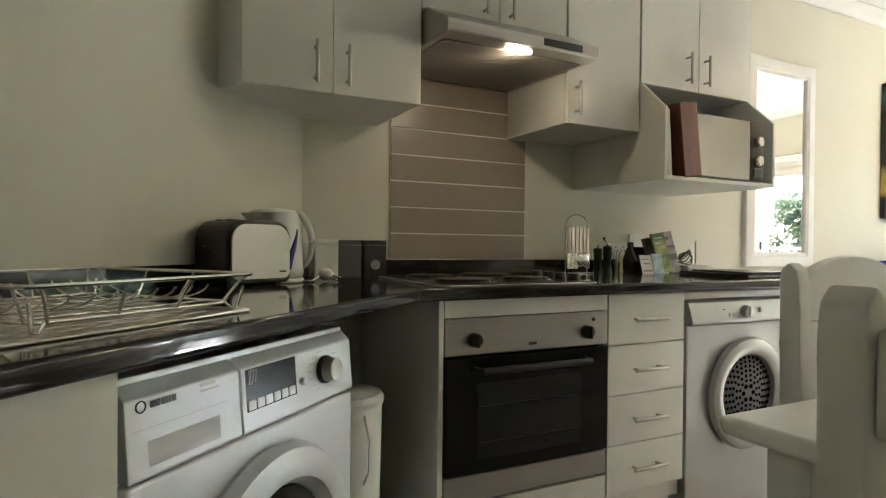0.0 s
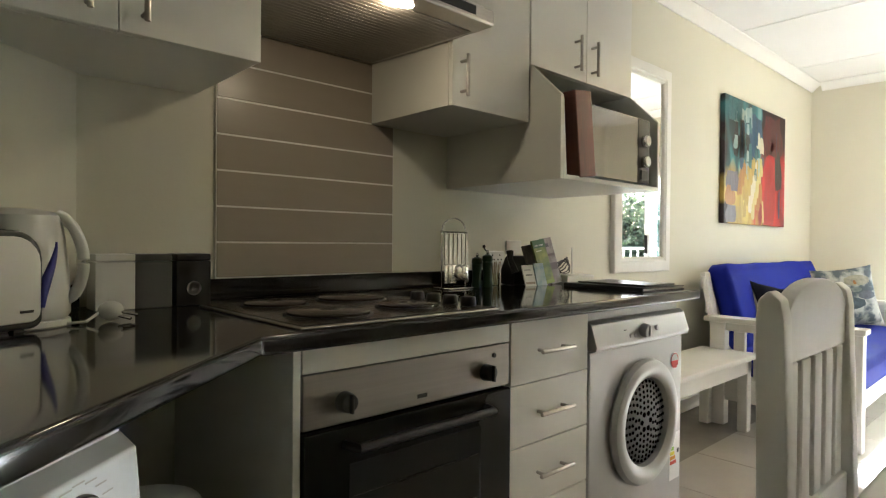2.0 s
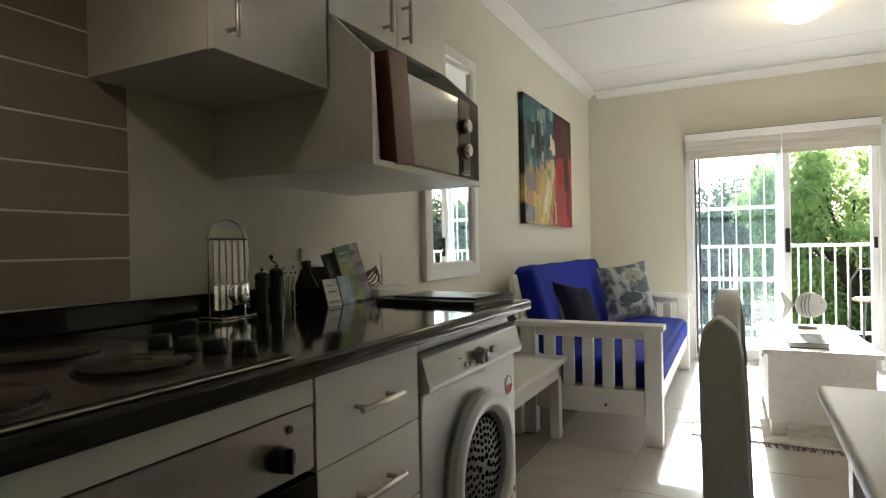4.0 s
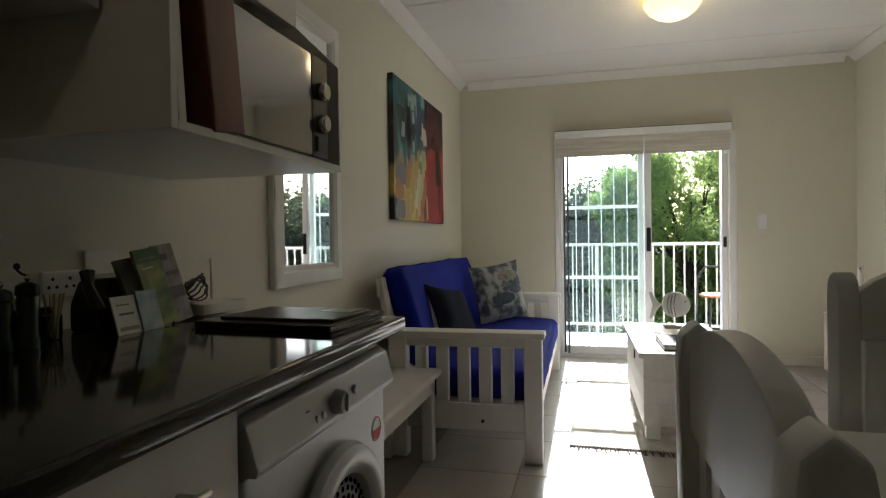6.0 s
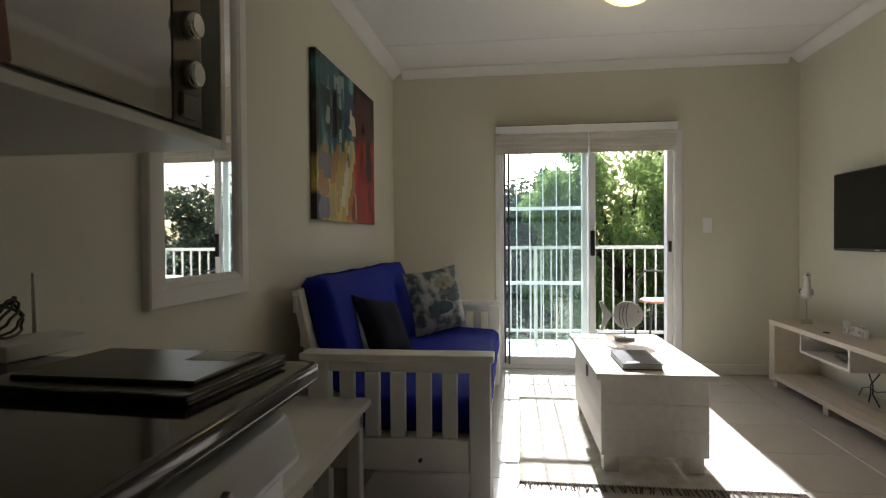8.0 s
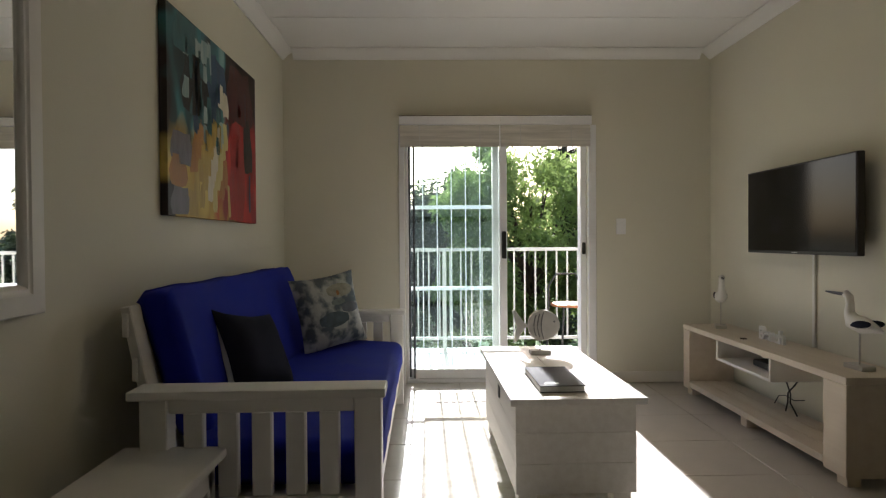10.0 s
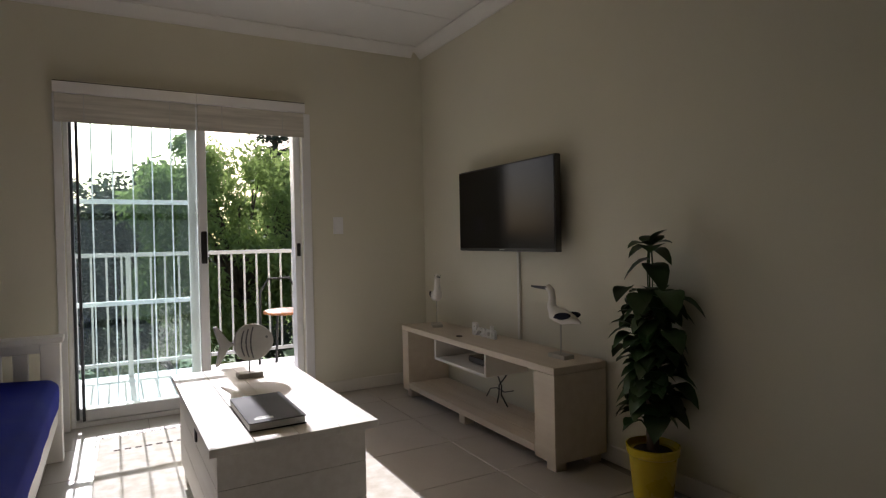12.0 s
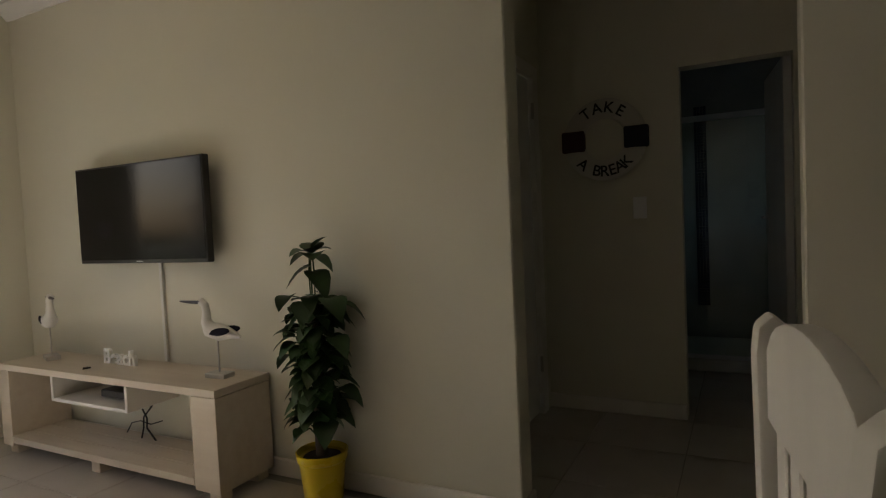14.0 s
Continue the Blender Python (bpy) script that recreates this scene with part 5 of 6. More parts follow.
part("bottom_shelf", Shape().box(0.151, W - 0.096, 0.02, DP - 0.003, 0.062, 0.10, 0.004), TV_WOOD, tb)
for k in range(3):
    part("bottom_plank", Shape().box(0.152, W - 0.097, 0.022 + k * 0.103, 0.12 + k * 0.103, 0.1005, 0.106, 0.002), TV_WOOD, tb)
s = Shape()
s.box(0.565, 0.583, 0.03, DP - 0.006, 0.345, 0.4775, 0.003).box(1.132, 1.15, 0.03, DP - 0.006, 0.345, 0.4775, 0.003).box(0.583, 1.132, 0.03, DP - 0.006, 0.345, 0.363, 0.003)
part("hanging_shelf", s, WHITE_WOOD, tb, "white-painted hanging shelf box")
for x in (0.02, 0.82, W - 0.10):
    for y in (0.02, DP - 0.085):
        part("foot", Shape().box(x, x + 0.065, y, y + 0.065, 0, 0.0615 if 0.5 < x < 1.2 else 0.0445, 0.003), TV_WOOD, tb)

# television
tv = thing("television", pose(5.060, TVY + 0.08, 1.002, 0, 0, -0.4), "black flat-screen television on a wall bracket", "television")
part("casing", Shape().box(-0.49, 0.49, -0.018, 0.02, 0, 0.503, 0.006, 2), BLACK_PLASTIC, tv)
part("screen", Shape().box(-0.48, 0.48, 0.0205, 0.0225, 0.018, 0.493), material("screen_glass", (0.004, 0.004, 0.005), 0.12, vary=0.05, bump=0.0, spec=0.2), tv)
part("bracket", Shape().box(-0.12, 0.12, -0.072, -0.0185, 0.15, 0.36, 0.004), DARK_METAL, tv)
part("logo", Shape().box(-0.025, 0.025, 0.0203, 0.0212, 0.007, 0.012), SILVER, tv)
solid("cable_trunking", Shape().box(5.015, 5.037, TVY + 0.001, TVY + 0.016, 0.488, 1.03, 0.002), WHITE_PLASTIC, "white plastic cable trunking below the television", "cable trunking")


# dining table and chairs
dt = thing("dining_table", pose(0.804, -0.131, 0), "white painted wooden dining table", "table")
TW, TD = 1.295, 0.885
part("tabletop", Shape().box(0, TW, 0, TD, 0.688, 0.722, 0.012, 3), WHITE_WOOD, dt)
part("apron", Shape().box(0.09, TW - 0.09, 0.06, 0.08, 0.595, 0.6875, 0.003), WHITE_WOOD, dt)
part("apron", Shape().box(0.09, TW - 0.09, TD - 0.08, TD - 0.06, 0.595, 0.6875, 0.003), WHITE_WOOD, dt)
part("apron", Shape().box(0.06, 0.08, 0.09, TD - 0.09, 0.595, 0.6875, 0.003), WHITE_WOOD, dt)
part("apron", Shape().box(TW - 0.08, TW - 0.06, 0.09, TD - 0.09, 0.595, 0.6875, 0.003), WHITE_WOOD, dt)
for x in (0.05, TW - 0.12):
    for y in (0.05, TD - 0.12):
        part("leg", Shape().box(x, x + 0.07, y, y + 0.07, 0, 0.6875, 0.006), WHITE_WOOD, dt)


def dining_chair():
    """Chair that faces -y, its back at y = 0; arched crest and upright slats."""
    c = thing("dining_chair", pose(0, 0, 0), "white painted wooden dining chair with an arched slatted back", "chair", "chairs round the dining table")
    part("seat", Shape().box(-0.215, 0.215, -0.43, -0.03, 0.43, 0.46, 0.010, 3), WHITE_WOOD, c)
    for sx in (-1, 1):
        x = sx * 0.21
        prof = [(-0.038, 0.0), (0.018, 0.0), (0.018, 0.5), (0.024, 0.93), (0.020, 0.965), (0.002, 0.982), (-0.018, 0.965), (-0.024, 0.93), (-0.038, 0.5)]
        part("back_post", Shape().prism(prof, x - 0.022, x + 0.022, "x", 0.006, 2), WHITE_WOOD, c)
        part("front_leg", Shape().box(x - 0.024 - sx * 0.02, x + 0.024 - sx * 0.02, -0.415, -0.367, 0, 0.4295, 0.004), WHITE_WOOD, c)
        part("side_rail", Shape().box(x - 0.012 - sx * 0.01, x + 0.012 - sx * 0.01, -0.366, -0.046, 0.36, 0.4295, 0.003), WHITE_WOOD, c)
    crest = [(-0.187, 0.845)]
    for k in range(13):
        u = -1 + 2 * k / 12
        crest.append((0.187 * u, 0.922 + 0.074 * math.sqrt(max(0, 1 - (u * 0.97) ** 2))))
    crest.append((0.187, 0.845))
    part("crest_rail", Shape().prism(crest, -0.018, 0.012, "y", 0.005, 2), WHITE_WOOD, c)
    part("lower_back_rail", Shape().box(-0.187, 0.187, -0.025, 0.002, 0.50, 0.56, 0.003), WHITE_WOOD, c)
    for k in range(5):
        x = -0.15 + k * 0.075
        part("back_slat", Shape().box(x - 0.025, x + 0.025, -0.016, 0.004, 0.5605, 0.8445, 0.003), WHITE_WOOD, c)
    part("front_rail", Shape().box(-0.165, 0.165, -0.40, -0.38, 0.36, 0.4295, 0.003), WHITE_WOOD, c)
    return c


ch = dining_chair()
ch.matrix_basis = pose(1.484, 0.923, 0) @ Matrix.Diagonal((1, 1, 0.986, 1))
copy_thing(ch, pose(2.305, 0.340, 0, 0, 0, -82.3) @ Matrix.Diagonal((1, 1, 1.03, 1)))
copy_thing(ch, pose(0.53, 0.19, 0, 0, 0, 90))

# ---- kitchen: small things ----
SATIN = material("satin_steel", (0.62, 0.60, 0.56), 0.55, 0.7, vary=0.03, fine=200, bump=0.01)
to = thing("toaster", pose(0.152, 1.735, CT, 0, 0, 28) @ Matrix.Diagonal((0.95, 0.95, 0.95, 1)), "black toaster with a brushed metal front", "toaster")


def round_rect(x0, x1, z0, z1, r, n=5, low=0.02):
    pts = []
    for cx, cz, a0, rr in ((x1 - r, z1 - r, 0, r), (x0 + r, z1 - r, 90, r), (x0 + low, z0 + low, 180, low), (x1 - low, z0 + low, 270, low)):
        for k in range(n + 1):
            a = radians(a0 + 90 * k / n)
            pts.append((cx + rr * math.cos(a), cz + rr * math.sin(a)))
    return pts


part("body", Shape().prism(round_rect(-0.012, 0.217, 0.006, 0.192, 0.055), 0.006, 0.165, "y", 0.008, 2), BLACK_PLASTIC, to)
part("front_plate", Shape().prism(round_rect(0.0, 0.205, 0.020, 0.180, 0.05), -0.004, 0.005, "y", 0.003, 2), SATIN, to, "brushed metal front plate")
part("slot", Shape().box(0.03, 0.175, 0.045, 0.07, 0.185, 0.1935, 0.002).box(0.03, 0.175, 0.1, 0.125, 0.185, 0.1935, 0.002), DARK_METAL, to)
part("lever", Shape().box(-0.03, -0.012, 0.07, 0.10, 0.10, 0.118, 0.004), BLACK_PLASTIC, to)
for x in (0.0, 0.17):
    for y in (0.02, 0.12):
        part("foot", Shape().box(x, x + 0.03, y, y + 0.03, 0, 0.008), BLACK_PLASTIC, to)
part("badge", Shape().box(0.165, 0.19, -0.0052, -0.0038, 0.038, 0.043), DARK_METAL, to)

ke = thing("kettle", pose(0.300, 1.925, CT, 0, 0, -20) @ Matrix.Diagonal((1.13, 1.13, 1.04, 1)), "white plastic jug kettle with a blue level window", "kettle")
part("base", Shape().lathe([(0.076, 0), (0.079, 0.003), (0.078, 0.012), (0.07, 0.014)], 40), WHITE_PLASTIC, ke)
JUG = [(0.073, 0.0145), (0.078, 0.022), (0.078, 0.05), (0.076, 0.10), (0.071, 0.15), (0.067, 0.185), (0.064, 0.203), (0.056, 0.210), (0.03, 0.215), (0, 0.216)]
part("jug", Shape().lathe(JUG, 40), WHITE_PLASTIC, ke)
part("spout", Shape().prism([(-0.05, 0.205), (-0.088, 0.203), (-0.055, 0.165)], -0.02, 0.02, "y", 0.004, 2), WHITE_PLASTIC, ke)
hp = [(0.058 + 0.034 * math.sin(math.pi * q) ** 0.55 + 0.012 * (1 - q) * (q < 0.9), 0, 0.045 + 0.163 * q) for q in np.linspace(0, 1, 22)]
part("handle", Shape().tube(hp, 0.0095, 12), WHITE_PLASTIC, ke)
BLUE_PRINT = material("blue_window", (0.03, 0.03, 0.25), 0.3, vary=0.05)
wp, wr = [], []
for q in np.linspace(0, 1, 14):
    an = radians(-26 - 26 * math.sin(math.pi * 0.5 * q) ** 1.4)
    zz = 0.155 - 0.115 * q
    rj = 0.0772 - 0.006 * max(0, (zz - 0.05)) / 0.10
    wp.append((rj * math.cos(an), rj * math.sin(an), zz))
    wr.append(0.0015 + 0.0075 * math.sin(math.pi * min(1, q * 0.72 + 0.02)) ** 1.3)
part("level_window", Shape().tube(wp, wr, 10), BLUE_PRINT, ke, "blue curved water level window")
pg = thing("power_plug", pose(0.455, 1.90, CT), "white three-pin plug lying beside the kettle", "plug")
part("plug_body", Shape().ball((0, 0, 0.022), (0.024, 0.02, 0.020)), WHITE_PLASTIC, pg)
part("pin", Shape().cyl((0.015, -0.01, 0.02), (0.045, -0.022, 0.012), 0.003, seg=8).cyl((0.015, 0.008, 0.02), (0.045, 0.0, 0.012), 0.003, seg=8).cyl((0.01, -0.01, 0.012), (0.03, -0.03, 0.006), 0.003, seg=8), CHROME, pg)
part("cord", Shape().tube([(-0.02, 0, 0.02), (-0.05, -0.03, 0.006), (-0.09, -0.02, 0.004), (-0.10, 0.05, 0.004)], 0.003, 6), WHITE_PLASTIC, pg)
for x, mtl, lab in ((0.468, WHITE_PLASTIC, "white square tea canister"), (0.552, material("grey_tin", (0.09, 0.088, 0.08), 0.35, vary=0.05), "dark grey square canister"), (0.648, BLACK_PLASTIC, "black square canister with a round pale badge")):
    w = 0.086
    cn = thing("canister", pose(x, 2.095, CT), lab, "canister", "canisters on the worktop")
    part("tin", Shape().box(0, w, 0, w, 0, 0.115, 0.003, 2), mtl, cn)
    part("lid", Shape().box(0, w, 0, w, 0.1158, 0.133, 0.003, 2), mtl, cn)
    if "badge" in lab:
        s = Shape().lathe([(0.014, 0), (0.018, 0), (0.018, 0.001), (0.014, 0.001), (0.014, 0)], 24, m=Matrix.Translation((w / 2, -0.0001, 0.045)) @ Matrix.Rotation(radians(90), 4, "X"))
        s.box(w / 2 - 0.007, w / 2 + 0.007, -0.001, 0.0, 0.038, 0.044).box(w / 2 - 0.004, w / 2 + 0.004, -0.001, 0, 0.047, 0.051)
        part("badge", s, SILVER, cn)

us = thing("utensil_stand", pose(1.625, 2.11, CT), "chrome stand with hanging kitchen utensils", "utensil stand")
part("base", Shape().box(-0.06, 0.06, -0.045, 0.045, 0, 0.006, 0.002), CHROME, us)
part("post", Shape().cyl((-0.060, 0, 0.006), (-0.060, 0, 0.208), 0.003, seg=8), CHROME, us)
part("post", Shape().cyl((0.060, 0, 0.006), (0.060, 0, 0.208), 0.003, seg=8), CHROME, us)
part("arch", Shape().tube([(0.060 * math.cos(a), 0, 0.208 + 0.05 * math.sin(a)) for a in np.linspace(0, math.pi, 14)], 0.003, 8), CHROME, us)
part("hook_bar", Shape().cyl((-0.066, 0, 0.206), (0.066, 0, 0.206), 0.004, seg=8), CHROME, us)
for k in range(6):
    x = -0.052 + k * 0.021
    u = part("utensil", Shape().box(x - 0.0075, x + 0.0075, -0.016, -0.012, 0.085, 0.203, 0.0015), STEEL, us)
    s = Shape()
    if k in (3, 4):
        s.ball((x, -0.018 - 0.004 * (k - 3), 0.060), (0.024, 0.007, 0.030))
    else:
        s.box(x - 0.010, x + 0.010, -0.017, -0.012, 0.022, 0.09, 0.003)
    part("head", s, CHROME, u)
GREEN_GLAZE = material("green_lacquer", (0.012, 0.035, 0.014), 0.3, vary=0.1)
for x, y, h in ((1.738, 2.10, 0.115), (1.780, 2.085, 0.125)):
    ml = thing("pepper_mill", pose(x, y, CT), "dark green turned pepper mill with a metal top", "pepper mill", "mills on the worktop")
    part("body", Shape().lathe([(0.02, 0), (0.021, 0.01), (0.017, 0.03), (0.018, 0.06), (0.020, h * 0.72), (0.018, h * 0.78), (0.021, h * 0.82), (0.019, h * 0.95), (0.008, h)], 20), GREEN_GLAZE, ml)
    part("knob", Shape().ball((0, 0, h + 0.008), (0.006, 0.006, 0.008)), CHROME, ml)
    if h > 0.12:
        part("crank", Shape().tube([(0, 0, h + 0.012), (-0.012, 0, h + 0.016), (-0.02, 0, h + 0.024)], 0.0025, 6).ball((-0.02, 0, h + 0.03), (0.006, 0.006, 0.007)), BLACK_PLASTIC, ml)
sj = thing("skewer_jar", pose(1.862, 2.12, CT), "small jar of wooden cocktail sticks", "jar")
part("jar", Shape().lathe([(0.016, 0), (0.018, 0.01), (0.018, 0.05), (0.017, 0.052)], 20), GLASS, sj)
STICK = material("pale_stick", (0.5, 0.38, 0.22), 0.6, vary=0.1)
rnd = random.Random(2)
for k in range(12):
    a, r = rnd.uniform(0, 6.28), rnd.uniform(0.004, 0.012)
    part("stick", Shape().cyl((r * 0.5 * math.cos(a), r * 0.5 * math.sin(a), 0.004), (2.2 * r * math.cos(a), 2.2 * r * math.sin(a), 0.095), 0.0012, seg=5), STICK, sj)
so = thing("wall_socket", pose(1.985, WY, 0.985), "white double wall socket with dark pin holes", "socket")
part("plate", Shape().box(-0.05, 0.05, -0.010, -0.001, -0.03, 0.03, 0.003, 2), WHITE_PLASTIC, so)
s = Shape()
for x in (-0.025, 0.02):
    for dx, dz in ((0, 0.012), (-0.01, -0.006), (0.01, -0.006)):
        s.cyl((x + dx, -0.0108, dz), (x + dx, -0.0095, dz), 0.004, seg=10)
part("pin_holes", s, BLACK_PLASTIC, so)
so = thing("wall_switch", pose(2.10, WY, 1.03), "white rocker switch plate above the socket", "switch")
part("plate", Shape().box(-0.05, 0.05, -0.009, -0.001, -0.03, 0.03, 0.003, 2), WHITE_PLASTIC, so)
kb = thing("telephone", pose(1.985, 2.12, CT, 0, 0, -10), "black desk telephone leaning back on the worktop", "telephone")
part("body", Shape().prism([(-0.04, 0), (0.05, 0), (0.05, 0.06), (0.02, 0.115), (0.0, 0.12), (-0.03, 0.06)], -0.04, 0.055, "x", 0.008, 2), BLACK_PLASTIC, kb)
part("handset", Shape().tube([(-0.03, -0.035, 0.05), (-0.036, -0.012, 0.10), (-0.03, 0.0, 0.135)], [0.016, 0.012, 0.016], 8), BLACK_PLASTIC, kb)


def leaflet(x, y, w, h, lean, color, second, bars, lab, thick=0.004, rz=0):
    lf = thing("leaflet", pose(x, y, CT, -lean, -7 if h > 0.15 else 0, rz), lab, "leaflet", "leaflets in the stand")
    part("sheet", Shape().box(0, w, 0, thick, 0.0, h, 0.0005), material("leaflet_print", color, 0.45, vary=0.2, scale=22, fine=60, bump=0.0, second=second, amount=0.3), lf)
    for (u0, u1, v0, v1, c) in bars:
        part("print", Shape().box(u0 * w, u1 * w, -0.0006, -0.0001, v0 * h, v1 * h), material("print_ink", c, 0.5, vary=0.05), lf)


leaflet(1.925, 2.015, 0.068, 0.085, 16, (0.62, 0.62, 0.58), (0.70, 0.70, 0.66), [(0.15, 0.7, 0.75, 0.79, (0.2, 0.2, 0.2)), (0.2, 0.8, 0.5, 0.56, (0.15, 0.15, 0.15)), (0.1, 0.9, 0.1, 0.2, (0.3, 0.25, 0.2))], "small white leaflet with dark lines of print")
leaflet(1.994, 2.012, 0.062, 0.092, 15, (0.22, 0.36, 0.46), (0.55, 0.62, 0.62), [], "small blue and white leaflet")
leaflet(2.045, 2.025, 0.080, 0.185, 14, (0.05, 0.11, 0.02), (0.26, 0.32, 0.06), [(0, 1, 0.82, 1.0, (0.03, 0.10, 0.03)), (0.15, 0.8, 0.86, 0.89, (0.6, 0.6, 0.55)), (0.15, 0.6, 0.74, 0.76, (0.55, 0.6, 0.4)), (0.0, 1.0, 0.0, 0.08, (0.25, 0.35, 0.06))], "tall green leaflet with a leafy picture", 0.008)
leaflet(2.120, 2.035, 0.070, 0.195, 14, (0.33, 0.31, 0.28), (0.14, 0.12, 0.10), [(0.2, 0.6, 0.80, 0.88, (0.05, 0.05, 0.05)), (0.05, 0.95, 0.60, 0.65, (0.08, 0.06, 0.05)), (0.05, 0.95, 0.3, 0.45, (0.08, 0.07, 0.06))], "tall grey leaflet with small dark pictures", 0.008)
leaflet(2.015, 2.045, 0.090, 0.165, 16, (0.10, 0.10, 0.09), (0.2, 0.18, 0.15), [], "dark leaflet standing behind the others", 0.012)
ro = thing("router", pose(2.345, 2.10, CT, 0, 0, -8), "white wireless router with one antenna", "router")
part("body", Shape().prism([(-0.06, 0.0), (0.06, 0.0), (0.065, 0.018), (0.02, 0.034), (-0.06, 0.030)], -0.085, 0.085, "x", 0.005, 2), WHITE_PLASTIC, ro)
part("antenna", Shape().cyl((0.06, 0.05, 0.028), (0.062, 0.055, 0.15), 0.005, 0.003, seg=10), WHITE_PLASTIC, ro)
rnd = random.Random(5)
s = Shape()
for k in range(5):
    s.tube([(0.045 * math.cos(a) + rnd.uniform(-0.006, 0.006), 0.012 * math.sin(a) + 0.004 * k, 0.035 + 0.028 * math.sin(a + 0.5 * k) + 0.004 * k) for a in np.linspace(0, 2 * math.pi, 18)[:-1]], 0.0028, 6, True)
solid("cable_coil", s, BLACK_PLASTIC, "coiled black cables behind the router", "cable", m=pose(2.315, 2.12, CT + 0.028))
fo = thing("folder", pose(2.04, 1.585, CT, 0, 0, -4), "black leather guest folder lying on the worktop", "folder")
part("cover", Shape().box(0, 0.27, 0, 0.35, 0, 0.004, 0.001), BLACK_PLASTIC, fo)
part("page_block", Shape().box(0.006, 0.266, 0.005, 0.345, 0.0041, 0.012, 0.001), PAPER, fo, "white page block")
part("cover", Shape().box(0, 0.27, 0, 0.35, 0.0121, 0.0155, 0.001), BLACK_PLASTIC, fo)
part("spine", Shape().box(-0.006, -0.0002, 0, 0.35, 0, 0.0155, 0.002), BLACK_PLASTIC, fo)
bk = thing("notebook", pose(2.08, 1.60, CT + 0.016, 0, 0, -2), "thin black notebook lying on the folder", "book")
part("cover", Shape().box(0, 0.21, 0, 0.29, 0.0, 0.007, 0.002), BLACK_PLASTIC, bk)
part("card", Shape().box(0.13, 0.20, 0.02, 0.10, 0.0071, 0.0076), PAPER, bk)

# ---- living room: small things ----
fi = thing("fish_ornament", pose(4.955, 0.545, 0.479, 0, 0, 4), "white wooden fish ornament with grey stripes on a stand", "ornament")
PALE_WOOD = material("weathered_white_wood", (0.58, 0.56, 0.51), 0.65, vary=0.1, scale=10, fine=50, bump=0.2)
GREY_WOOD = material("grey_wash", (0.20, 0.20, 0.20), 0.7, vary=0.1)
part("base", Shape().box(-0.025, 0.03, -0.055, 0.055, 0, 0.022, 0.003), PALE_WOOD, fi)
part("rod", Shape().cyl((0, 0, 0.022), (0, 0, 0.075), 0.003, seg=8), DARK_METAL, fi)
body = [(0.105 * math.cos(a) - (0.01 if math.cos(a) < 0 else 0), 0.155 + 0.082 * math.sin(a) * (1.0 - 0.12 * math.cos(a))) for a in np.linspace(0, 2 * math.pi, 33)[:-1]]
part("body", Shape().prism([(-u * 0.80 - 0.024, v) for u, v in body], -0.012, 0.012, "x", 0.006, 2), PALE_WOOD, fi)
part("tail", Shape().prism([(0.055, 0.155), (0.085, 0.168), (0.135, 0.240), (0.152, 0.236), (0.126, 0.15), (0.146, 0.062), (0.130, 0.066), (0.085, 0.142)], -0.009, 0.009, "x", 0.004), PALE_WOOD, fi)
for k in range(3):
    y0 = -0.016 + 0.02 * k
    pts = [(-0.0135, y0 + 0.012 * (1 - (q / 0.07) ** 2), 0.155 + q * (1 - 0.1 * k)) for q in np.linspace(-0.07, 0.07, 9)]
    part("stripe", Shape().tube(pts, 0.0032, 5), GREY_WOOD, fi)
part("eye", Shape().cyl((-0.011, -0.075, 0.175), (-0.015, -0.075, 0.175), 0.006, seg=10), GREY_WOOD, fi)
cb = thing("coffee_book", pose(4.155, 0.508, 0.479, 0, 0, 1), "large dark grey hardback book on the chest", "book")
GREY_COVER = material("grey_cover", (0.030, 0.031, 0.033), 0.7, vary=0.06, spec=0.2)
part("cover", Shape().box(0, 0.355, 0, 0.185, 0, 0.003, 0.001), GREY_COVER, cb)
part("page_block", Shape().box(0.004, 0.35, 0.004, 0.183, 0.0031, 0.025, 0.0005), PAPER, cb)
part("cover", Shape().box(0, 0.355, 0, 0.185, 0.0251, 0.0285, 0.001), GREY_COVER, cb)
part("title_bars", Shape().box(0.03, 0.05, 0.10, 0.16, 0.0285, 0.029).box(0.055, 0.062, 0.11, 0.15, 0.0285, 0.029), PAPER, cb)


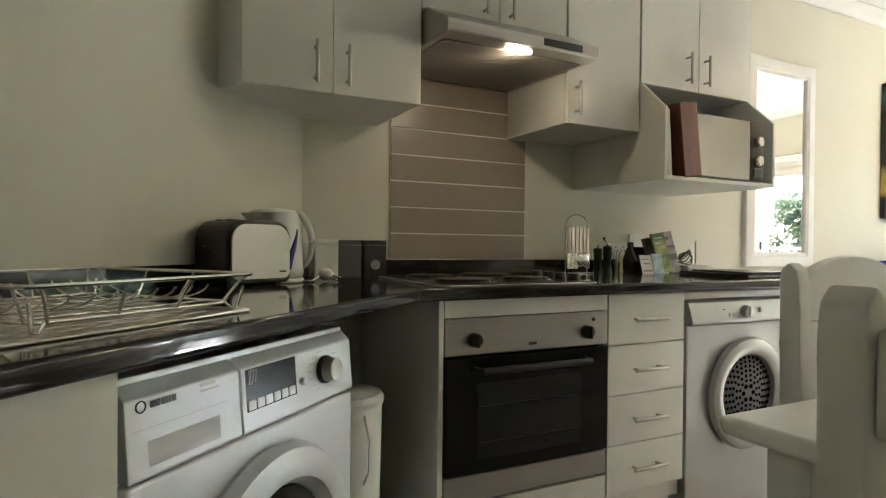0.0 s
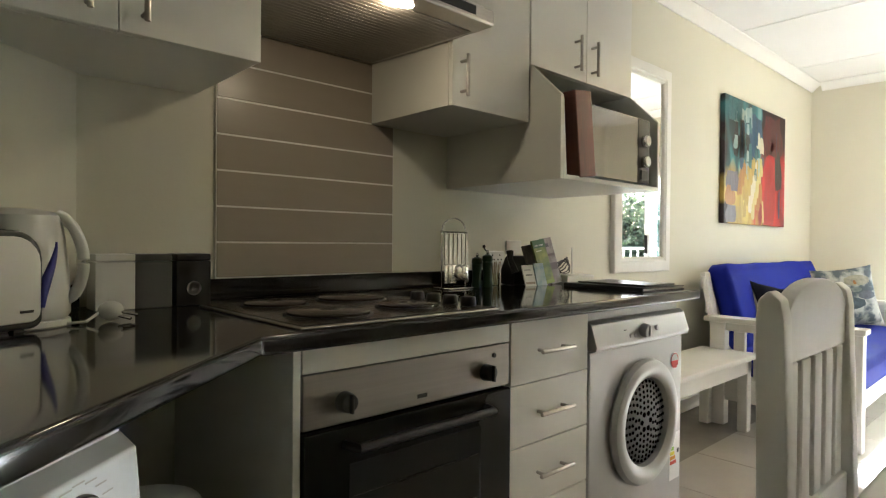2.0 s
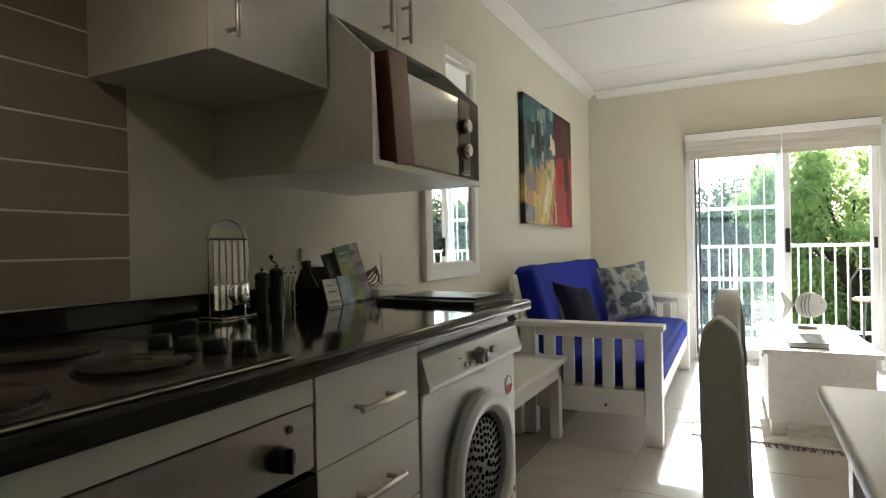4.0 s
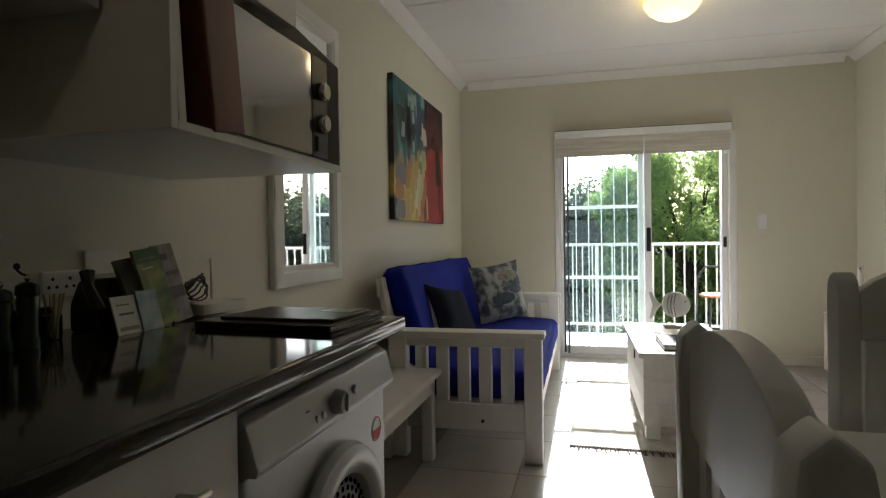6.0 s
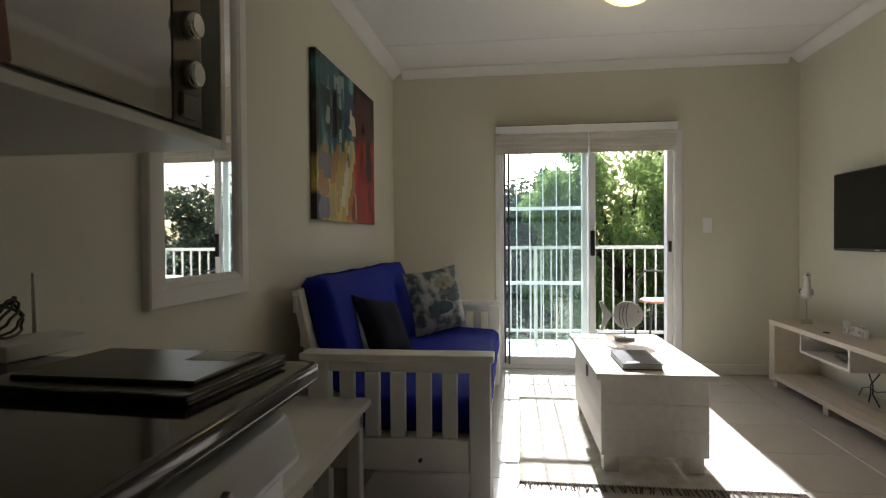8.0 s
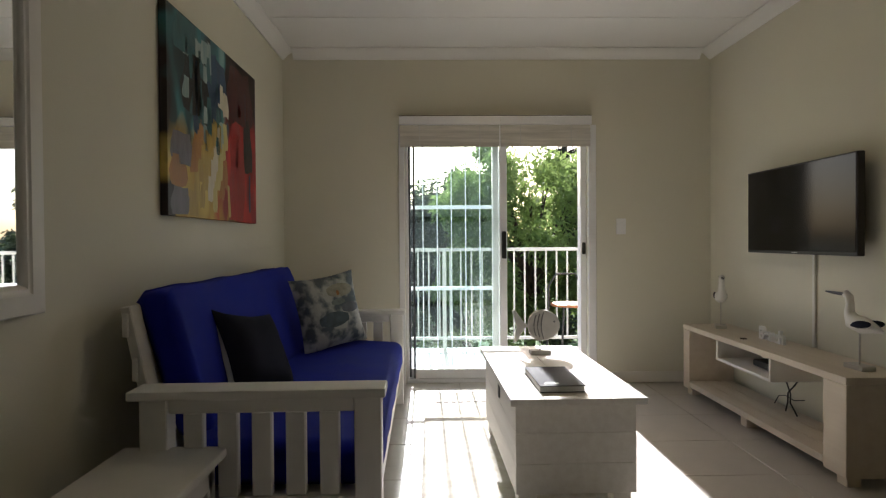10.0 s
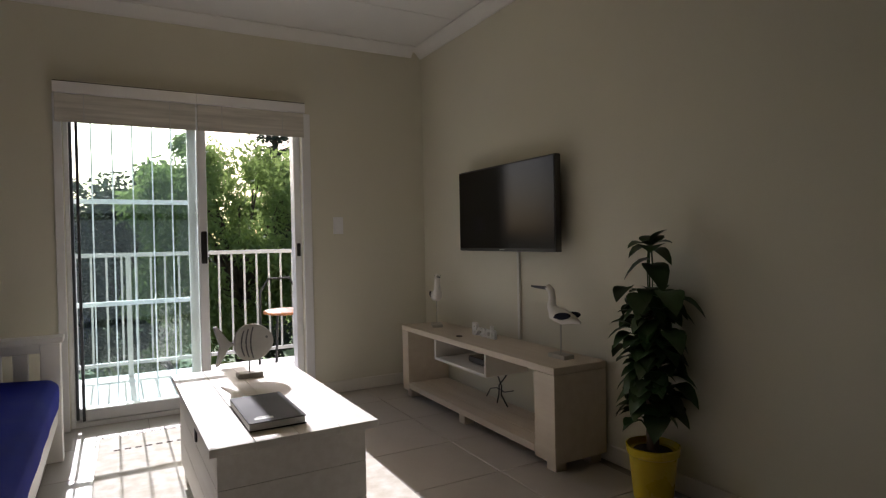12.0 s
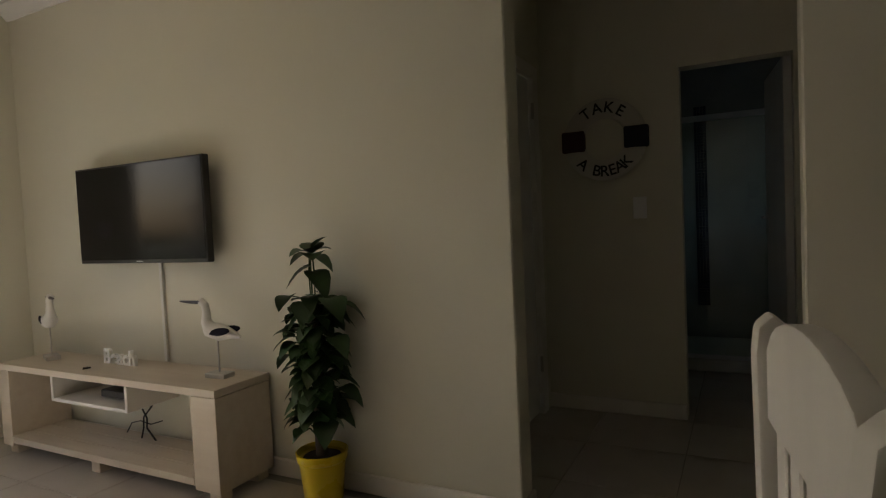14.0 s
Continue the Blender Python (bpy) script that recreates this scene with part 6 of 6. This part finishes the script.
def gull(x, y, z, rz, size, label):
    g = thing("seabird_ornament", pose(x, y, z, 0, 0, rz), label, "ornament", "wooden seabirds")
    q = size
    part("base", Shape().box(-0.06 * q, 0.06 * q, -0.035 * q, 0.035 * q, 0, 0.022 * q, 0.002), PALE_WOOD, g)
    part("leg", Shape().cyl((0, 0, 0.022 * q), (0, 0, 0.18 * q), 0.004 * q, seg=8), PALE_WOOD, g)
    s = Shape().tube([(-0.14 * q, 0, 0.193 * q), (-0.09 * q, 0, 0.206 * q), (-0.02 * q, 0, 0.213 * q), (0.04 * q, 0, 0.223 * q), (0.065 * q, 0, 0.263 * q), (0.06 * q, 0, 0.308 * q), (0.068 * q, 0, 0.340 * q), (0.088 * q, 0, 0.353 * q), (0.10 * q, 0, 0.348 * q)],
                     [0.006 * q, 0.022 * q, 0.042 * q, 0.038 * q, 0.024 * q, 0.018 * q, 0.019 * q, 0.019 * q, 0.010 * q], 14)
    part("body", s, WHITE_WOOD, g)
    part("beak", Shape().tube([(0.10 * q, 0, 0.350 * q), (0.17 * q, 0, 0.351 * q), (0.225 * q, 0, 0.354 * q)], [0.009 * q, 0.0075 * q, 0.004 * q], 8), BLACK_PLASTIC, g)
    for sy in (-1, 1):
        part("wing", Shape().ball((-0.045 * q, sy * 0.034 * q, 0.220 * q), (0.066 * q, 0.010 * q, 0.018 * q), 16, 8, Matrix.Rotation(radians(8), 4, "Y")), NAVY_CLOTH, g, "dark blue painted wing")
        part("eye", Shape().ball((0.085 * q, sy * 0.018 * q, 0.356 * q), (0.003 * q, 0.003 * q, 0.003 * q), 8, 6), BLACK_PLASTIC, g)


gull(4.478, -0.84, 0.4875, 3, 0.96, "white wooden gull with dark blue wings on a rod")
gull(5.755, -0.83, 0.4875, 158, 0.98, "white wooden gull turned towards the room on a rod")


def text_mesh(name, text, size, depth, mtl):
    cu = bpy.data.curves.new(name, "FONT")
    cu.body, cu.size, cu.extrude, cu.align_x = text, size, depth / 2, "CENTER"
    cu.offset = size * (0.028 if len(text) > 1 else 0.012)
    tmp = bpy.data.objects.new("tmp_text", cu)
    scene.collection.objects.link(tmp)
    me = bpy.data.meshes.new_from_object(tmp.evaluated_get(bpy.context.evaluated_depsgraph_get()))
    bpy.data.objects.remove(tmp)
    me.name = name
    me.materials.clear()
    me.materials.append(mtl)
    return me


be = new("word_sign", text_mesh("word_sign", "Beach", 0.105, 0.02, material("white_letters", (0.88, 0.88, 0.86), 0.4, vary=0.01)))
be.matrix_basis = pose(5.215, -0.865, 0.4885, 90, 0, 180)
tagged(be, "white wooden letters spelling Beach on the television bench", "letters")
sb = thing("decoder_box", pose(4.985, -0.94, 0.3442), "black decoder box on the hanging shelf", "decoder")
part("case", Shape().box(0, 0.24, 0, 0.18, 0.004, 0.042, 0.003), BLACK_PLASTIC, sb)
part("front", Shape().box(0.004, 0.236, 0.1802, 0.184, 0.008, 0.038, 0.001), DARK_METAL, sb)
for x in (0.02, 0.20):
    for y in (0.02, 0.14):
        part("foot", Shape().box(x, x + 0.02, y, y + 0.02, 0, 0.004), BLACK_PLASTIC, sb)
s = Shape()
s.tube([(5.02, -0.90, 0.34), (5.04, -0.89, 0.30), (5.10, -0.89, 0.24), (5.12, -0.90, 0.17), (5.14, -0.90, 0.111)], 0.0045, 6)
s.tube([(5.14, -0.90, 0.34), (5.12, -0.89, 0.31), (5.06, -0.88, 0.24), (5.08, -0.89, 0.18), (5.03, -0.90, 0.111)], 0.0045, 6)
s.tube([(5.00, -0.92, 0.22), (5.06, -0.90, 0.20), (5.14, -0.90, 0.21), (5.24, -0.92, 0.18), (5.30, -0.93, 0.111)], 0.0035, 6)
solid("power_cables", s, BLACK_PLASTIC, "tangled black cables behind the television bench", "cable", m=Matrix.Diagonal((1, 1, 0.905, 1)))
st = Shape()
st.prism([((0.022 if k % 2 == 0 else 0.009) * math.cos(math.pi * k / 5), (0.022 if k % 2 == 0 else 0.009) * math.sin(math.pi * k / 5)) for k in range(10)], 0, 0.008, "z", 0.002)
solid("starfish", st, BARK, "small dried starfish on the television bench", "starfish", m=pose(5.30, -0.74, 0.4872, 0, 0, 20))

# pot plant
pp = thing("pot_plant", pose(3.938, -0.865, 0), "tall green climbing plant in a yellow pot", "plant")
part("pot", Shape().lathe([(0.074, 0), (0.078, 0.004), (0.096, 0.180), (0.104, 0.186), (0.108, 0.218), (0.103, 0.221), (0.096, 0.196), (0.0, 0.191)], 36), YELLOW, pp, "glazed yellow pot")
part("soil", Shape().lathe([(0.095, 0.192), (0.05, 0.200), (0, 0.202)], 24), SOIL, pp)
part("moss_pole", Shape().cyl((0, 0, 0.195), (0, 0, 0.86), 0.026, 0.022, 12), BARK, pp)
rnd = random.Random(8)


def heart_leaf(s, base, direction, size, droop):
    """A pointed heart-shaped leaf, folded a little along its midrib."""
    d = Vector(direction).normalized()
    side = d.cross(Vector((0, 0, 1))).normalized()
    nor = side.cross(d)
    rows = [(-0.10, 0.26), (0.04, 0.50), (0.22, 0.58), (0.48, 0.50), (0.78, 0.27), (1.0, 0.0)]
    prev = None
    for t, w in rows:
        c = base + d * (t * size) - Vector((0, 0, 1)) * (droop * size * t * t) + nor * (0.02 * size * math.sin(t * 3))
        up = nor * (w * size * 0.22)
        cur = [s.bm.verts.new(c - side * w * size + up), s.bm.verts.new(c), s.bm.verts.new(c + side * w * size + up)]
        if prev:
            s.bm.faces.new((prev[0], prev[1], cur[1], cur[0]))
            s.bm.faces.new((prev[1], prev[2], cur[2], cur[1]))
        prev = cur


def leaf_at(z, a, r, size, up, droop):
    s = Shape()
    c, sn = math.cos(a), math.sin(a)
    p0 = Vector((0.02 * c, 0.02 * sn, z - 0.05))
    p1 = Vector((r * c, r * sn, z))
    s.tube([p0, (p0 + p1) / 2 + Vector((0, 0, 0.02)), p1], 0.0022, 4)
    heart_leaf(s, p1, (c + rnd.uniform(-0.4, 0.4), sn + rnd.uniform(-0.4, 0.4), up), size, droop)
    part("leaf", s, GREEN_LEAF, pp)


for k in range(190):
    z = 0.33 + 0.54 * ((k * 0.618) % 1.0)
    leaf_at(z, rnd.uniform(0, 6.2832), rnd.uniform(0.03, 0.095), rnd.uniform(0.055, 0.088), rnd.uniform(-0.8, 0.4), rnd.uniform(0.2, 0.6))
for a, z, r, sz in ((-2.6, 0.82, 0.12, 0.09), (2.9, 0.70, 0.12, 0.09), (-2.9, 0.48, 0.11, 0.09), (2.7, 0.86, 0.15, 0.10), (0.1, 0.86, 0.12, 0.085), (0.3, 0.62, 0.11, 0.085), (-0.2, 0.42, 0.11, 0.09), (2.5, 0.36, 0.10, 0.09)):
    leaf_at(z, a, r, sz, -0.3, 0.6)
for dx in (-0.008, 0.006, 0.014):
    part("top_stem", Shape().tube([(dx, 0, 0.84), (dx * 1.3 - 0.004, 0.004, 0.95), (dx * 0.6, 0, 1.035)], 0.0035, 6), GREEN_LEAF, pp)
for a, z, up, dr, sz in ((0.2, 1.03, 0.1, 0.6, 0.09), (1.3, 1.04, 0.4, 0.5, 0.10), (2.3, 1.03, 0.3, 0.5, 0.10), (3.2, 1.02, 0.0, 0.7, 0.09), (4.2, 1.04, 0.5, 0.4, 0.09), (5.2, 1.05, 0.7, 0.3, 0.09), (2.8, 0.96, -0.5, 0.7, 0.10), (0.6, 0.98, -0.3, 0.6, 0.10), (3.6, 1.06, 1.0, 0.2, 0.08)):
    s = Shape()
    heart_leaf(s, Vector((0.012 * math.cos(a), 0.012 * math.sin(a), z)), (math.cos(a), math.sin(a), up), sz, dr)
    part("leaf", s, GREEN_LEAF, pp)

# wall switches
for nm, m in (("balcony", pose(WX, -0.314, 1.190, 0, 0, -90)), ("hall", pose(2.87, HB, 1.17, 0, 0, 180))):
    sw = thing("light_switch", m, "white light switch plate on the wall", "switch", "light switches")
    part("plate", Shape().box(-0.036, 0.036, -0.014, -0.001, -0.06, 0.06, 0.004, 2), UPVC, sw)
    part("rocker", Shape().box(-0.012, 0.012, -0.018, -0.0142, -0.03, 0.03, 0.002), UPVC, sw)

# ceiling lamp
cl = thing("ceiling_lamp", pose(4.70, 0.565, CEIL), "lit amber glass dome ceiling lamp", "ceiling lamp")
part("base", Shape().lathe([(0.10, -0.03), (0.12, -0.025), (0.125, -0.001)], 36), CHROME, cl)
DOME = glowing("dome_glow", (1.0, 0.70, 0.20), 1.1, (0.75, 0.6, 0.3))
part("shade", Shape().lathe([(0.0, -0.135), (0.05, -0.13), (0.10, -0.11), (0.14, -0.08), (0.165, -0.04), (0.168, -0.03), (0.16, -0.03)], 40), DOME, cl, "glowing amber glass dome")
lamp("ceiling_lamp_light", "POINT", pose(4.70, 0.565, CEIL - 0.2), 1.2, (1.0, 0.75, 0.4), radius=0.1)

# hall: lifebuoy, door, bathroom
lb = thing("lifebuoy_sign", pose(3.048, HB + 0.028, 1.56, 0, 0, 180), "white wooden lifebuoy sign with dark bands", "wall sign")
prof = [(0.115 + 0.0575 + 0.0575 * math.cos(a), 0.018 * math.sin(a)) for a in np.linspace(0, 2 * math.pi, 17)]
s = Shape()
rings = []
for k in range(64):
    th = 2 * math.pi * k / 64
    rings.append([s.bm.verts.new((r * math.cos(th), d, r * math.sin(th))) for r, d in prof[:-1]])
for k in range(64):
    a, c = rings[k], rings[(k + 1) % 64]
    for j in range(16):
        s.bm.faces.new((a[j], a[(j + 1) % 16], c[(j + 1) % 16], c[j]))
part("ring", s, material("cream_rope", (0.60, 0.57, 0.50), 0.7, vary=0.06), lb)
BAND_RED = material("maroon_band", (0.06, 0.018, 0.016), 0.8, vary=0.1)
BAND = material("navy_band", (0.02, 0.022, 0.04), 0.8, vary=0.1)
for sx in (-1, 1):
    part("band", Shape().box(sx * 0.108, sx * 0.238, -0.024, 0.024, -0.06, 0.06, 0.01, 2), (BAND if sx > 0 else BAND_RED), lb)
INK = material("black_letters", (0.012, 0.012, 0.014), 0.6, vary=0.05)
for word, a0, step, flip in (("TAKE", 57, -22, 1), ("A BREAK", -134, 15.0, -1)):
    if flip == 1:
        angles = [90 + 33 - 22 * k for k in range(4)]
    else:
        angles = [-90 - 42 + 14 * k for k in range(7)]
    for ch_, an in zip(word, angles):
        if ch_ == " ":
            continue
        me = text_mesh("letter", ch_, 0.085, 0.003, INK)
        o = new("letter", me)
        o.parent = lb
        r = 0.148 if flip == 1 else 0.205
        rot = an - 90 if flip == 1 else an + 90
        o.matrix_basis = Matrix.Translation((r * math.cos(radians(an)), -0.0205, r * math.sin(radians(an)))) @ Matrix.Rotation(radians(-rot), 4, "Y") @ Matrix.Rotation(radians(90), 4, "X")
dh = thing("door_2", pose(3.42, -1.82, 0), "white painted hall door in its frame, shut", "door", kind="structure")
s = Shape().box(-0.012, 0.02, -0.48, -0.40, 0, 2.0, 0.003).box(-0.012, 0.02, 0.40, 0.48, 0, 2.0, 0.003).box(-0.012, 0.02, -0.40, 0.40, 1.93, 2.0, 0.003)
part("door_frame", s, TRIM_PAINT, dh)
part("door_leaf", Shape().box(0.02, 0.06, -0.398, 0.398, 0.006, 1.926, 0.003), WHITE_WOOD, dh)
for z in (0.25, 1.7):
    part("hinge", Shape().cyl((-0.004, -0.396, z), (-0.004, -0.396, z + 0.09), 0.008, seg=10), STEEL, dh)
sh = thing("shower_cubicle", pose(0, 0, 0), "glass shower cubicle with a white metal frame", "shower")
part("tray", Shape().box(2.0, 2.94, -4.28, -3.46, 0.001, 0.09, 0.01), WHITE_PLASTIC, sh)
part("frame_rail", Shape().box(2.0, 2.94, -3.50, -3.47, 1.76, 1.80, 0.003), UPVC, sh)
part("frame_rail", Shape().box(2.0, 2.94, -3.50, -3.47, 0.091, 0.12, 0.003), UPVC, sh)
part("frame_post", Shape().box(2.19, 2.22, -3.50, -3.47, 0.12, 1.76, 0.003), SILVER, sh)
g = part("shower_glass", Shape().box(2.22, 2.93, -3.488, -3.482, 0.12, 1.76), GLASS, sh)
g.visible_shadow = False
part("door_knob", Shape().box(2.16, 2.18, -3.46, -3.44, 0.95, 1.15, 0.004), DARK_METAL, sh)
ms = thing("mosaic_strip", pose(2.62, -4.30, 0), "upright strip of small blue mosaic tiles", "mosaic", kind="structure")
MOSAIC = material("blue_mosaic", (0.10, 0.11, 0.16), 0.25, vary=0.2, scale=20, island=0.6)
mm = mesh_of("mosaic_tile", Shape().box(0, 0.021, 0.001, 0.006, 0, 0.021, 0.001), MOSAIC)
for i in range(4):
    for j in range(70):
        o = new("mosaic_tile", mm)
        o.parent = ms
        o.location = (i * 0.0235, 0, 0.35 + j * 0.0235)
bd = thing("door_3", pose(BX0 + 0.02, HB - 0.115, 0, 0, 0, -84), "white bathroom door standing open", "door", kind="structure")
part("door_leaf", Shape().box(0, 0.62, -0.02, 0.02, 0.008, 1.91, 0.004), WHITE_WOOD, bd)
part("door_handle", Shape().box(0.55, 0.575, 0.021, 0.03, 0.98, 1.15, 0.003).tube([(0.56, 0.03, 1.08), (0.56, 0.05, 1.08), (0.47, 0.052, 1.08)], 0.008, 8), STEEL, bd)

# balcony chair and table
bch = thing("balcony_chair", pose(7.52, -0.24, -0.03, 0, 0, 8), "black metal bistro chair with a wooden seat", "chair")
part("seat", Shape().lathe([(0.19, 0.475), (0.205, 0.48), (0.205, 0.498), (0.19, 0.504), (0, 0.502)], 28), material("orange_wood", (0.36, 0.13, 0.04), 0.5, vary=0.15, scale=8, fine=40, stretch=(8, 1, 1)), bch, "round orange-brown wooden seat")
part("frame", Shape().tube([(0.19, 0.19, 0), (0.17, 0.18, 0.45), (0.19, 0.17, 0.66), (0.17, 0.10, 0.78), (0.17, -0.10, 0.78), (0.19, -0.17, 0.66), (0.17, -0.18, 0.45), (0.19, -0.19, 0)], 0.011, 8), BLACK_PLASTIC, bch)
for sy in (-1, 1):
    part("front_leg", Shape().tube([(-0.15, sy * 0.14, 0.475), (-0.19, sy * 0.18, 0)], 0.011, 8), BLACK_PLASTIC, bch)
bt = thing("balcony_table", pose(7.45, -0.82, -0.03), "round pale balcony table", "table")
part("top", Shape().lathe([(0.28, 0.70), (0.30, 0.705), (0.30, 0.725), (0.28, 0.73), (0, 0.73)], 32), UPVC, bt)
part("stem", Shape().cyl((0, 0, 0.02), (0, 0, 0.70), 0.025, seg=12), BLACK_PLASTIC, bt)
part("foot", Shape().lathe([(0.2, 0), (0.2, 0.012), (0.03, 0.03)], 24), BLACK_PLASTIC, bt)

# ---- floor tiles ----
for i in range(-9, 8):
    for j in range(-4, 5):
        x, y = 3.09 + TS * (i + 0.5), -0.48 + TS * (j + 0.5)
        if x < WX + 0.1 and x > -1.3 and y < WY + 0.2:
            if y > -1.15 or 1.8 < x < 3.6:
                o = new("tile", tile_mesh)
                o.parent = floor
                o.location = (x, y, 0)
for j in range(-9, -4):
    for i in range(-3, 1):
        o = new("tile", tile_mesh)
        o.parent = floor
        o.location = (3.09 + TS * (i + 0.5), -0.48 + TS * (j + 0.5), 0)
